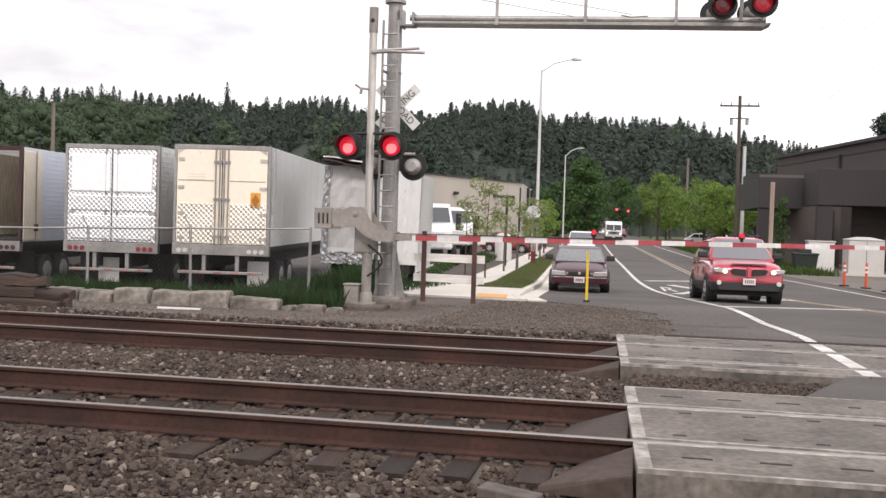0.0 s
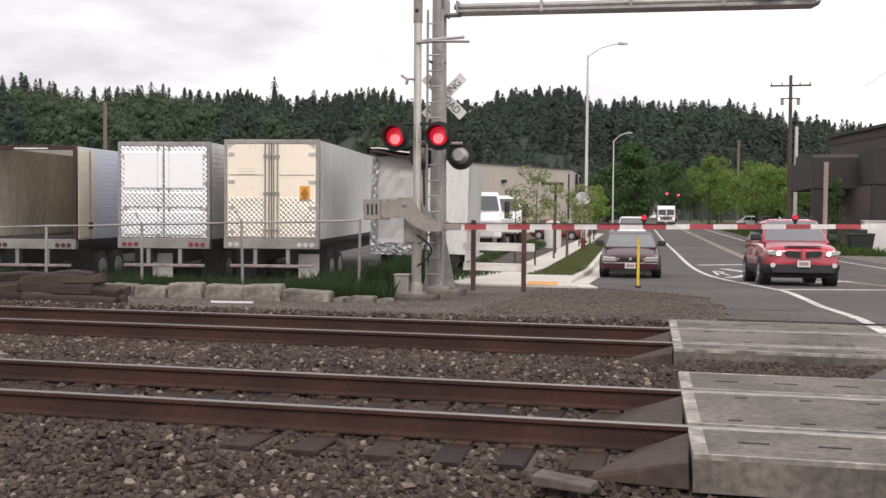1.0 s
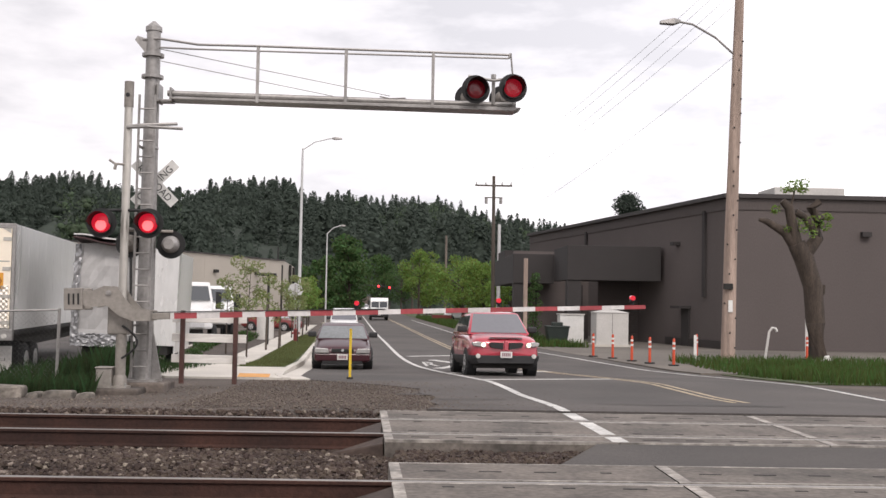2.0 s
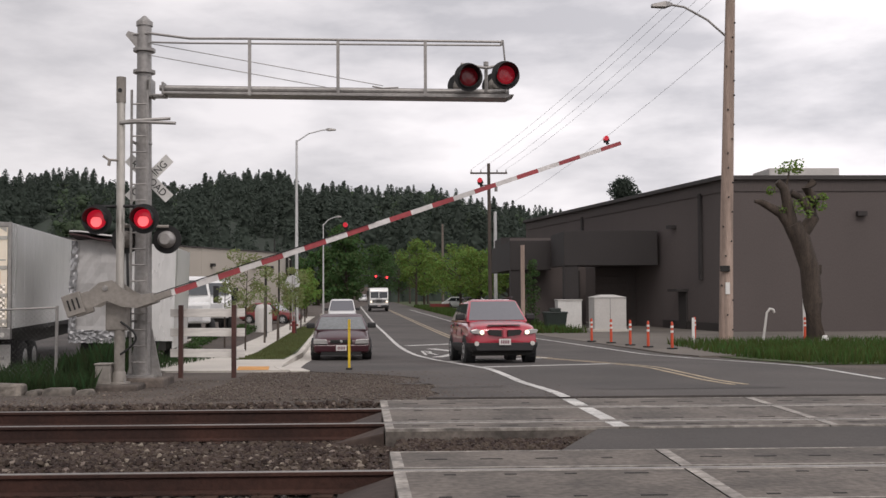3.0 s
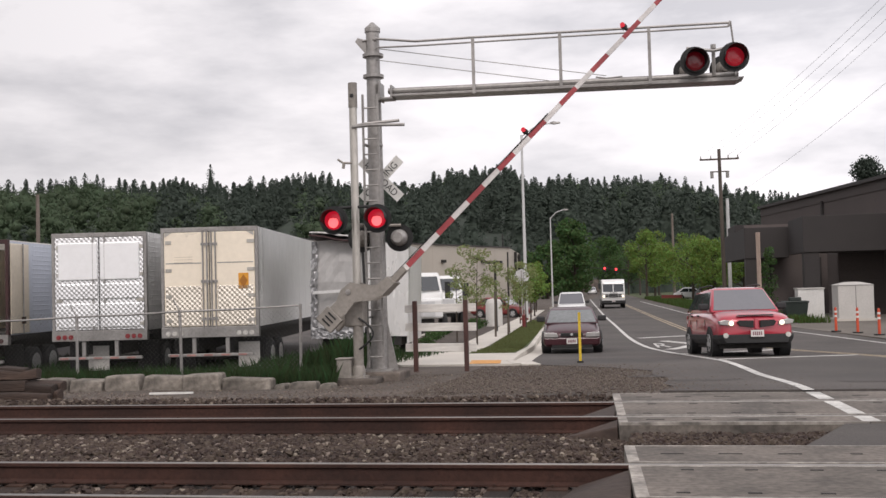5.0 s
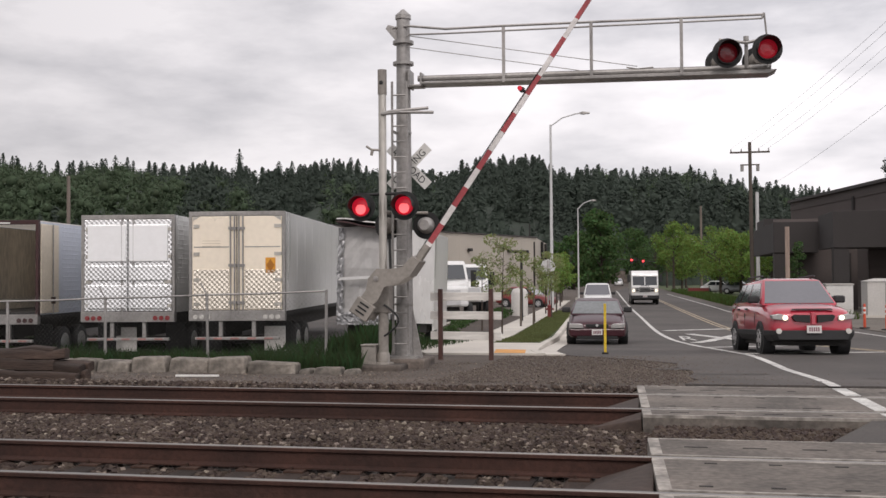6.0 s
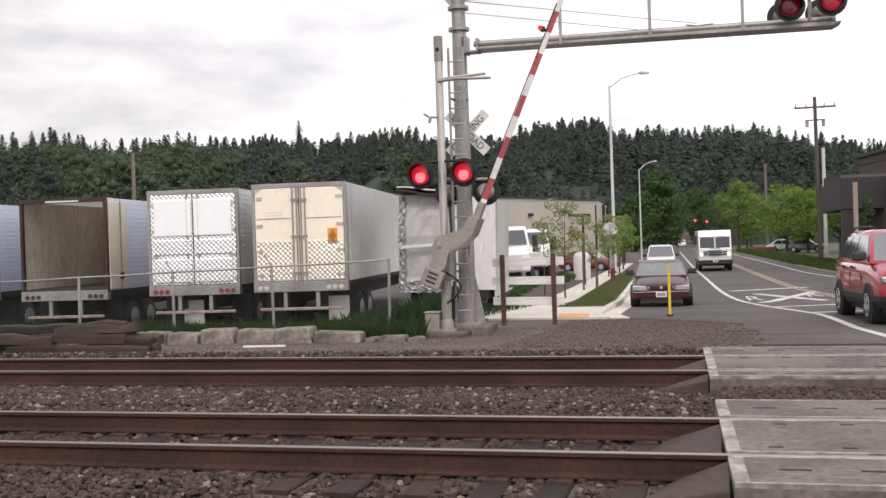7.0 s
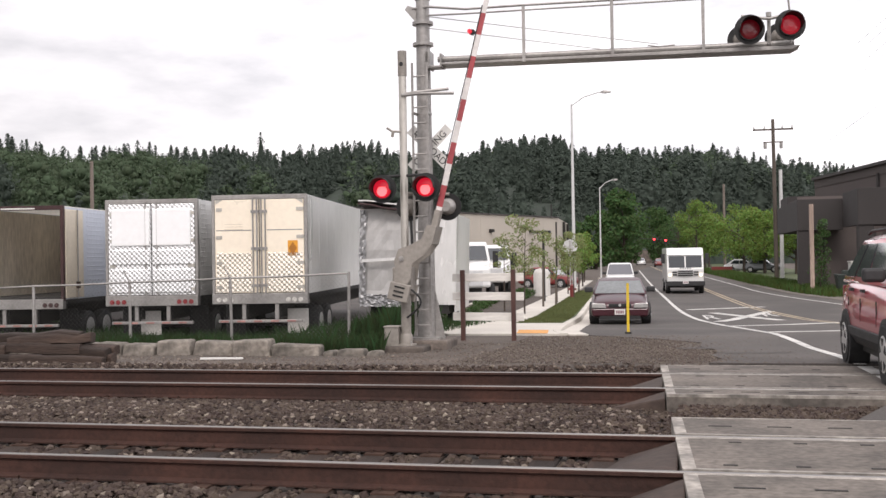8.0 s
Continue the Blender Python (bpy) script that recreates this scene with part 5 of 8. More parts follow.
def red_suv():
    st = [(0.0, 0.36, 0.86, 0.78), (0.10, 0.34, 0.98, 0.88), (0.45, 0.33, 1.06, 0.925), (1.15, 0.33, 1.13, 0.93), (2.5, 0.33, 1.15, 0.935), (3.9, 0.33, 1.17, 0.93), (4.45, 0.36, 1.15, 0.88), (4.6, 0.42, 0.95, 0.80)]
    t = car("sport_utility_car", "bright red boxy sport utility car with black lower cladding", "car", "red_paint", st, (1.12, 1.69, 1.05, 1.78, 3.75, 4.52, 0.86, 0.66), (0.92, 3.66, 0.345, 0.23), 1.87, None, "cladding", 0.54)
    g = Geo()
    for s in (-1, 1):
        g.prism([(s * 0.08, 0.70), (s * 0.40, 0.74), (s * 0.46, 0.84), (s * 0.40, 0.88), (s * 0.08, 0.87)], "y", -0.075, 0.02)
    part("grille", g, "black", t, "black twin grille")
    part("upper_intake", Geo().prism([(-0.45, 0.985), (0.45, 0.985), (0.40, 1.01), (-0.40, 1.01)], "y", 0.03, 0.12), "black", t)
    for s in (-1, 1):
        h = part("headlamp", Geo().prism([(s * 0.52, 0.74), (s * 0.86, 0.78), (s * 0.90, 0.87), (s * 0.74, 0.90), (s * 0.54, 0.86)], "y", -0.03, 0.16), "headlamp", t, "clear headlamp", 0.02)
        part("headlamp_bulb", Geo().tube([(s * 0.60, -0.05, 0.81), (s * 0.60, -0.034, 0.81)], 0.055, 14), "headlamp_lit", h, "lit headlamp bulb")
        part("fog_lamp", Geo().tube([(s * 0.74, -0.06, 0.52), (s * 0.74, 0.02, 0.52)], 0.06, 14), "taillight_clear", t)
        part("roof_rail", Geo().tube([(s * 0.6, 1.95, 1.77), (s * 0.6, 2.1, 1.80), (s * 0.6, 3.5, 1.80), (s * 0.6, 3.7, 1.76)], 0.02, 8), "cladding", t)
        part("door_handle", Geo().box(s * 0.93 - 0.01, s * 0.93 + 0.03, 2.35, 2.5, 1.0, 1.04).box(s * 0.93 - 0.01, s * 0.93 + 0.03, 3.2, 3.35, 1.0, 1.04), "cladding", t)
        for q, z0 in ((1.48, 0.62), (2.55, 0.62), (3.45, 0.8)):
            part("door_seam", Geo().box(s * 0.928 - 0.01, s * 0.928 + 0.004, q, q + 0.006, z0, 0.92), "cladding", t)
        part("tail_lamp", Geo().box(s * 0.78 - 0.06, s * 0.78 + 0.06, 4.44, 4.53, 0.78, 1.05), "taillight", t, "", 0.02)
    number_plate(t, -0.075, 0.56)
    part("nose_badge", Geo().prism([(-0.05, 0.66), (0.05, 0.66), (0.05, 0.93), (-0.05, 0.93)], "y", -0.05, 0.05), "red_paint", t, "", 0.015)
    return t


def sedan():
    st = [(0.0, 0.24, 0.62, 0.72), (0.12, 0.2, 0.70, 0.83), (0.5, 0.19, 0.79, 0.88), (1.3, 0.19, 0.90, 0.89), (2.6, 0.19, 0.93, 0.89), (4.0, 0.19, 0.93, 0.88), (4.6, 0.22, 0.90, 0.84), (4.78, 0.3, 0.75, 0.76)]
    t = car("sedan", "dark maroon sedan waiting beside the kerb", "car", "maroon_paint", st, (0.90, 1.27, 1.10, 1.95, 3.25, 4.05, 0.84, 0.68), (0.92, 3.6, 0.31, 0.21), 1.78, None, glass="screen_pale", wagon=False)
    part("bumper", Geo().prism([(-0.80, 0.30), (0.80, 0.30), (0.83, 0.52), (-0.83, 0.52)], "y", -0.06, 0.2), "maroon_paint", t, "", 0.03)
    part("lower_intake", Geo().box(-0.6, 0.6, -0.07, 0.1, 0.21, 0.31), "black", t)
    part("grille", Geo().box(-0.33, 0.33, -0.03, 0.1, 0.56, 0.66), "black", t, "", 0.01)
    part("badge", Geo().tube([(0, -0.045, 0.62), (0, -0.03, 0.62)], 0.04, 12), "rim", t)
    for s in (-1, 1):
        part("headlamp", Geo().prism([(s * 0.40, 0.54), (s * 0.82, 0.55), (s * 0.82, 0.68), (s * 0.44, 0.67)], "y", -0.10, 0.25), "headlamp", t, "clear headlamp", 0.01)
    number_plate(t, -0.065, 0.42)
    return t


def white_suv():
    st = [(0.0, 0.4, 0.85, 0.78), (0.12, 0.36, 0.95, 0.88), (0.5, 0.34, 1.04, 0.92), (1.2, 0.34, 1.08, 0.93), (3.0, 0.34, 1.10, 0.93), (4.5, 0.36, 1.10, 0.90), (4.7, 0.45, 0.95, 0.84)]
    t = car("estate_car", "white sport utility car queued behind the maroon sedan", "car", "white_paint", st, (1.06, 1.74, 1.15, 1.75, 4.2, 4.6, 0.86, 0.70), (0.9, 3.75, 0.36, 0.24), 1.88, None, "cladding", 0.52)
    part("grille", Geo().box(-0.45, 0.45, -0.04, 0.1, 0.66, 0.82), "rim", t, "chrome grille", 0.01)
    for s in (-1, 1):
        part("headlamp", Geo().box(s * 0.66 - 0.16, s * 0.66 + 0.16, -0.03, 0.12, 0.68, 0.83), "headlamp", t)
        part("roof_rail", Geo().tube([(s * 0.62, 1.9, 1.8), (s * 0.62, 4.1, 1.8)], 0.02, 8), "cladding", t)
    number_plate(t, -0.06, 0.5)
    return t


def step_van():
    t = thing("step_van", "white boxy delivery van with a split windscreen", "van")
    w = 1.03
    part("body", Geo().prism([(0.12, 0.55), (0.0, 1.4), (0.3, 2.36), (0.55, 2.63), (6.5, 2.63), (6.6, 2.5), (6.6, 0.55)], "x", -w, w), "white_paint", t, "", 0.06)
    face = [(-w, 0.0, 1.4), (w, 0.0, 1.4), (w, 0.3, 2.36), (-w, 0.3, 2.36)]
    for a, b in ((0.05, 0.485), (0.515, 0.95)):
        part("windscreen", Geo().panel(face, a, b, 0.10, 0.80), "window", t, "dark windscreen pane")
    part("sun_visor", Geo().hexa([(-w * 0.95, 0.24, 2.24), (w * 0.95, 0.24, 2.24), (w * 0.95, 0.3, 2.36), (-w * 0.95, 0.3, 2.36), (-w * 0.95, 0.18, 2.24), (w * 0.95, 0.18, 2.24), (w * 0.95, 0.24, 2.38), (-w * 0.95, 0.24, 2.38)]), "white_paint", t)
    g = Geo()
    for z in (1.02, 1.14, 1.26):
        g.box(-0.42, 0.42, -0.03, 0.12, z, z + 0.07)
    part("grille", g, "black", t, "black slatted grille")
    for s in (-1, 1):
        for z in (1.05, 1.2):
            part("side_grille", Geo().box(s * 0.6 - 0.13, s * 0.6 + 0.13, -0.02, 0.12, z, z + 0.08), "black", t)
        part("headlamp", Geo().tube([(s * 0.86, -0.03, 1.08), (s * 0.86, 0.1, 1.08)], 0.085, 14), "headlamp_lit", t, "lit round headlamp")
        part("mirror", Geo().box(s * 1.12 if s > 0 else s * 1.34, s * 1.34 if s > 0 else s * 1.12, 0.3, 0.36, 1.75, 2.3), "cladding", t, "", 0.02)
        for y in (1.1, 5.0):
            wheel(t, s * 0.95, y, 0.4, 0.25, s)
    part("bumper", Geo().box(-1.08, 1.08, -0.16, 0.1, 0.45, 0.72), "cladding", t, "black bumper", 0.03)
    part("valance", Geo().box(-1.0, 1.0, 0.1, 6.4, 0.35, 0.6), "chassis", t)
    g = Geo()
    for k in range(5):
        g.box(-0.3 + k * 0.13, -0.21 + k * 0.13, -0.012 + 0.02, 0.02, 1.42, 1.49)
    part("lettering_bar", g, "grey_paint", t)
    number_plate(t, -0.17, 0.66)
    return t


# ---- semi trailers: rear doors at local y = 0, facing -y; ground at z = 0 ----
def trailer(label, at, length=15.8, rear="doors", door="quilt", side="trailer_white", height=4.05, cream_side=0.0, ribs=19, flap=None):
    t = thing("semi_trailer", label, "trailer", "parked semi trailers", at)
    w, zf = 1.30, 1.40
    part("side_wall", Geo().box(-w, -w + 0.05, 0.12, length, zf, height), side, t, "", 0.0)
    part("side_wall", Geo().box(w - 0.05, w, 0.12, length, zf, height), side, t, "", 0.0)
    g = Geo()
    for s in (-1, 1):
        for k in range(ribs):
            z = zf + 0.10 + k * 0.134
            g.prism([(s * (w - 0.01), z), (s * (w + 0.004), z + 0.03), (s * (w + 0.004), z + 0.05), (s * (w - 0.01), z + 0.08)], "y", 0.3 + cream_side, length - 0.1)
    if ribs:
        part("corrugation", g, side, t, "horizontal corrugated sheet")
    for k in range(0 if ribs else 12):
        y = 0.5 + 1.24 * k
        part("sheet_seam", Geo().box(w - 0.01, w + 0.005, y, y + 0.05, zf + 0.05, height - 0.05), side, t)
    if cream_side:
        part("side_panel", Geo().box(w - 0.01, w + 0.014, 0.16, cream_side, zf + 0.05, height - 0.06), "trailer_cream", t, "cream side panel")
    part("roof", Geo().box(-w, w, 0.1, length, height, height + 0.03), "fibreglass" if rear == "open" else side, t, "", 0.01)
    part("front_wall", Geo().box(-w, w, length, length + 0.06, zf, height + 0.03), side, t)
    part("floor", Geo().box(-w + 0.05, w - 0.05, 0.06, length, zf, zf + 0.08), "chassis", t)
    frame_mat = "trailer_dark" if rear == "open" else "galv"
    g = Geo().box(-w - 0.01, -w + 0.07, -0.012, 0.14, zf - 0.05, height + 0.04).box(w - 0.07, w + 0.01, -0.012, 0.14, zf - 0.05, height + 0.04).box(-w + 0.07, w - 0.07, -0.012, 0.14, height - 0.08, height + 0.04)
    part("rear_frame", g, frame_mat, t, "", 0.008)
    sill = part("rear_sill", Geo().box(-w - 0.01, w + 0.01, -0.05, 0.16, zf - 0.26, zf + 0.02), "galv", t, "metal rear sill", 0.01)
    for s in (-1, 1):
        for k in range(3):
            cx = s * (w - 0.18 - 0.17 * k)
            part("tail_lamp", Geo().tube([(cx, -0.075, zf - 0.15), (cx, -0.04, zf - 0.15)], 0.065, 12), "trailer_dark" if rear == "open" else "taillight_clear" if door == "quilt_cream" else "taillight", sill)
    if rear == "doors":
        for s in (-1, 1):
            a, b = sorted((s * 0.012, s * (w - 0.08)))
            d = part("rear_door", Geo().box(a, b, -0.01, 0.05, zf + 0.04, height - 0.09), "cream_gloss" if door == "quilt_cream" else door, t, "", 0.01)
            if door == "quilt":
                e0, e1 = (a + 0.03, b - 0.10) if s > 0 else (a + 0.10, b - 0.03)
                for z0, z1, sheet in ((1.40, 2.42, "polish"), (0.88, 1.30, "quilt"), (0.10, 0.76, "quilt")):
                    part("door_panel", Geo().box(e0, e1, -0.06, -0.0095, zf + z0, zf + z1), sheet, d, "bright polished panel", 0.045)
            else:
                e0, e1 = (a + 0.2, b - 0.04) if s > 0 else (a + 0.04, b - 0.2)
                part("door_panel", Geo().box(e0, e1, -0.022, -0.0095, zf + 0.06, zf + 1.12), door, d, "pressed diamond lower sheet", 0.006)
                part("sheet_lap", Geo().box(e0, e1, -0.016, -0.0095, zf + 1.72, zf + 1.745), "galv", d)
                for z in (zf + 0.04, height - 0.21):
                    part("corner_plate", Geo().prism([(s * 1.2, z), (s * 1.2, z + 0.12), (s * 1.0, z + 0.12 if z > 2 else z)], "y", -0.02, -0.0095), "alu", d)
            for k, z in enumerate((0.15, 0.8, 1.5, 2.25)):
                part("hinge", Geo().box(s * (w - 0.2) - 0.08, s * (w - 0.2) + 0.12 if s > 0 else s * (w - 0.2) + 0.08, -0.03, -0.008, zf + z, zf + z + 0.09), "alu", d)
            for q in (0.06, 0.17) if door == "quilt_cream" else (0.16,):
                part("lock_rod", Geo().tube([(s * q, -0.04, zf - 0.1), (s * q, -0.04, height - 0.02)], 0.022, 8), "galv", d, "steel lock rod")
                for z in (0.2, 1.2, 2.2):
                    part("rod_keeper", Geo().box(s * q - 0.05, s * q + 0.05, -0.055, -0.01, zf + z, zf + z + 0.07), "galv", d)
            part("door_gasket", Geo().box(s * 0.002 - 0.008, s * 0.002 + 0.008, -0.012, 0.0, zf + 0.04, height - 0.09), "black", d)
        if door == "quilt_cream":
            p = part("placard", Geo().box(0.78, 1.05, -0.022, -0.011, zf + 1.02, zf + 1.44), "placard", t, "orange diamond-marked placard")
            part("placard_mark", Geo().prism([(0.915, zf + 1.06), (1.03, zf + 1.23), (0.915, zf + 1.40), (0.80, zf + 1.23)], "y", -0.026, -0.02), "placard_dark", p)
            g = Geo()
            for z in (0.0, 0.07, 0.14):
                g.box(-0.95, -0.45, -0.016, -0.0105, zf + 1.75 + z, zf + 1.765 + z)
            part("small_print_bar", g, "trailer_cream", t)
    else:
        part("lining", Geo().box(-w + 0.05, -w + 0.07, 0.15, length - 0.05, zf + 0.08, height - 0.02).box(w - 0.07, w - 0.05, 0.15, length - 0.05, zf + 0.08, height - 0.02).box(-w + 0.07, w - 0.07, length - 0.06, length - 0.02, zf + 0.08, height - 0.02), "ply", t, "scuffed plywood lining")
        for s in (-1, 1):
            d = part("folded_door", Geo().box(s * (w + 0.02) - 0.015, s * (w + 0.02) + 0.015, 0.14, 1.36, zf + 0.04, height - 0.08), "trailer_cream", t, "cream rear door folded back along the side", 0.008)
            part("lock_rod", Geo().tube([(s * (w + 0.06), 0.9, zf), (s * (w + 0.06), 0.9, height - 0.05)], 0.02, 8), "galv", d)
            part("door_latch", Geo().box(s * (w + 0.06) - 0.03, s * (w + 0.06) + 0.03, 0.82, 1.0, zf + 0.3, zf + 0.5), "rusty", d)
        part("top_light_strip", Geo().box(-0.5, 0.5, -0.03, -0.018, height - 0.06, height - 0.02), "sign_white", t)
    # bumper guard, chassis, axles and mud flaps
    g = part("bumper_guard", Geo().box(-1.15, 1.15, -0.02, 0.07, 0.63, 0.71), "galv", t, "dirty white and red striped bumper bar", 0.01)
    for k in range(5):
        part("red_stripe", Geo().box(-1.1 + 0.46 * k, -0.87 + 0.46 * k, -0.026, -0.018, 0.645, 0.695), "band_faded", g)
    for s in (-0.45, 0.45):
        part("guard_post", Geo().box(s - 0.05, s + 0.05, 0.0, 0.07, 0.72, zf - 0.26), "galv", t)
    part("chassis_rail", Geo().box(-0.5, -0.38, 0.2, length - 1, 0.75, zf).box(0.38, 0.5, 0.2, length - 1, 0.75, zf), "chassis", t)
    part("side_skirt", Geo().box(-w + 0.02, w - 0.02, 0.3, length, zf - 0.12, zf), "chassis", t)
    for y in (1.9, 3.15):
        part("axle", Geo().tube([(-1.1, y, 0.5), (1.1, y, 0.5)], 0.08, 10), "chassis", t)
        for s in (-1, 1):
            for o in (0.0, 0.3):
                wheel(t, s * (1.17 - o), y, 0.5, 0.26, s)
    for s in (-1, 1):
        part("mud_flap", Geo().box(s * 0.98 - 0.28, s * 0.98 + 0.28, 1.1, 1.12, 0.22, zf - 0.3), "tyre", t, "black mud flap")
    if flap is not None:
        part("mud_flap", Geo().box(flap - 0.29, flap + 0.29, 0.5, 0.52, 0.3, 0.98), "utility_white", t, "pale grey mud flap", 0.004)
    return t


def wrecked_trailer():
    """Crushed trailer end wrapped in torn foil, roof peeled up."""
    t = thing("wrecked_trailer", "crushed white trailer with torn foil skin and peeled roof", "trailer", "parked semi trailers", pose(-7.55, 28.6, -0.78, 0, 1.5, 6))
    r = np.random.default_rng(9)
    w, zf, h = 1.3, 1.1, 3.62
    g = Geo()
    nx, nz = 9, 10
    k0 = 0
    for zi in range(nz):
        for xi in range(nx):
            g.v.append((-w + 1.45 * xi / (nx - 1) + r.uniform(-0.03, 0.03), r.uniform(-0.025, 0.025) + 0.05 * math.sin(zi * 0.9), zf + (h - zf) * zi / (nz - 1) + (0.12 * xi / nx if zi == nz - 1 else 0)))
    for zi in range(nz - 1):
        for xi in range(nx - 1):
            a = zi * nx + xi
            g.f.append((a, a + 1, a + nx + 1, a + nx))
    sk = part("torn_skin", g, "trailer_grey", t, "crumpled grey-white rear skin", fix=False)
    sk.modifiers.new("thickness", "SOLIDIFY").thickness = 0.02
    for name, x0, x1, z0, z1, mat, n in (("foil_edge", -1.34, -1.17, 1.0, 3.6, "foil", 30), ("foil_fold", -1.3, 0.12, 0.95, 1.28, "foil", 9)):
        g = Geo()
        m = 5 if name == "foil_edge" else 26
        for zi in range(n):
            for xi in range(m):
                g.v.append((x0 + (x1 - x0) * xi / (m - 1) + r.uniform(-0.022, 0.022), -0.10 + r.uniform(-0.035, 0.03), z0 + (z1 - z0) * zi / (n - 1) + r.uniform(-0.02, 0.02)))
        for zi in range(n - 1):
            for xi in range(m - 1):
                a = zi * m + xi
                g.f.append((a, a + 1, a + m + 1, a + m))
        ob = part(name, g, mat, t, "crumpled shiny foil", fix=False)
        ob.modifiers.new("thickness", "SOLIDIFY").thickness = 0.012
    part("bent_post", Geo().beam((0.18, -0.08, 1.7), (0.08, -0.1, 3.55), 0.07, 0.07), "black", t)
    part("inner_wall", Geo().box(0.2, 0.26, 0.0, 4.2, zf, h - 0.02).box(0.26, w, 0.35, 0.4, zf - 0.1, h - 0.05), "trailer_white", t, "white trailer wall")
    part("side_wall", Geo().box(w - 0.04, w, 0.4, 4.2, zf - 0.3, h - 0.1), "trailer_white", t)
    # unseen side, coloured dark so the neighbouring trailer's wall is shaded and reflects dark
    part("side_wall", Geo().box(-w, -w + 0.05, 0.3, 4.2, zf, h - 0.1), "trailer_dark", t, "unseen side wall darkened to shade the next trailer")
    part("belt_crease", Geo().beam((-1.25, -0.2, 2.2), (0.15, -0.17, 2.3), 0.02, 0.08), "trailer_white", t)
    for dz, x1, mat in ((0.14, 0.45, "tarp"), (0.04, 0.2, "trailer_dark")):
        g = Geo()
        for xi in range(8):
            x = -1.35 + (x1 + 1.35) * xi / 7
            g.v.extend([(x, -0.35 + r.uniform(-0.05, 0.05), h + dz + 0.13 - 0.03 * xi + r.uniform(-0.025, 0.025)), (x, 2.4, h - 0.1 + dz)])
        g.f.extend([(2 * i, 2 * i + 2, 2 * i + 3, 2 * i + 1) for i in range(7)])
        ob = part("peeled_roof", g, mat, t, "peeled torn roof sheet", fix=False)
        ob.modifiers.new("thickness", "SOLIDIFY").thickness = 0.035
    part("underframe", Geo().box(-1.1, 1.1, 0.4, 4.2, 0.75, 1.1), "chassis", t)
    for y in (1.9, 3.1):
        for s in (-1, 1):
            wheel(t, s * 1.1, y, 0.5, 0.3, s)
    return t


def tractor_unit(at, label):
    t = thing("truck_tractor", label, "truck", "parked trucks", at)
    part("cab", Geo().loft([[(-1.15, y0, 0.9), (1.15, y0, 0.9), (1.15, y1, 2.0), (1.05, y2, 2.95), (-1.05, y2, 2.95), (-1.15, y1, 2.0)] for y0, y1, y2 in ((0, 0, 0.5), (2.2, 2.2, 2.2))]), "white_paint", t, "", 0.08)
    part("bonnet", Geo().box(-0.9, 0.9, -1.5, 0.1, 0.8, 1.75), "white_paint", t, "", 0.12)
    f = [(-1.15, 0, 2.0), (1.15, 0, 2.0), (1.05, 0.5, 2.95), (-1.05, 0.5, 2.95)]
    part("windscreen", Geo().panel(f, 0.06, 0.94, 0.1, 0.8), "window", t)
    part("grille", Geo().box(-0.5, 0.5, -1.54, -1.4, 0.9, 1.6), "rim", t)
    for s in (-1, 1):
        part("side_window", Geo().box(s * 1.15 - 0.02, s * 1.15 + 0.02, 0.5, 1.5, 1.9, 2.6), "window", t)
        part("mirror", Geo().box(s * 1.4 - 0.12, s * 1.4 + 0.12, 0.1, 0.2, 1.7, 2.5), "black", t)
        for y in (-0.7, 3.2, 4.4):
            wheel(t, s * 1.0, y, 0.5, 0.3, s)
    part("frame_rail", Geo().box(-0.45, 0.45, -1.2, 5.2, 0.6, 0.85), "chassis", t)
    return t


def parked_car(at, paint, label, name="parked_car"):
    st = [(0.0, 0.28, 0.66, 0.74), (0.12, 0.24, 0.75, 0.84), (1.2, 0.22, 0.92, 0.88), (3.0, 0.22, 0.95, 0.88), (4.2, 0.24, 0.93, 0.85), (4.4, 0.32, 0.8, 0.78)]
    t = car(name, label, "car", paint, st, (0.92, 1.45, 1.15, 1.85, 3.3, 4.1, 0.8, 0.62), (0.85, 3.45, 0.32, 0.21), 1.76, at, wagon=False, group="parked cars")
    for s in (-1, 1):
        part("headlamp", Geo().box(s * 0.6 - 0.15, s * 0.6 + 0.15, -0.02, 0.15, 0.58, 0.7), "headlamp", t)
    return t


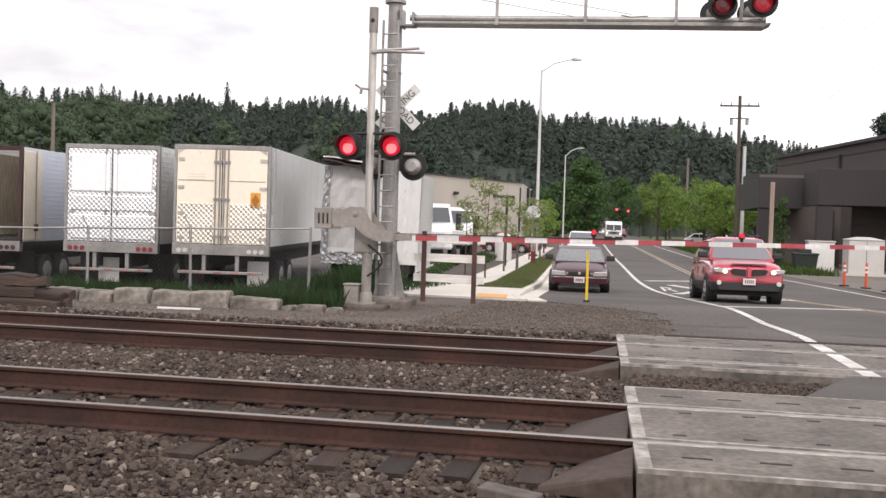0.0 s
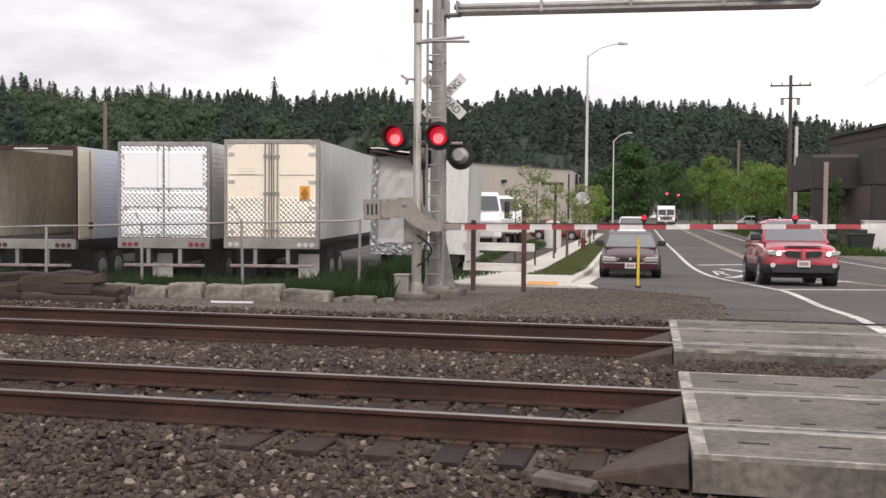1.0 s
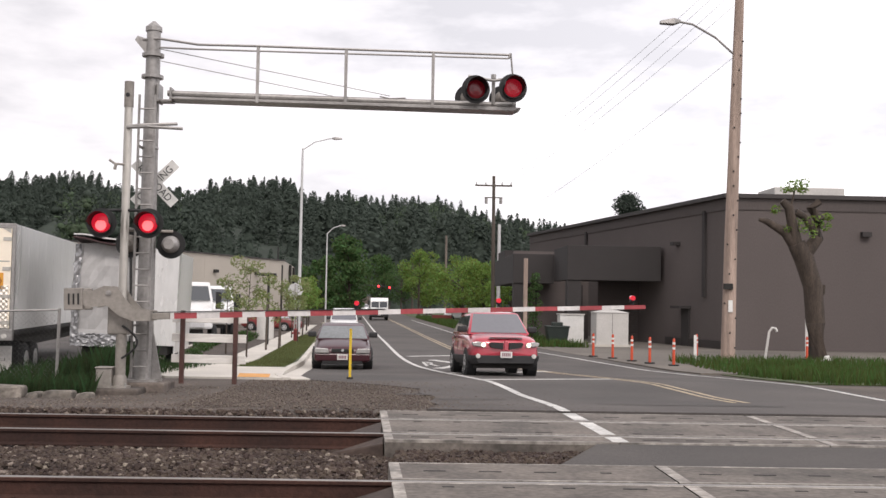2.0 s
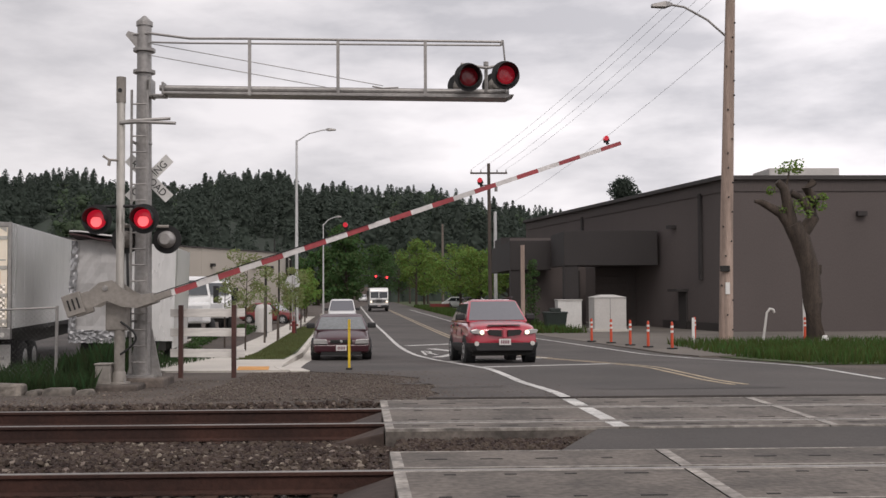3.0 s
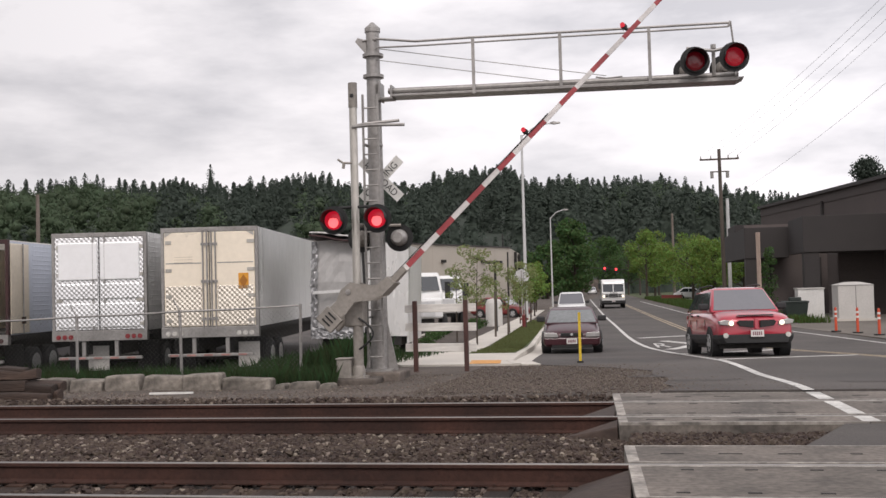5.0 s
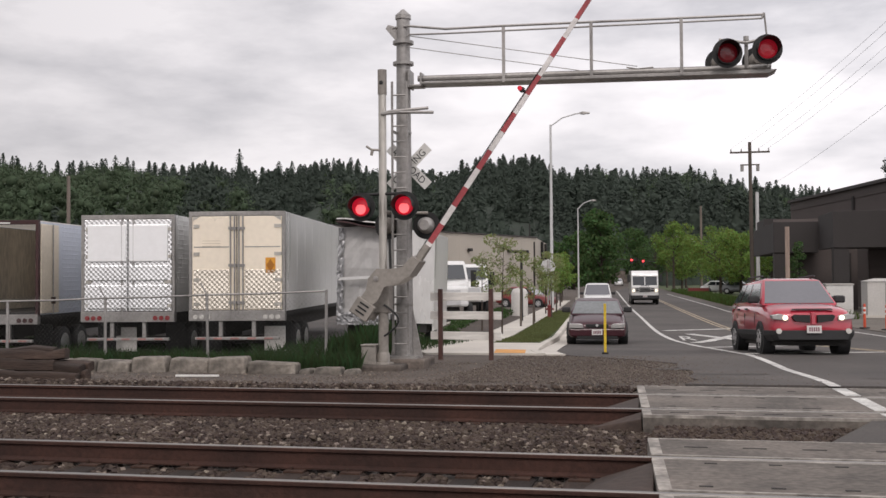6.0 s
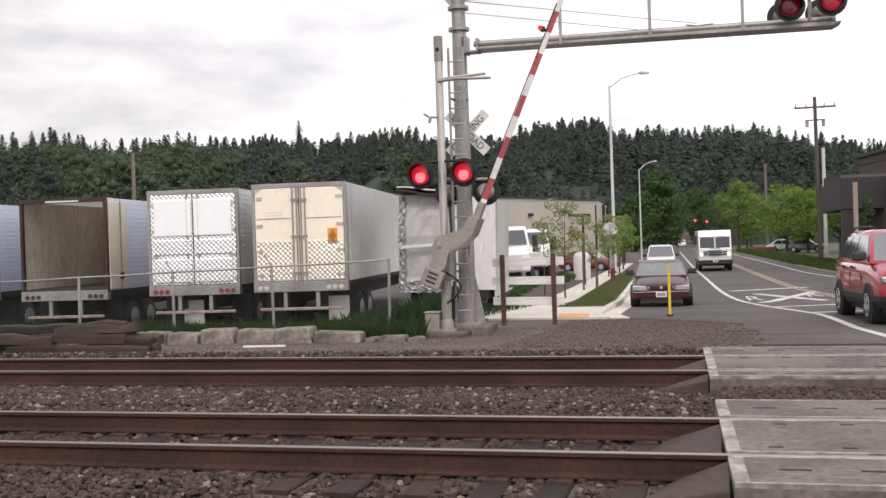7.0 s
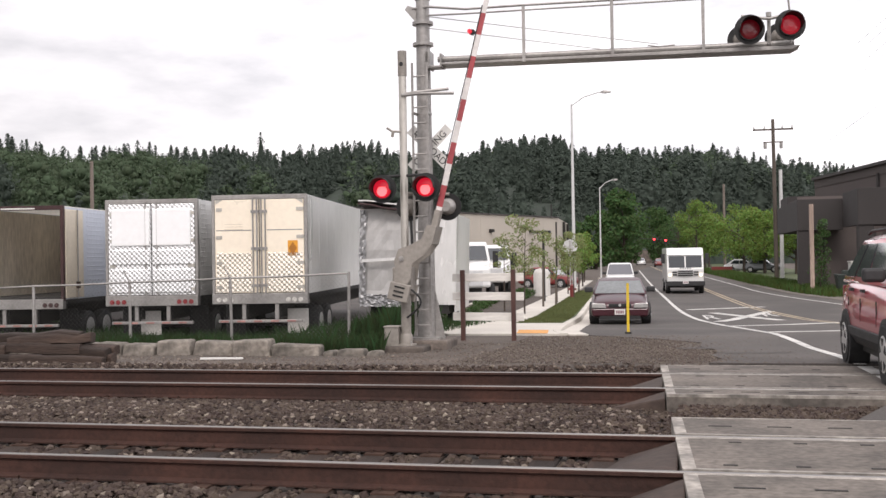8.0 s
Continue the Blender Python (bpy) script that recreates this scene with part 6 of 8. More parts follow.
# ---- fences, posts, poles ----
def chain_fence():
    t = thing("chain_link_fence", "galvanised chain link fence along the trailer yard", "fence")
    y = 21.3
    posts = (-26.0, -23.6, -21.2, -18.8, -16.5, -14.2, -11.85, -9.5, -6.85)
    tops = [1.22 + (x + 6.85) * 0.027 for x in posts]
    for i, (x, top) in enumerate(zip(posts, tops)):
        z = float(land_z(x, y))
        lean = (0.0, 0.03, -0.02)[i % 3]
        part("post", Geo().tube([(x + lean, y, z - 0.1), (x, y, top + 0.03)], 0.032, 10), "galv", t)
        if i in (6, 7):
            part("barb_arm", Geo().tube([(x, y, top), (x - 0.12, y - 0.05, top + 0.26)], 0.015, 6), "galv", t)
    for (xa, za), (xb, zb) in zip(zip(posts, tops), list(zip(posts, tops))[1:]):
        part("top_rail", Geo().tube([(xa, y, za), ((xa + xb) / 2, y, (za + zb) / 2 - 0.015), (xb, y, zb)], 0.021, 8), "galv", t)
    g = Geo()
    step = 0.10
    x0, x1, hgt = -22.0, -6.85, 1.75
    n = int((x1 - x0 + hgt) / step)
    for k in range(n):
        for s in (1, -1):
            a = x0 - (hgt if s > 0 else 0) + k * step
            b = a + s * hgt if s > 0 else a - hgt
            xa, xb = (a, a + hgt) if s > 0 else (a + hgt, a)
            za, zb = -0.6, -0.6 + hgt
            lo, hi = max(0, (x0 - min(xa, xb)) / hgt), min(1, (x1 - min(xa, xb)) / hgt)
            if hi - lo < 0.03:
                continue
            u0, u1 = (lo, hi) if s > 0 else (1 - hi, 1 - lo)
            p = (xa + (xb - xa) * u0, y + 0.02, za + hgt * u0)
            q = (xa + (xb - xa) * u1, y + 0.02, za + hgt * u1)
            g.beam(p, q, 0.0017, 0.0017, (0, 1, 0))
    tagged(part("wire_mesh", g, "link", t, "thin galvanised wire mesh", fix=False), kind="stuff")


def board_fence():
    t = thing("board_fence", "white board barrier on brown posts before the pavement", "fence")
    for x in (-4.63, -3.55):
        part("post", Geo().box(x - 0.045, x + 0.045, 22.15, 22.25, -0.4, 1.24), "post_brown", t, "brown post", 0.008)
    for z, tilt in ((1.08, 0.0), (0.68, 0.008), (0.25, 0.012)):
        b = part("board", Geo().box(-0.78, 0.74, -0.02, 0.02, -0.085, 0.085), "board_white", t, "", 0.008)
        b.matrix_basis = pose(-4.08, 22.275, z, 0, tilt * 57, 0)


def street_lamp(x, y, h, reach, base_h, label):
    t = thing("street_lamp", label, "street lamp", "street lamps", pose(x, y, road_z(y)))
    part("pole", Geo().tube([(0, 0, 0), (0, 0, base_h), (0, 0, h)], [0.0108 * h, 0.0091 * h, 0.0056 * h], 12), "lamp_grey", t, smooth=True)
    part("foot", Geo().tube([(0, 0, 0), (0, 0, 0.3)], 0.3, 14), "concrete", t)
    part("arm", Geo().tube([(0, 0, h - 0.1), (reach * 0.35, 0, h + 0.4), (reach * 0.75, 0, h + 0.62), (reach * 0.86, 0, h + 0.64)], 0.04, 8), "lamp_grey", t)
    part("lamp_head", Geo().loft([[(reach * 0.85, -0.05, h + 0.6), (reach * 0.85, 0.05, h + 0.6), (reach * 0.85, 0.05, h + 0.7), (reach * 0.85, -0.05, h + 0.7)], [(reach * 0.95, -0.14, h + 0.56), (reach * 0.95, 0.14, h + 0.56), (reach * 0.95, 0.12, h + 0.74), (reach * 0.95, -0.12, h + 0.74)], [(reach * 1.15, -0.1, h + 0.6), (reach * 1.15, 0.1, h + 0.6), (reach * 1.15, 0.08, h + 0.68), (reach * 1.15, -0.08, h + 0.68)]]), "galv", t, "", 0.02)
    return t


def utility_poles():
    t = thing("utility_pole", "tall weathered wooden utility pole with a street luminaire", "utility pole", at=pose(13.45, 45, -0.72))
    pts = [(0, 0, 0), (0.10, 0, 5), (0.34, 0, 12.5), (0.48, 0, 17)]
    part("pole", Geo().tube(pts, [0.30, 0.27, 0.22, 0.18], 14), "pole_wood", t, smooth=True)
    r = np.random.default_rng(4)
    g = Geo()
    for z in np.arange(0.5, 14, 0.62):
        a = r.uniform(3.6, 5.6)
        x = float(np.interp(z, [0, 5, 12.5, 17], [0, 0.10, 0.34, 0.48]))
        rad = 0.29 - 0.006 * z
        g.tube([(x + math.cos(a) * rad, math.sin(a) * rad, z), (x + math.cos(a) * (rad + 0.05), math.sin(a) * (rad + 0.05), z + 0.02)], 0.035, 6)
    tagged(part("spike", g, "chassis", t), kind="stuff")
    part("notice", Geo().box(-0.08, 0.1, -0.33, -0.29, 2.0, 2.5), "sign_white", t)
    part("meter_box", Geo().box(-0.3, 0.1, -0.4, -0.28, 2.95, 3.2), "chassis", t, "", 0.02)
    part("luminaire_arm", Geo().tube([(0.3, 0, 12.9), (-0.6, 0, 13.7), (-1.6, 0, 14.25), (-2.2, 0, 14.35)], 0.05, 8), "galv", t)
    part("luminaire", Geo().loft([[(-2.1, -0.06, 14.3), (-2.1, 0.06, 14.3), (-2.1, 0.06, 14.42), (-2.1, -0.06, 14.42)], [(-2.4, -0.18, 14.2), (-2.4, 0.18, 14.2), (-2.4, 0.14, 14.48), (-2.4, -0.14, 14.48)], [(-3.0, -0.12, 14.22), (-3.0, 0.12, 14.22), (-3.0, 0.1, 14.36), (-3.0, -0.1, 14.36)]]), "galv", t, "grey cobra-head luminaire", 0.03)
    # pole with crossarm further along the road
    t = thing("utility_pole", "dark wooden utility pole with a crossarm and insulators", "utility pole", at=pose(7.3, 95, -0.86))
    part("pole", Geo().tube([(0.1, 0, 0), (0, 0, 13.6)], [0.19, 0.14], 12), "pole_dark", t, smooth=True)
    part("crossarm", Geo().box(-1.65, 1.65, -0.09, 0.03, 12.65, 12.8), "pole_dark", t)
    for x in (-1.55, -0.7, 0.75, 1.55):
        part("insulator", Geo().tube([(x, -0.03, 12.8), (x, -0.03, 13.05)], [0.07, 0.04], 8), "galv", t)
    part("lower_arm", Geo().box(-0.8, 0.8, -0.08, 0.02, 11.6, 11.7), "pole_dark", t)
    for x in (-0.65, 0.65):
        part("transformer", Geo().tube([(x, 0, 11.1), (x, 0, 11.6)], 0.14, 10), "galv", t)
    t = thing("steel_pole", "plain grey steel pole beside a utility pole", "pole", at=pose(7.85, 95, -0.86))
    part("pole_shaft", Geo().tube([(0, 0, 0), (0, 0, 9.3)], [0.17, 0.14], 12), "lamp_grey", t, smooth=True)
    for x, y, h in ((5.0, 150, 11.6), (0.5, 190, 9.5), (-2.0, 240, 10), (-49, 82, 11.0)):
        t = thing("utility_pole", "thin dark wooden utility pole in the distance", "utility pole", "distant poles", pose(x, y, -0.9))
        part("pole", Geo().tube([(0, 0, 0), (0, 0, h)], [0.19, 0.14], 10), "pole_mid" if x in (5.0, -49) else "pole_dark", t)
    t = thing("street_luminaire", "curved street luminaire arm on a wooden pole", "street lamp", at=pose(5.0, 149.9, 1.1))
    part("arm", Geo().tube([(0, 0, 3.9), (-1.4, 0, 5.3), (-2.6, 0, 5.5)], 0.07, 8), "galv", t)
    part("head", Geo().box(-3.3, -2.5, -0.15, 0.15, 5.4, 5.62), "sign_white", t, "", 0.05)


def wires():
    """Overhead lines from the crossarm pole past the tall wooden pole."""
    ends = (((5.75, 95, 12.2), (13.5, 45, 15.9)), ((6.6, 95, 12.2), (14.1, 45, 16.0)), ((8.05, 95, 12.2), (14.8, 45, 16.1)), ((8.85, 95, 12.2), (15.5, 45, 16.1)), ((7.85, 95, 8.35), (13.8, 45, 12.3)))
    for p, q in ends:
        pts = []
        for k in range(13):
            u = k / 12
            pts.append(tuple(a + (b - a) * u - (1.5 * 4 * u * (1 - u) * 0.35 if i == 2 else 0) for i, (a, b) in enumerate(zip(p, q))))
        tagged(part("overhead_wire", Geo().tube(pts, 0.008, 5), "wire"), "thin black overhead wire between poles", "wire", "overhead wires")


def bollards():
    for x, y in ((7.89, 45.8), (8.44, 44.3), (8.8, 42.2), (9.15, 40.6), (9.72, 39.2), (12.83, 47.6), (17.2, 46.0)):
        t = thing("channeliser_post", "orange plastic channeliser post with white bands", "traffic post", "orange posts", pose(x, y, road_z(y) + 0.01))
        part("base", Geo().tube([(0, 0, 0), (0, 0, 0.05)], 0.2, 12), "black", t)
        part("post", Geo().tube([(0, 0, 0.05), (0, 0, 0.95), (0, 0, 1.0)], [0.055, 0.05, 0.03], 10), "orange", t)
        for z in (0.6, 0.78):
            part("band", Geo().tube([(0, 0, z), (0, 0, z + 0.08)], 0.058, 10), "sign_white", t)
    t = thing("delineator_post", "thin yellow plastic delineator post at the asphalt edge", "traffic post", at=pose(-1.3, 24.2, road_z(24.2)))
    part("post", Geo().box(-0.028, 0.028, -0.012, 0.012, -0.05, 1.12), "yellow", t)
    part("foot", Geo().box(-0.07, 0.07, -0.06, 0.06, 0, 0.04), "chassis", t)
    t = thing("bollard", "thick yellow steel bollard in the grass", "bollard", at=pose(20.6, 44, -0.74))
    part("post", Geo().tube([(0, 0, 0), (0.08, 0, 1.35), (0.08, 0, 1.42)], [0.16, 0.16, 0.1], 14), "yellow", t, smooth=True)
    t = thing("vent_pipe", "bent white vent pipe standing in grass", "pipe", at=pose(14.0, 42.0, -0.74))
    part("pipe", Geo().tube([(0, 0, 0), (0.2, 0, 1.3), (0.32, 0, 1.45), (0.45, 0, 1.42), (0.5, 0, 1.3)], 0.05, 10), "utility_white", t, smooth=True)
    for x, y in ((18.3, 49.0), (12.2, 45.5)):
        t = thing("marker_stake", "thin white marker stake", "stake", at=pose(x, y, -0.72))
        part("stake", Geo().box(-0.06, 0.06, -0.02, 0.02, 0, 1.9 if x > 15 else 1.0), "sign_white", t)
    tagged(part("paper_litter", Geo().hexa([(17.5, 44.9, -0.7), (17.85, 44.9, -0.7), (17.8, 45.1, -0.7), (17.55, 45.1, -0.7), (17.55, 44.95, -0.5), (17.75, 44.93, -0.45), (17.8, 45.05, -0.52), (17.6, 45.08, -0.5)]), "sign_white", bevel=0.03), "crumpled white litter on grass", "litter")


# ---- buildings ----
def grey_building():
    """Brown-grey stucco hall, its long wall oblique to the road, with a dark canopy porch."""
    t = thing("grey_hall", "large brown-grey stucco hall with a dark canopy porch", "building")
    xa, ya, xb, yb, top, w = 16.9, 56.5, 10.4, 93.0, 7.3, 0.3
    run = lambda y: xa + (xb - xa) * (y - ya) / (yb - ya)

    def band(o0, o1, y0, y1, z0, z1):
        """A block on the long wall, from offset o0 to o1 beside it."""
        return Geo().hexa([(run(y0) + o0, y0, z0), (run(y0) + o1, y0, z0), (run(y1) + o1, y1, z0), (run(y1) + o0, y1, z0), (run(y0) + o0, y0, z1), (run(y0) + o1, y0, z1), (run(y1) + o1, y1, z1), (run(y1) + o0, y1, z1)])

    part("front_wall", Geo().box(xa, 75, ya, ya + w, -1.0, top), "wall_grey", t, "brown-grey stucco wall")
    part("long_wall", band(0, w, ya + w, yb, -1, top), "wall_grey", t, "brown-grey stucco wall")
    part("back_wall", Geo().box(xb, 75, yb, yb + w, -1, top), "wall_grey", t)
    part("roof", Geo().hexa([(xa - 0.3, ya - 0.25, top), (75, ya - 0.25, top), (75, yb, top), (xb - 0.3, yb, top), (xa - 0.3, ya - 0.25, top + 0.22), (75, ya - 0.25, top + 0.22), (75, yb, top + 0.22), (xb - 0.3, yb, top + 0.22)]), "roof_trim", t, "dark metal roof edge")
    part("fascia", Geo().box(xa, 75, ya - 0.06, ya - 0.003, top - 0.62, top), "fascia_brown", t, "brown metal fascia")
    part("fascia", band(-0.06, -0.003, ya, yb, top - 0.62, top), "fascia_brown", t, "brown metal fascia")
    for y, z0 in ((59.2, 2.0), (78.5, 5.2)):
        part("downpipe", band(-0.16, -0.02, y - 0.12, y + 0.12, z0, top - 0.5), "wall_dark", t)
    part("wall_lamp", band(-0.4, -0.003, 62.5, 63.0, 5.05, 5.25), "wall_dark", t)
    part("wall_lamp", Geo().box(24.0, 24.5, ya - 0.3, ya - 0.003, 5.35, 5.6), "wall_dark", t)
    part("door_hood", band(-0.7, -0.003, 61.0, 62.2, 1.35, 1.5), "wall_dark", t)
    part("door", band(-0.1, -0.003, 61.1, 62.1, -0.8, 1.35), "wall_dark", t, "dark side door")
    part("ac_unit", Geo().box(20.9, 25.0, 61, 64, top + 0.22, top + 1.15), "utility_white", t, "pale rooftop air unit", 0.05)
    part("base_course", band(-0.08, -0.003, ya, 64.4, -1.0, -0.35), "roof_trim", t)
    part("porch_canopy", Geo().box(9.5, 15.2, 64.6, 68.6, 2.95, 5.05), "wall_dark", t, "charcoal canopy fascia", 0.02)
    part("canopy_side", Geo().box(9.5, 9.8, 68.6, 70.55, 2.95, 5.05), "wall_dark", t, "charcoal canopy fascia")
    part("canopy_wing", Geo().box(6.8, 9.5, 70.6, 86.0, 2.8, 4.75), "wall_dark", t, "charcoal canopy fascia", 0.02)
    for x, y in ((9.95, 65.1), (7.25, 71.1)):
        part("porch_column", Geo().box(x - 0.42, x + 0.42, y - 0.42, y + 0.42, -1, 2.95), "wall_dark", t)
    part("porch_wall", Geo().box(12.1, 15.0, 68.6, 68.9, -1, 5.0), "fascia_brown", t)
    part("porch_back", Geo().box(7.0, 12.1, 72.4, 72.7, -1, 5.0), "wall_grey", t, "brown-grey stucco wall under the canopy")
    for x in (8.5, 11.6):
        part("porch_frame", Geo().box(x - 0.09, x + 0.09, 72.25, 72.395, -0.9, 2.78), "wall_dark", t)
    for k in range(7):
        part("door_slat", Geo().box(12.15, 14.6, 68.56, 68.595, -0.8 + 0.53 * k, -0.32 + 0.53 * k), "fascia_brown", t, "dark brown roller door slat", 0.01)
    part("roof_box", Geo().box(7.4, 9.3, 84, 90, 4.75, 5.6), "wall_dark", t)
    # boxes and bins by the porch
    b = thing("utility_cabinet", "large off-white utility cabinet with a shallow peaked lid", "cabinet", at=pose(11.0, 58, road_z(58) + 0.01))
    part("cabinet_body", Geo().box(-0.85, 0.9, 0, 1.8, 0, 1.85), "utility_white", b, "", 0.02)
    part("lid", Geo().loft([[(-0.9, -0.05, 1.85), (0.95, -0.05, 1.85), (0.95, 1.85, 1.85), (-0.9, 1.85, 1.85)], [(-0.3, 0.5, 2.0), (0.3, 0.5, 2.0), (0.3, 1.3, 2.0), (-0.3, 1.3, 2.0)]]), "utility_white", b)
    part("plinth", Geo().box(-1.0, 1.05, -0.1, 1.9, 0.0, 0.12), "concrete", b)
    part("door_gap", Geo().box(0.01, 0.03, -0.008, 0.0, 0.15, 1.8), "chassis", b)
    b = thing("utility_cabinet", "smaller white utility cabinet beside the driveway", "cabinet", at=pose(9.55, 62.5, road_z(62) + 0.01))
    part("cabinet_body", Geo().box(-0.75, 0.65, 0, 1.2, 0, 1.65), "sign_white", b, "", 0.02)
    part("lid", Geo().box(-0.8, 0.7, -0.05, 1.25, 1.65, 1.72), "utility_white", b, "", 0.01)
    b = thing("rubbish_bin", "dark plastic rubbish bin on dry grass", "bin", at=pose(8.35, 60.5, road_z(60) + 0.01))
    part("bin_body", Geo().loft([[(sx * w, sy * w, z) for sx, sy in ((-1, -1), (1, -1), (1, 1), (-1, 1))] for z, w in ((0, 0.5), (0.95, 0.62))]), "bin", b, "", 0.03)
    part("bin_lid", Geo().box(-0.66, 0.66, -0.66, 0.66, 0.95, 1.05).box(-0.3, 0.3, -0.3, 0.3, 1.05, 1.25), "bin", b, "", 0.03)
    s = thing("fence_screen", "narrow weathered grey timber post by the porch", "post", at=pose(6.7, 62, road_z(62)))
    part("post", Geo().box(-0.11, 0.11, -0.1, 0.1, 0, 4.9), "pole_wood", s, "", 0.02)


def cream_warehouse():
    """Its long wall runs obliquely away from the truck yard; the corner stands at the origin."""
    t = thing("cream_warehouse", "long low cream concrete warehouse behind the truck yard", "building", at=pose(-11.6, 99.5, 0, 0, 0, 70))
    part("front_wall", Geo().box(-38, 0, 0, 0.35, -1, 4.95), "wall_cream", t, "cream concrete wall")
    part("end_wall", Geo().hexa([(0.0, 0.0, -1), (19.8, 8.6, -1), (19.7, 8.95, -1), (-0.1, 0.35, -1), (0.0, 0.0, 4.95), (19.8, 8.6, 4.95), (19.7, 8.95, 4.95), (-0.1, 0.35, 4.95)]), "wall_cream", t)
    part("roof", Geo().prism([(-38, 0.35), (-0.1, 0.35), (19.7, 8.95), (19.7, 30), (-38, 30)], "z", 4.7, 4.8), "roof_trim", t)
    part("parapet_cap", Geo().box(-38, 0.1, -0.1, 0.4, 4.95, 5.05), "roof_trim", t)
    for x in (-25, -19.5, -14, -8.5, -3):
        part("joint", Geo().box(x - 0.03, x + 0.03, -0.012, 0.0, -0.9, 4.95), "wall_cream", t)
    for x in (-21, -12.5, -5.5):
        part("wall_lamp", Geo().box(x - 0.2, x + 0.2, -0.3, 0.0, 3.5, 3.75), "chassis", t)
    for x, w, z0, z1 in ((-18.1, 0.9, 1.9, 2.7), (-9.2, 0.7, -0.8, 1.5)):
        wi = part("window", Geo().box(x - w, x + w, -0.02, 0.03, z0, z1), "window", t, "dark opening in the wall")
        part("window_frame", Geo().box(x - w - 0.08, x + w + 0.08, -0.06, -0.02, z1, z1 + 0.1), "chassis", wi)
    for u in (0.35, 0.7):
        part("end_downpipe", Geo().box(19.8 * u, 19.8 * u + 0.2, 8.6 * u - 0.25, 8.6 * u - 0.02, -0.9, 4.8), "chassis", t)


# ---- plants ----
def leaf_cloud(centers, radii, n, size, r, flat=0.75):
    """Leaf quads spread over a set of clump centres."""
    idx = r.integers(0, len(centers), n)
    d = r.normal(size=(n, 3))
    d /= np.linalg.norm(d, axis=1)[:, None]
    p = centers[idx] + d * (radii[idx] * r.uniform(0.35, 1.0, n) ** 0.6)[:, None] * np.array([1, 1, flat])
    a = r.normal(size=(n, 3))
    a /= np.linalg.norm(a, axis=1)[:, None]
    b = np.cross(a, r.normal(size=(n, 3)))
    b /= np.linalg.norm(b, axis=1)[:, None]
    s = r.uniform(0.5, 1.2, n)[:, None] * size
    v = np.stack([p - a * s, p + b * s * 0.55, p + a * s, p - b * s * 0.55], 1)
    f = np.arange(4 * n).reshape(-1, 4)
    return v.reshape(-1, 3), f


def tree(x, y, z, h, crown_r, label, seed, leaves=2200, size=0.16, mat="leaf", trunk=0.14, bare=0.3, name="tree", clumps=22, spread=1.0, bark="bark", group="street trees"):
    r = np.random.default_rng(seed)
    t = thing(name, label, "tree", group, pose(x, y, z))
    g = Geo()
    lean = r.uniform(-0.03, 0.03, 2) * h
    pts = [(lean[0] * k * k, lean[1] * k * k, h * 0.9 * k) for k in (0, 0.25, 0.5, 0.75, 1.0)]
    g.tube(pts, [trunk, trunk * 0.8, trunk * 0.55, trunk * 0.35, trunk * 0.1], 8)
    cs, rs = [], []
    for k in range(clumps):
        u = bare + (1 - bare) * (k + r.uniform(0, 1)) / clumps
        a = r.uniform(0, 6.28)
        prof = math.sin(math.pi * min(0.97, 0.12 + 0.80 * (u - bare) / (1 - bare))) ** 0.7
        rad = crown_r * prof * r.uniform(0.35, 1.0) * spread
        c = (lean[0] * u * u + math.cos(a) * rad, lean[1] * u * u + math.sin(a) * rad, h * (u * 0.97))
        zs = max(h * bare * 0.8, c[2] - rad * 0.7)
        g.tube([(lean[0] * u * u, lean[1] * u * u, zs), (c[0] * 0.6, c[1] * 0.6, (zs + c[2]) / 2), c], [trunk * 0.3, trunk * 0.2, trunk * 0.06], 5, False)
        cs.append(c)
        rs.append(crown_r * r.uniform(0.22, 0.48))
    part("trunk", g, bark, t, smooth=True, fix=False)
    v, f = leaf_cloud(np.array(cs), np.array(rs), leaves, size, r)
    me = bpy.data.meshes.new("crown")
    me.from_pydata(v.tolist(), [], f.tolist())
    part("crown", me, mat, t)
    return t


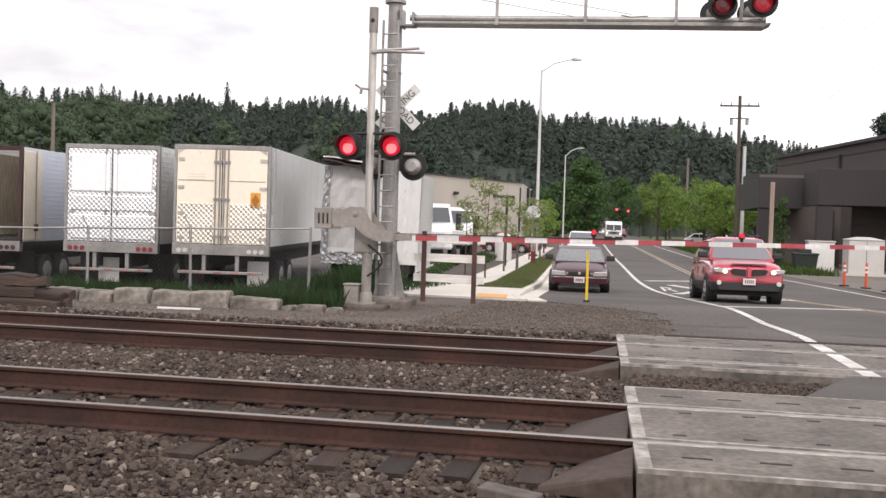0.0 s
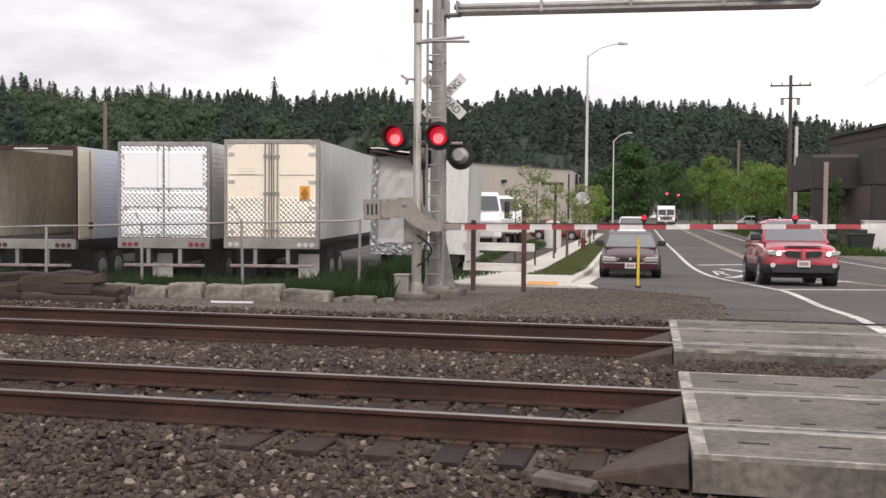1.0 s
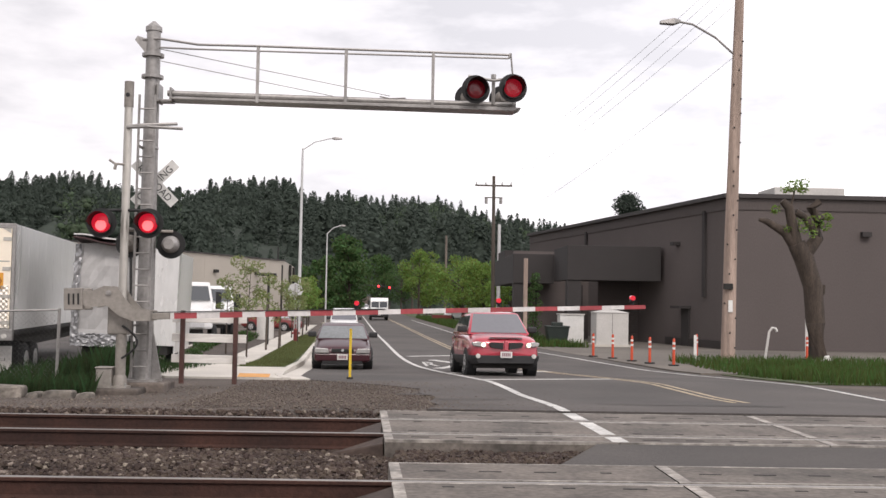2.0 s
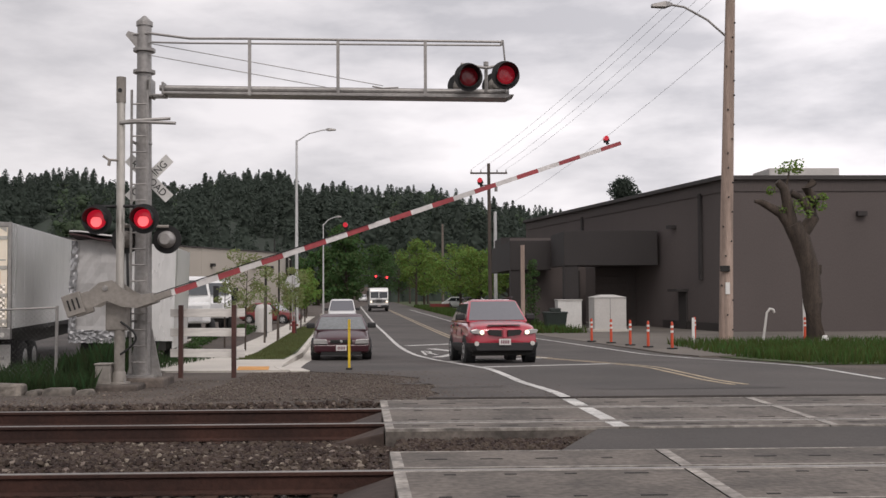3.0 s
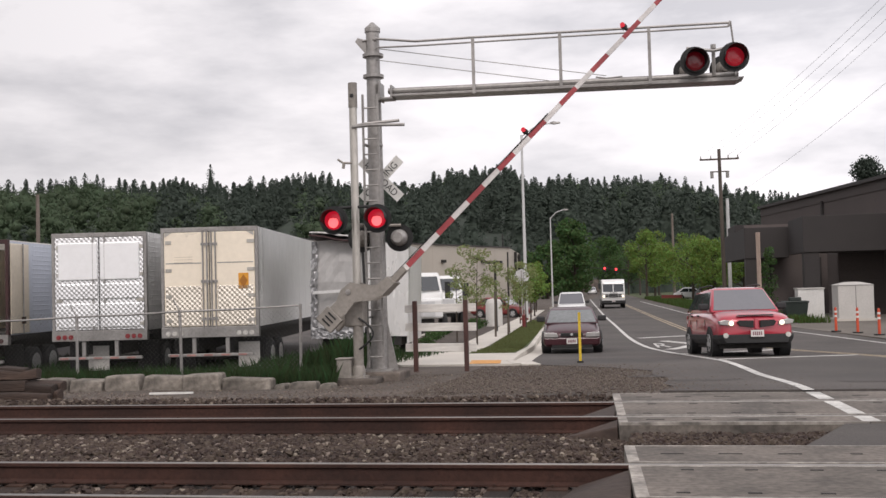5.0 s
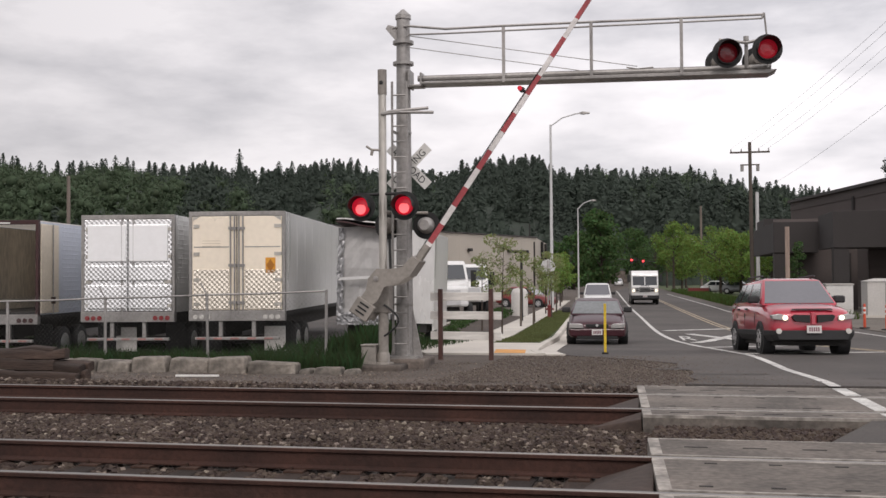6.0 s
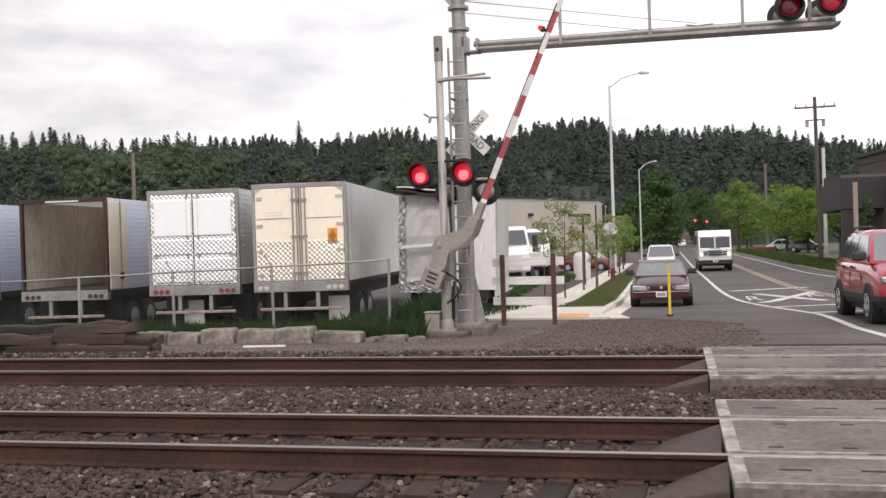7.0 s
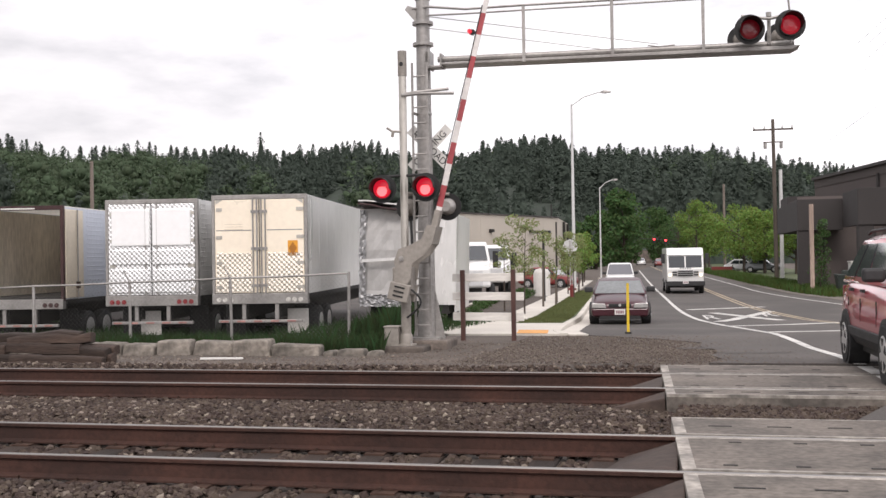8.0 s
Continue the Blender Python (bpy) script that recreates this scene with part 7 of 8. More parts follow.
def conifer_arrays(x, y, z, h, w, r, sprays=140):
    """Arrays of conifers: a slim dark core and many drooping ragged sprays."""
    n, sides = len(x), 6
    ang = np.linspace(0, 2 * math.pi, sides, endpoint=False)[None] + r.uniform(0, 6.28, (n, 1))
    ring = np.stack([x[:, None] + np.cos(ang) * w[:, None] * 0.6, y[:, None] + np.sin(ang) * w[:, None] * 0.6, (z + 0 * h)[:, None] + 0 * ang], -1)
    apex = np.stack([x, y, z + h * 0.93], -1)[:, None]
    core = np.concatenate([ring, apex, apex], 1).reshape(-1, 3)
    j = np.arange(sides)
    cf = np.stack([j, (j + 1) % sides, np.full(sides, sides)], 1)
    cf = (cf[None] + ((sides + 2) * np.arange(n))[:, None, None]).reshape(-1, 3)
    cn = np.concatenate([np.stack([np.cos(ang), np.sin(ang), 0 * ang + 0.5], -1), np.tile(np.array([0, 0, 1.0]), (n, 2, 1))], 1).reshape(-1, 3)
    u = r.uniform(0.0, 1.0, (n, sprays)) ** 0.8
    a = r.uniform(0, 6.28, (n, sprays))
    lump = 0.85 + 0.22 * np.sin(u * 23 + r.uniform(0, 6.28, (n, 1))) * r.uniform(0.3, 1, (n, 1))
    rad = w[:, None] * (1.02 - u) ** 0.62 * lump * r.uniform(0.55, 1.1, (n, sprays))
    zz = z[:, None] + h[:, None] * (0.04 + 0.95 * u)
    out = np.stack([np.cos(a), np.sin(a), 0 * a], -1)
    side = np.stack([-np.sin(a), np.cos(a), 0 * a], -1)
    s = (w[:, None] * (0.15 - 0.06 * u) * r.uniform(0.6, 1.4, (n, sprays)))[..., None]
    tip = np.stack([x[:, None] + np.cos(a) * rad, y[:, None] + np.sin(a) * rad, zz], -1)
    down = np.array([0, 0, 1.0]) * (r.uniform(0.25, 0.9, (n, sprays))[..., None])
    q = np.stack([tip - down * s * 0.9, tip - out * s * 0.4 + side * s * 0.8 - down * s * 0.1, tip - out * s * 0.7 - side * s * 0.8 + down * s * 0.5], 2)
    v = np.concatenate([core, q.reshape(-1, 3)])
    f = np.concatenate([cf, np.arange(3 * n * sprays).reshape(-1, 3) + len(core)])
    sn = 0.8 * out + np.array([0, -0.15, 0.9]) + 0.25 * r.normal(size=(n, sprays, 3))
    o = np.concatenate([cn, np.repeat(sn.reshape(-1, 3), 3, 0)])
    return v, f, o / np.linalg.norm(o, axis=1)[:, None]


def blobs(centers, radii, r):
    """Small uneven twenty-sided masses of foliage, one at each centre."""
    p = (1 + 5 ** 0.5) / 2
    s = np.array([(-1, p, 0), (1, p, 0), (-1, -p, 0), (1, -p, 0), (0, -1, p), (0, 1, p), (0, -1, -p), (0, 1, -p), (p, 0, -1), (p, 0, 1), (-p, 0, -1), (-p, 0, 1)]) / 1.9
    t = np.array([(0, 11, 5), (0, 5, 1), (0, 1, 7), (0, 7, 10), (0, 10, 11), (1, 5, 9), (5, 11, 4), (11, 10, 2), (10, 7, 6), (7, 1, 8), (3, 9, 4), (3, 4, 2), (3, 2, 6), (3, 6, 8), (3, 8, 9), (4, 9, 5), (2, 4, 11), (6, 2, 10), (8, 6, 7), (9, 8, 1)])
    n = len(centers)
    v = centers[:, None] + s[None] * r.uniform(0.75, 1.2, (n, 12, 1)) * radii[:, None, None]
    return v.reshape(-1, 3), (t[None] + 12 * np.arange(n)[:, None, None]).reshape(-1, 3)


RIDGE_AZ = (-60, -46, -37.6, -34.8, -31.2, -28.5, -27, -24.5, -21.4, -19, -16.5, -15.3, -12, -11.3, -10.6, -8.4, -6.4, -5.7, -3.2, -1.6, 0, 1.5, 2.8, 3.7, 5, 6.4, 8, 9.7, 13, 20, 45, 60)
RIDGE_EL = (5.6, 5.8, 6.0, 6.1, 5.65, 6.05, 5.85, 5.9, 5.6, 5.95, 6.15, 5.8, 5.7, 5.4, 5.95, 6.3, 6.2, 5.65, 5.7, 5.4, 5.5, 5.55, 5.15, 4.8, 4.8, 4.4, 4.15, 3.85, 3.4, 3.1, 3.0, 3.2)


def ridge(az):
    """Elevation of the treetops along the skyline."""
    return np.interp(az, RIDGE_AZ, RIDGE_EL) + 0.09


def crowns(x, y, z, h, r, n_leaf, size, slim):
    """Rounded crowns: leaf triangles over uneven clumps, shaded as whole trees."""
    k = 14
    base = np.repeat(np.stack([x, y, z], 1), k, 0)
    hh = np.repeat(h, k)
    u = r.uniform(0.25, 0.95, len(base))
    off = r.normal(0, 1, (len(base), 2)) * (hh * (1.06 - u) ** 0.6 * slim)[:, None]
    cs = base + np.stack([off[:, 0], off[:, 1], hh * u * 0.9], 1)
    rad = hh * r.uniform(0.07, 0.16, len(cs))
    i = r.integers(0, len(cs), n_leaf)
    d = r.normal(size=(n_leaf, 3))
    d /= np.linalg.norm(d, axis=1)[:, None]
    p = cs[i] + d * (rad[i] * r.uniform(0.3, 1.05, n_leaf) ** 0.6)[:, None]
    e = r.normal(size=(2, n_leaf, 3)) * size * r.uniform(0.5, 1.2, n_leaf)[:, None]
    v = np.stack([p - e[0] * 0.6, p + e[0] * 0.6, p + e[1]], 1).reshape(-1, 3)
    o = (p - base[i] - np.array([0, 0, 0.55]) * hh[i][:, None]) / (hh[i][:, None] * 0.4) + 0.35 * d + np.array([0, -0.2, 0.75])
    o /= np.linalg.norm(o, axis=1)[:, None]
    return v, np.arange(3 * n_leaf).reshape(-1, 3), np.repeat(o, 3, 0), cs, rad


def hillside():
    """Wooded ridge across the valley."""
    az = np.radians(np.linspace(-75, 75, 361))
    dist = np.array([260, 320, 400, 500, 620, 700, 900])
    rise = np.array([0.0, 0.12, 0.35, 0.65, 0.93, 1.0, 0.6])
    crest = lambda a: np.tan(np.radians(ridge(np.degrees(a)))) * 700 - 21
    aa, dd = np.meshgrid(az, dist)
    zz = -0.9 + crest(aa) * rise[:, None] + (6 + 2 * np.sin(aa * 40 + dd / 50) + 1.5 * np.sin(aa * 97 + dd / 21)) * np.minimum(1, rise * 4)[:, None]
    v = np.stack([np.sin(aa) * dd, np.cos(aa) * dd, zz], -1).reshape(-1, 3)
    n = len(az)
    i, j = np.meshgrid(np.arange(len(dist) - 1), np.arange(n - 1), indexing="ij")
    a = (i * n + j).ravel()
    tagged(many("hillside", v, np.stack([a, a + 1, a + n + 1, a + n], 1), "hill", "dark forested hillside across the valley", "structure", True), category="hill")
    r = np.random.default_rng(31)
    # slopes, then the row of trees along the crest
    m, mc = 1900, 190
    deg = np.concatenate([r.uniform(-42, 20, m - 500), r.uniform(-58, 45, 500), r.uniform(-44, 24, mc)])
    azr = np.radians(deg)
    d = np.concatenate([315 + 365 * r.uniform(0, 1, m) ** 0.85, r.uniform(680, 712, mc)])
    m += mc
    z = -0.9 + crest(azr) * np.interp(d, dist, rise) - 8.0
    patch = np.sin(azr * 23 + 1.3) + np.sin(azr * 9 + d / 70) + 0.6 * np.sin(d / 31)
    west = np.clip((-20 - deg) / 8, 0, 1)
    lot = patch + r.normal(0, 0.8, m) - 0.5 + west * (2.4 - 0.9 * (d > 660)) - 0.9 * (d > 640)
    kind = np.where(lot > 1.0, 2, np.where(lot > -0.1, 1, 0))
    h = 20 + 20 * r.uniform(0, 1, m) ** 1.3
    # nothing overtops the skyline by more than a treetop
    cap = np.tan(np.radians(ridge(deg) - np.abs(r.normal(0, 0.2, m)) + np.where(kind == 0, 0.16, 0.03))) * d + 1.5 - z
    h = np.where(d > 675, np.clip(cap, 12, 42), np.minimum(h, np.maximum(8, cap - 2)))
    x, y = np.sin(azr) * d, np.cos(azr) * d
    tall = np.radians(np.array([-34.8, -28.6, -22.35, -20.3, -16.5, -9.6, -3.3, 1.4]))
    top = np.array([6.45, 6.25, 6.72, 6.1, 6.32, 6.35, 5.85, 5.68])
    x, y, z, h, kind = (np.concatenate(q) for q in ((x, np.sin(tall) * 690), (y, np.cos(tall) * 690), (z, np.tan(np.radians(top)) * 690 + 1.5 - 30), (h, np.full(8, 30.0)), (kind, np.zeros(8, int))))
    c = kind == 0
    v, f, o = conifer_arrays(x[c], y[c], z[c], h[c], h[c] * r.uniform(0.20, 0.30, c.sum()), r, 480)
    many("conifer_forest", v, f, "conifer", "dense dark conifer forest on the hillside", normals=o)
    for k, name, mat, label, n_leaf, slim in ((1, "mixed_forest", "conifer", "dark rounded trees among the conifers", 330000, 0.10), (2, "hardwood_forest", "hardwood", "lighter green leafy trees among the conifers", 330000, 0.14)):
        c = kind == k
        v, f, o, cs, rad = crowns(x[c], y[c], z[c], np.minimum(h[c], 36), r, n_leaf, 0.55, slim)
        many(name, v, f, mat, label, normals=o)
        many(name, *blobs(cs, rad * 0.36, r), mat, label + " in solid masses", smooth=True)
    # lower belt of trees at the valley floor
    m = 420
    azr = np.radians(r.uniform(-50, 30, m))
    d = r.uniform(215, 300, m)
    gap = np.abs(np.degrees(azr) + 2.4) > 1.6
    x, y = (np.sin(azr) * d)[gap], (np.cos(azr) * d)[gap]
    h = r.uniform(9, 17, len(x))
    v, f, o = conifer_arrays(x, y, np.full(len(x), -1.0), h, h * 0.3, r, 230)
    many("conifer_belt", v, f, "conifer", "dark conifers at the foot of the hill", normals=o)


def fir(x, y, z, h, w, seed, label):
    t = thing("fir_tree", label, "tree", "single firs", pose(x, y, z))
    r = np.random.default_rng(seed)
    part("trunk", Geo().tube([(0, 0, 0), (0, 0, h * 0.96)], [h * 0.02, 0.03], 8), "bark", t)
    cs, rs = [], []
    for k in range(300):
        u = r.uniform(0.25, 1.0)
        rad = w * (1.04 - u) ** 0.62 * r.uniform(0.15, 1.0)
        a = r.uniform(0, 6.28)
        cs.append((math.cos(a) * rad, math.sin(a) * rad, h * u - rad * 0.25))
        rs.append(w * 0.17 * r.uniform(0.5, 1.1))
    v, f = leaf_cloud(np.array(cs), np.array(rs), 14000, h * 0.012, r, 0.6)
    me = bpy.data.meshes.new("crown")
    me.from_pydata(v.tolist(), [], f.tolist())
    part("crown", me, "conifer", t)


def pollard():
    """Lopped tree with knuckled limbs and a few fresh shoots."""
    t = thing("pollarded_tree", "lopped dark tree trunk with knotted limbs and fresh shoots", "tree", at=pose(17.95, 47, -0.75))
    g = Geo()
    g.tube([(0.05, 0, 0), (0, 0, 1.6), (-0.12, 0, 3.2), (-0.5, 0, 4.4), (-0.85, 0, 5.1)], [0.52, 0.42, 0.42, 0.44, 0.40], 12)
    g.tube([(-0.55, 0, 4.5), (-1.3, 0.1, 5.6), (-2.2, 0.1, 6.1), (-2.5, 0.1, 6.15)], [0.34, 0.24, 0.15, 0.08], 8)
    g.tube([(-0.85, 0, 5.0), (-1.05, 0, 6.0), (-1.2, 0, 6.7), (-1.5, 0, 7.0)], [0.30, 0.24, 0.22, 0.16], 8)
    g.tube([(-0.5, 0, 4.6), (0.1, 0, 5.4), (0.15, 0, 6.2), (-0.2, 0, 6.7), (0.15, 0, 7.0)], [0.34, 0.27, 0.25, 0.22, 0.18], 8)
    g.tube([(0.0, 0, 5.6), (-0.5, 0, 6.3), (-0.9, 0, 6.5)], [0.2, 0.16, 0.18], 8)
    g.tube([(-1.15, 0, 6.6), (-1.0, 0, 7.2), (-0.95, 0, 7.5)], [0.06, 0.04, 0.03], 6)
    g.tube([(0.05, 0.2, 2.6), (0.25, -0.1, 3.0), (0.28, -0.1, 3.3)], [0.2, 0.16, 0.12], 8)
    part("trunk", g, "bark", t, smooth=True, fix=False)
    r = np.random.default_rng(8)
    cs = np.array([(-0.95, 0, 7.65), (-0.6, 0, 7.75), (-1.3, 0, 7.55), (-0.7, -0.3, 7.5), (-0.8, 0, 5.9), (-0.2, -0.2, 6.1), (0.45, 0, 5.9), (-1.3, 0, 5.7), (-0.4, -0.3, 5.6), (0.5, -0.1, 6.3), (-1.8, 0, 6.6)])
    v, f = leaf_cloud(cs, np.array([0.4, 0.42, 0.3, 0.3, 0.45, 0.4, 0.3, 0.3, 0.4, 0.25, 0.25]), 620, 0.09, r)
    me = bpy.data.meshes.new("foliage")
    me.from_pydata(v.tolist(), [], f.tolist())
    part("foliage", me, "leaf", t, "fresh green shoots")


def blades(name, label, n, where, h, w, mat, seed):
    """Upright grass blades scattered by a function of the random source."""
    r = np.random.default_rng(seed)
    x, y, z = where(r, n)
    n = len(x)
    hh = r.uniform(*h, n)
    a = r.uniform(0, 6.28, n)
    b = r.uniform(-0.35, 0.35, (n, 2)) * hh[:, None]
    ww = w * r.uniform(0.6, 1.4, n)
    p = np.stack([x, y, z], 1)
    e = np.stack([np.cos(a) * ww, np.sin(a) * ww, 0 * a], 1)
    v = np.stack([p - e, p + e, p + e * 0.6 + np.stack([b[:, 0] * 0.4, b[:, 1] * 0.4, hh * 0.6], 1), p - e * 0.2 + np.stack([b[:, 0], b[:, 1], hh], 1)], 1).reshape(-1, 3)
    many(name, v, np.arange(4 * n).reshape(-1, 4), mat, label)


def plants():
    def yard(r, n):
        x, y = r.uniform(-24, -5.6, n), 19.25 + 15 * r.uniform(0, 1, n) ** 1.6
        return x, y, land_z(x, y)
    blades("weeds", "tall green weeds along the fence under the trailers", 52000, yard, (0.08, 0.45), 0.007, "weed", 41)
    def clump(r, n):
        x, y = -7.2 + r.normal(0, 0.7, n), 23.8 + r.normal(0, 0.9, n)
        k = x < -5.9
        return x[k], y[k], land_z(x[k], y[k])
    blades("weeds", "high weeds beside the signal mast", 12000, clump, (0.25, 0.85), 0.006, "weed", 42)
    def right(r, n):
        x, y = r.uniform(10.4, 40, n), r.uniform(26, 55, n)
        edge = 13.2 - (y - 36) * 0.16
        k = (x > np.where(y < 43.5, 9.9 + np.maximum(0, 36 - y) * 0.02 + np.maximum(0, y - 38) * 0.1, 60)) & (x > 9.9)
        return x[k], y[k], np.interp(y[k], PROFILE_Y, PROFILE_Z) - 0.03
    blades("grass", "long green verge grass beside the road", 60000, right, (0.15, 0.42), 0.02, "grass", 43)
    def strip(r, n):
        y = r.uniform(30.3, 66, n)
        x = -4.88 - 0.05 * (y - 33) + r.uniform(0.03, 1.25, n)
        return x, y, np.interp(y, PROFILE_Y, PROFILE_Z) + 0.105
    blades("grass", "short mown grass on the kerb strip", 24000, strip, (0.03, 0.09), 0.010, "grass_dull", 44)
    def verge(r, n):
        y = r.uniform(56, 150, n)
        x = np.interp(y, [p[1] for p in EDGE], [p[0] for p in EDGE]) + r.uniform(0.6, 3.2, n)
        return x, y, np.interp(y, PROFILE_Y, PROFILE_Z) - 0.02
    blades("grass", "dry rough grass along the far verge", 16000, verge, (0.15, 0.5), 0.04, "grass", 45)
    g = Geo()
    ribbon(g, [(10.0, 26.5), (9.95, 36), (10.6, 43)], [(42, 26.5), (42, 43)], -0.02, 0.15, 1.5)
    tagged(part("verge", g, "lawn"), "grassy verge beside the road", "lawn", kind="structure")
    g = Geo()
    ribbon(g, [(5.9, 58), (4.8, 80), (2.0, 130), (-7, 300)], [(8.3, 58), (9.2, 66), (9.4, 95), (14, 130), (12, 300)], -0.03, 0.15, 3)
    tagged(part("far_verge", g, "lawn"), "dry grass verge along the far road", "lawn", kind="structure")
    # young street trees
    tree(-5.68, 38.0, -0.57, 3.6, 0.9, "slender young street tree with pale new leaves", 51, 1500, 0.055, "leaf_pale", 0.035, 0.42, "sapling", 14)
    tree(-6.74, 40.0, -0.57, 3.0, 0.7, "slender young street tree with pale new leaves", 52, 800, 0.055, "leaf_pale", 0.035, 0.45, "sapling", 10)
    tree(-5.5, 53.5, -0.6, 3.3, 0.75, "slender young street tree with pale new leaves", 53, 900, 0.06, "leaf_pale", 0.035, 0.45, "sapling", 10)
    tree(-5.7, 48, -0.6, 3.0, 0.8, "slender young street tree with pale new leaves", 54, 900, 0.06, "leaf_pale", 0.035, 0.4, "sapling", 12)
    tree(-6.5, 60, -0.65, 3.4, 0.9, "slender young street tree with pale new leaves", 55, 1100, 0.075, "leaf_pale", 0.04, 0.4, "sapling", 12)
    for k, (x, y, h) in enumerate(((-8.2, 88, 4.0), (-7.2, 76, 3.2), (-10.0, 108, 4.5), (-9.3, 100, 3.6))):
        tree(x, y, -0.8, h, 1.3, "small leafy street tree further along", 56 + k, 700, 0.13, "leaf", 0.06, 0.35, "street_tree", 12)
    for x, y, h in ((-5.5, 45.9, 1.15), (-6.1, 62, 1.2), (-5.85, 44.4, 1.9)):
        p = thing("tree_stake", "dark wooden tree stake in the planting strip", "stake", "tree stakes", pose(x, y, road_z(y) + 0.1))
        part("stake", Geo().tube([(0, 0, 0), (0.02, 0, h)], 0.045, 8), "pole_dark", p)
    # shrubs in the mulch bed
    r = np.random.default_rng(60)
    for k in range(14):
        y = 34 + k * 2.3
        x = -7.3 - 0.06 * (y - 34) + r.uniform(-0.8, 0.6)
        s = thing("shrub", "low dark green shrub in bark mulch", "shrub", "bed shrubs", pose(x, y, road_z(y) + 0.08))
        v, f = leaf_cloud(np.array([(0, 0, 0.2), (0.15, 0.1, 0.25), (-0.15, 0, 0.2)]), np.array([0.3, 0.22, 0.25]), 260, 0.06, r)
        me = bpy.data.meshes.new("foliage")
        me.from_pydata(v.tolist(), [], f.tolist())
        part("foliage", me, "leaf_dark", s)
    ivy = thing("climbing_shrub", "dark green climbing shrub beside the grey post", "shrub", at=pose(7.15, 62.3, road_z(62)))
    cs = np.stack([r.normal(0.1, 0.16, 26), r.normal(0, 0.15, 26), np.linspace(0.2, 4.0, 26)], 1)
    v, f = leaf_cloud(cs, r.uniform(0.25, 0.5, 26) * np.linspace(1.3, 0.6, 26), 1700, 0.075, r)
    me = bpy.data.meshes.new("foliage")
    me.from_pydata(v.tolist(), [], f.tolist())
    part("foliage", me, "leaf_dark", ivy)
    part("stem", Geo().tube([(0, 0, 0), (0.1, 0, 2), (0.05, 0, 3.8)], [0.06, 0.05, 0.02], 6), "bark", ivy)
    # leafy trees beyond the dark hall and along the far road
    for k, (x, y, h, c, m) in enumerate(((6.4, 128, 6.8, 3.0, "leaf"), (8.4, 124, 7.0, 3.4, "leaf"), (11.2, 118, 7.0, 3.4, "leaf"), (1.3, 150, 9.4, 2.8, "leaf"), (2.6, 162, 8.2, 2.8, "leaf"), (6.4, 142, 8.4, 3.8, "leaf"), (13.5, 122, 7.4, 3.4, "leaf"), (-1.6, 205, 9.0, 4.0, "leaf_dark"), (3.6, 185, 9, 4, "leaf_dark"))):
        tree(x, y, -0.95, h, c, "leafy roadside tree in bright spring green", 70 + k, 4600, 0.17, m, 0.2, 0.28, "leafy_tree", 26)
    for k, (x, y, h, c) in enumerate(((-8.5, 152, 11.4, 3.1), (-13.5, 165, 8.6, 3.4), (-9.6, 190, 9.5, 3.8), (-5.6, 225, 12, 4.0))):
        tree(x, y, -0.95, h, c, "tall dense green tree at the end of the yard", 85 + k, 4200, 0.3, "leaf_dark", 0.25, 0.1, "tall_tree", 40)
    fir(40.9, 200, -1, 23.3, 8.8, 90, "single dark fir above the hall roof")
    pollard()


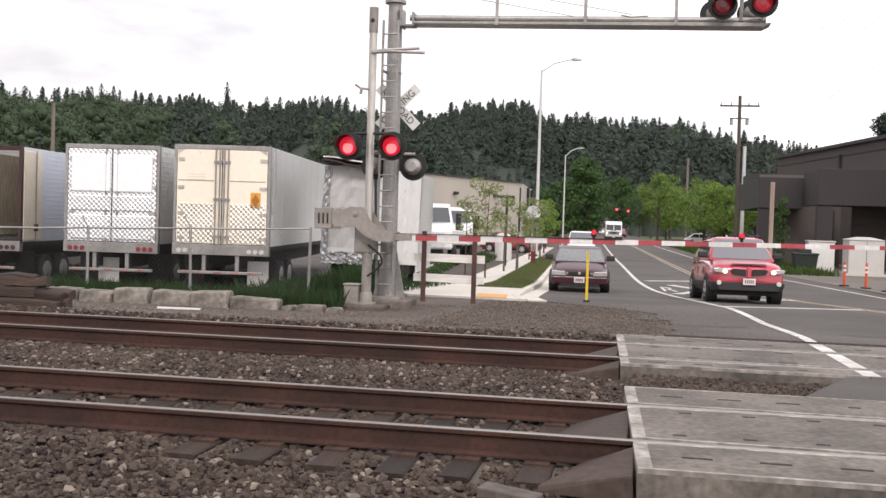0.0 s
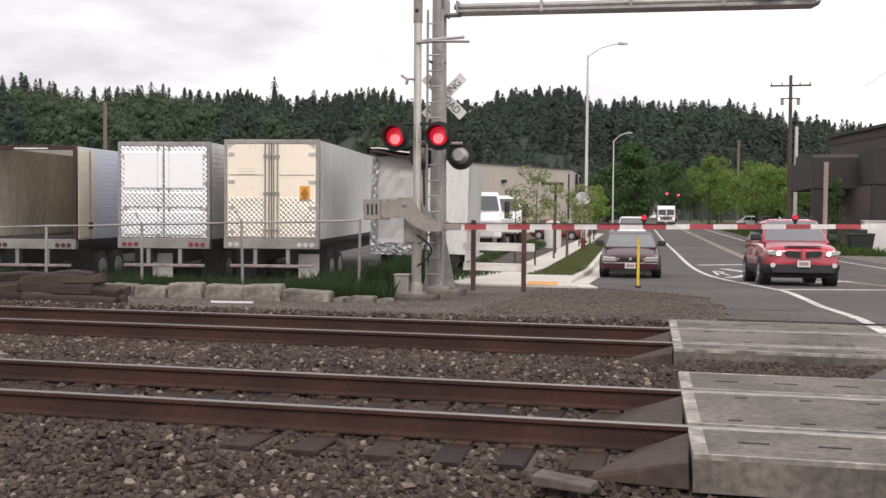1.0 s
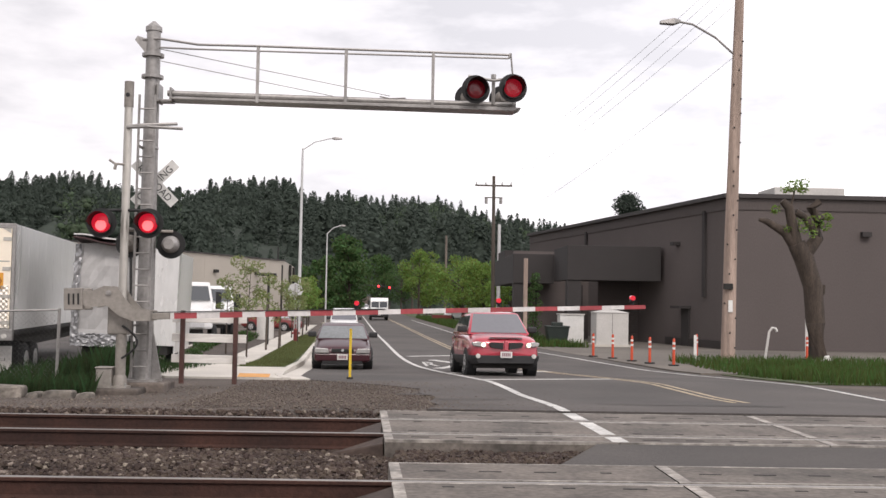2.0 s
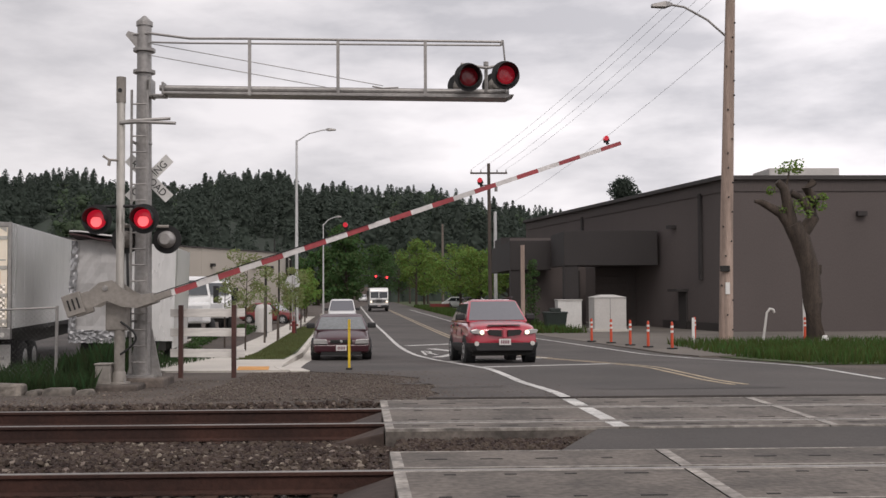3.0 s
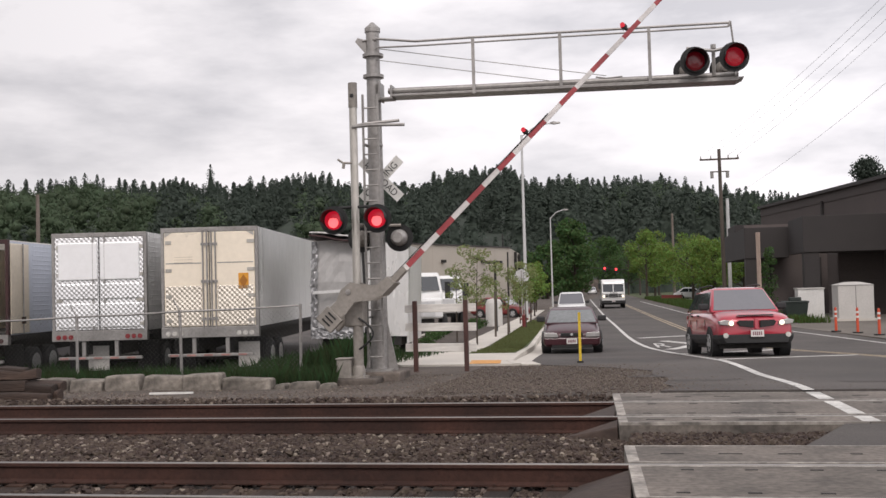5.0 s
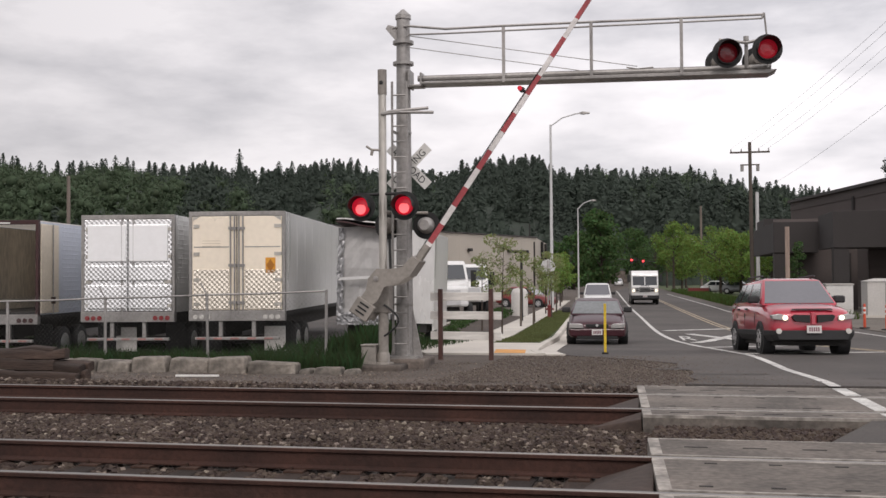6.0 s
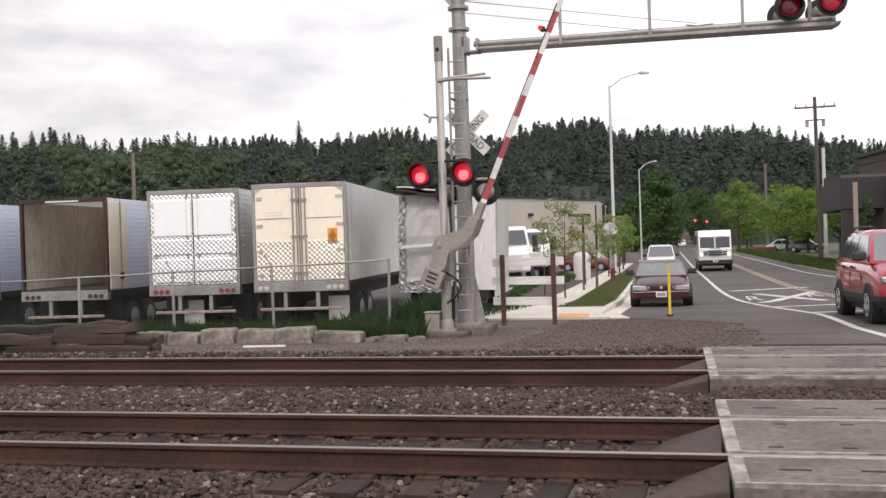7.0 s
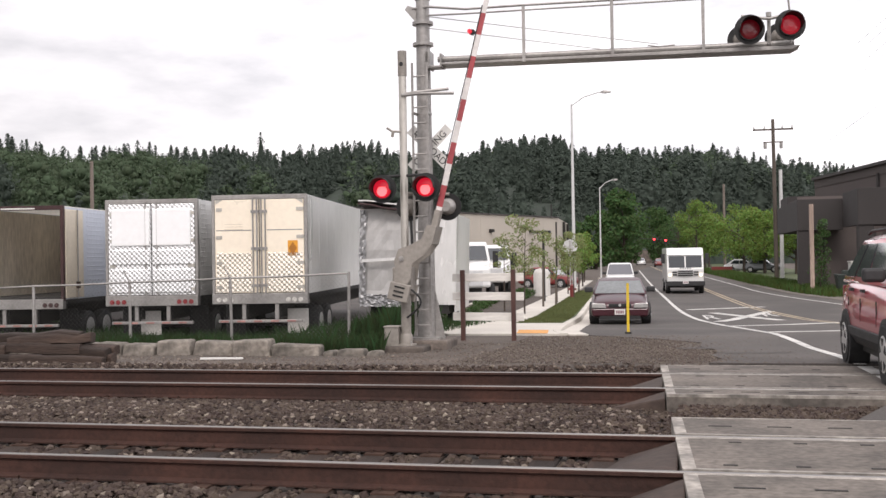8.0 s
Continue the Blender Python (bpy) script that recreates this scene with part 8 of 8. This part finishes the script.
# ---- distance: signals, signs, far traffic ----
def far_things():
    t = thing("traffic_signal", "red traffic signal hanging over the far junction", "traffic signal", at=pose(0, 180, 0))
    part("span", Geo().tube([(-8, 0, 4.05), (-2.2, 0, 3.55), (4, 0, 3.6)], 0.06, 6), "wire", t)
    for x, z in ((-5.2, 3.83), (-3.35, 3.62)):
        b = part("signal_head", Geo().box(x - 0.25, x + 0.25, -0.2, 0.2, z - 0.6, z + 0.3), "black", t)
        part("signal_lens", Geo().tube([(x, -0.28, z), (x, -0.2, z)], 0.17, 12), "lens_far", b, "glowing red signal")
    t = thing("stop_sign", "back of a round-looking bare metal sign on a post", "road sign", at=pose(-6.2, 58.5, road_z(58.5)))
    part("sign_post", Geo().box(-0.04, 0.04, -0.03, 0.03, 0, 3.1), "galv", t)
    part("sign_plate", Geo().tube([(0, 0.04, 2.75), (0, 0.06, 2.75)], 0.42, 8), "sign_back", t, "pale metal sign back")
    t = thing("street_lamp_short", "short black parking lot lamp with a flat head", "street lamp", at=pose(-6.6, 50.5, -0.7))
    part("pole", Geo().tube([(0, 0, 0), (0, 0, 3.3)], 0.06, 8), "chassis", t)
    part("lamp_head", Geo().box(-0.45, 0.35, -0.2, 0.2, 3.25, 3.38), "black", t, "", 0.02)
    for x, y, h in ((-10.9, 92, 5.2), (-13.5, 110, 7.6)):
        t = thing("yard_pole", "thin dark yard pole before the warehouse", "pole", "yard poles", pose(x, y, -0.85))
        part("pole", Geo().tube([(0, 0, 0), (0, 0, h)], 0.07, 8), "chassis", t)
    t = thing("fire_hydrant", "small red hydrant on the grass strip", "hydrant", at=pose(-5.75, 55, road_z(55) + 0.1))
    part("barrel", Geo().tube([(0, 0, 0), (0, 0, 0.5), (0, 0, 0.62), (0, 0, 0.7)], [0.12, 0.12, 0.13, 0.04], 12), "red_dull", t)
    part("outlet", Geo().tube([(-0.2, 0, 0.45), (0.2, 0, 0.45)], 0.06, 8), "red_dull", t)
    b = thing("storage_tank", "pale round-topped storage tank in the yard", "tank", at=pose(-7.7, 58, road_z(58)))
    part("tank_shell", Geo().tube([(0, 0, 0), (0, 0, 1.35), (0, 0, 1.55), (0, 0, 1.62)], [0.46, 0.46, 0.34, 0.06], 16), "utility_white", b, smooth=True)
    g = thing("far_building", "low pale wall at the end of the far road", "wall", at=pose(-14, 260, -0.9))
    part("wall_panel", Geo().box(-12, 10.5, 0, 0.4, 0, 3.2), "block", g)
    g = thing("orange_netting", "strip of dull red netting in the verge", "netting", at=pose(3.9, 128, -0.85))
    part("net", Geo().box(-1.2, 1.2, 0, 0.04, 0.2, 0.7), "red_dull", g)
    for x in (-1.2, 1.2):
        part("net_post", Geo().box(x - 0.05, x + 0.05, -0.05, 0.09, 0, 0.9), "pole_dark", g)


def parked_things():
    zz = lambda y: road_z(y) + 0.02
    trailer("white trailer with cream quilted rear doors and orange placard", pose(-11.26, 27.2, -0.80, 0, 0, 8.5), door="quilt_cream", ribs=0, flap=0.92)
    trailer("white trailer with bright polished quilted stainless rear doors", pose(-14.45, 27.2, -0.84, 0, 0, 8.5), door="quilt", flap=-0.22)
    trailer("empty open trailer with maroon frame and folded cream doors", pose(-18.6, 27.2, -0.92, 0, 0, 8.5), rear="open", side="trailer_blue", cream_side=1.4)
    trailer("white corrugated trailer parked at the end of the row", pose(-22.9, 28.0, -0.92, 0, 0, 8.5), door="quilt", side="trailer_blue")
    wrecked_trailer()
    tractor_unit(pose(-10.2, 50, zz(50), 0, 0, 20), "white truck tractor parked in the yard")
    tractor_unit(pose(-11.05, 61, zz(61), 0, 0, 15), "white truck tractor parked behind another")
    parked_car(pose(-10.2, 47.0, zz(47), 0, 0, 75), "white_paint", "white car with dark windows parked in the yard")
    parked_car(pose(-11.4, 55.5, zz(55.5), 0, 0, 75), "white_paint", "white car parked beside the mulch bed")
    parked_car(pose(-7.6, 76, zz(76), 0, 0, 70), "red_dull", "red pickup parked in the yard", "parked_pickup")
    parked_car(pose(10.6, 128, zz(128), 0, 0, 80), "grey_paint", "grey car under the roadside trees")
    parked_car(pose(8.6, 131, zz(131), 0, 0, 85), "white_paint", "white car half hidden under the roadside trees")
    parked_car(pose(-6.9, 250, zz(250), 0, 0, 0), "grey_paint", "small grey car on the far road")
    parked_car(pose(-8.8, 215, zz(215), 0, 0, 3), "white_paint", "small pale car on the far road")
    parked_car(pose(-4.6, 190, zz(190), 0, 0, 3), "red_dull", "dark red car following far behind the van")
    street_lamp(-6.75, 66, 11.6, 2.1, 2.5, "tall grey street lamp with a single arm")
    street_lamp(-7.45, 96, 8.3, 1.4, 2.0, "grey street lamp with a single arm beside the road")


# ---- build ----
ground_sheet()
road_and_paint()
pavement()
railway()
crossing_panels()
hillside()
gate_mast()
cantilever()
gate_arm = gate()
parked_things()
maroon_sedan = sedan()
maroon_sedan.matrix_basis = pose(-1.97, 32.3, road_z(33.5) - 0.01, 1.2, 0, 3.5)
queued_suv = white_suv()
queued_suv.matrix_basis = pose(-3.98, 66, road_z(66), 0, 0, 3.5)
red_car = red_suv()
white_van = step_van()
chain_fence()
board_fence()
utility_poles()
wires()
bollards()
grey_building()
cream_warehouse()
far_things()
tie_pile()
stone_kerb()
plants()
ballast()


def motions():
    """Keys of what moves: the gate arm, the red car and the van."""
    rows = []
    for t, a in ((0, 0.7), (1.0, 0.7), (1.7, 0.8), (2.05, 2.4), (2.4, 8.0), (2.8, 15.6), (3.0, 18.3), (3.5, 25.4), (4.0, 32.2), (4.5, 38.5), (4.7, 40.9), (5.25, 47.4), (5.8, 53.5), (6.5, 61.0), (7.0, 66.5), (7.5, 72.0), (8.0, 75.9)):
        s = -0.18 * a / 76 + 0.09 * max(0.0, 1 - abs(a - 17) / 20)
        n = (-math.sin(radians(a)), math.cos(radians(a)))
        rows.append((t, pose(GATE_PIVOT[0] + n[0] * s, GATE_PIVOT[1], GATE_PIVOT[2] + n[1] * s, 0, -a, 0)))
    walk(gate_arm, rows)
    rows = []
    # front bumper centre of the red car, and its heading
    for t, x, y, h in ((0, 2.55, 28.1, 5), (3.7, 2.55, 28.1, 5), (4.0, 2.55, 28.05, 5.5), (4.5, 2.6, 27.6, 6.5), (4.7, 2.66, 27.25, 7), (5.25, 2.9, 26.2, 8), (5.8, 3.08, 25.0, 8), (6.2, 3.25, 23.8, 7), (6.5, 3.36, 22.6, 6), (7.0, 3.46, 20.3, 5), (7.5, 3.3, 16.4, 3), (8.0, 3.12, 12.0, 1)):
        ya, yb = y + 0.92, y + 3.66
        za, zb = road_z(ya), road_z(yb)
        pitch = math.degrees(math.atan2(zb - za, 2.74))
        rows.append((t, Matrix.Translation((x, y, za - (zb - za) * 0.92 / 2.74)) @ pose(0, 0, 0, pitch, 0, h)))
    walk(red_car, rows)
    rows = []
    for t, x, y in ((0, -4.3, 138.5), (1.0, -3.85, 132.0), (1.7, -3.6, 127.5), (2.8, -3.2, 121), (3.5, -2.86, 115.0), (4.5, -2.42, 104.8), (5.8, -1.61, 87.6), (6.5, -1.12, 77.2), (7.0, -0.86, 71.0), (7.5, -0.44, 66.8), (8.0, -0.1, 62.9)):
        rows.append((t, pose(x, y, road_z(y), 0, 0, 3.5)))
    walk(white_van, rows)


motions()
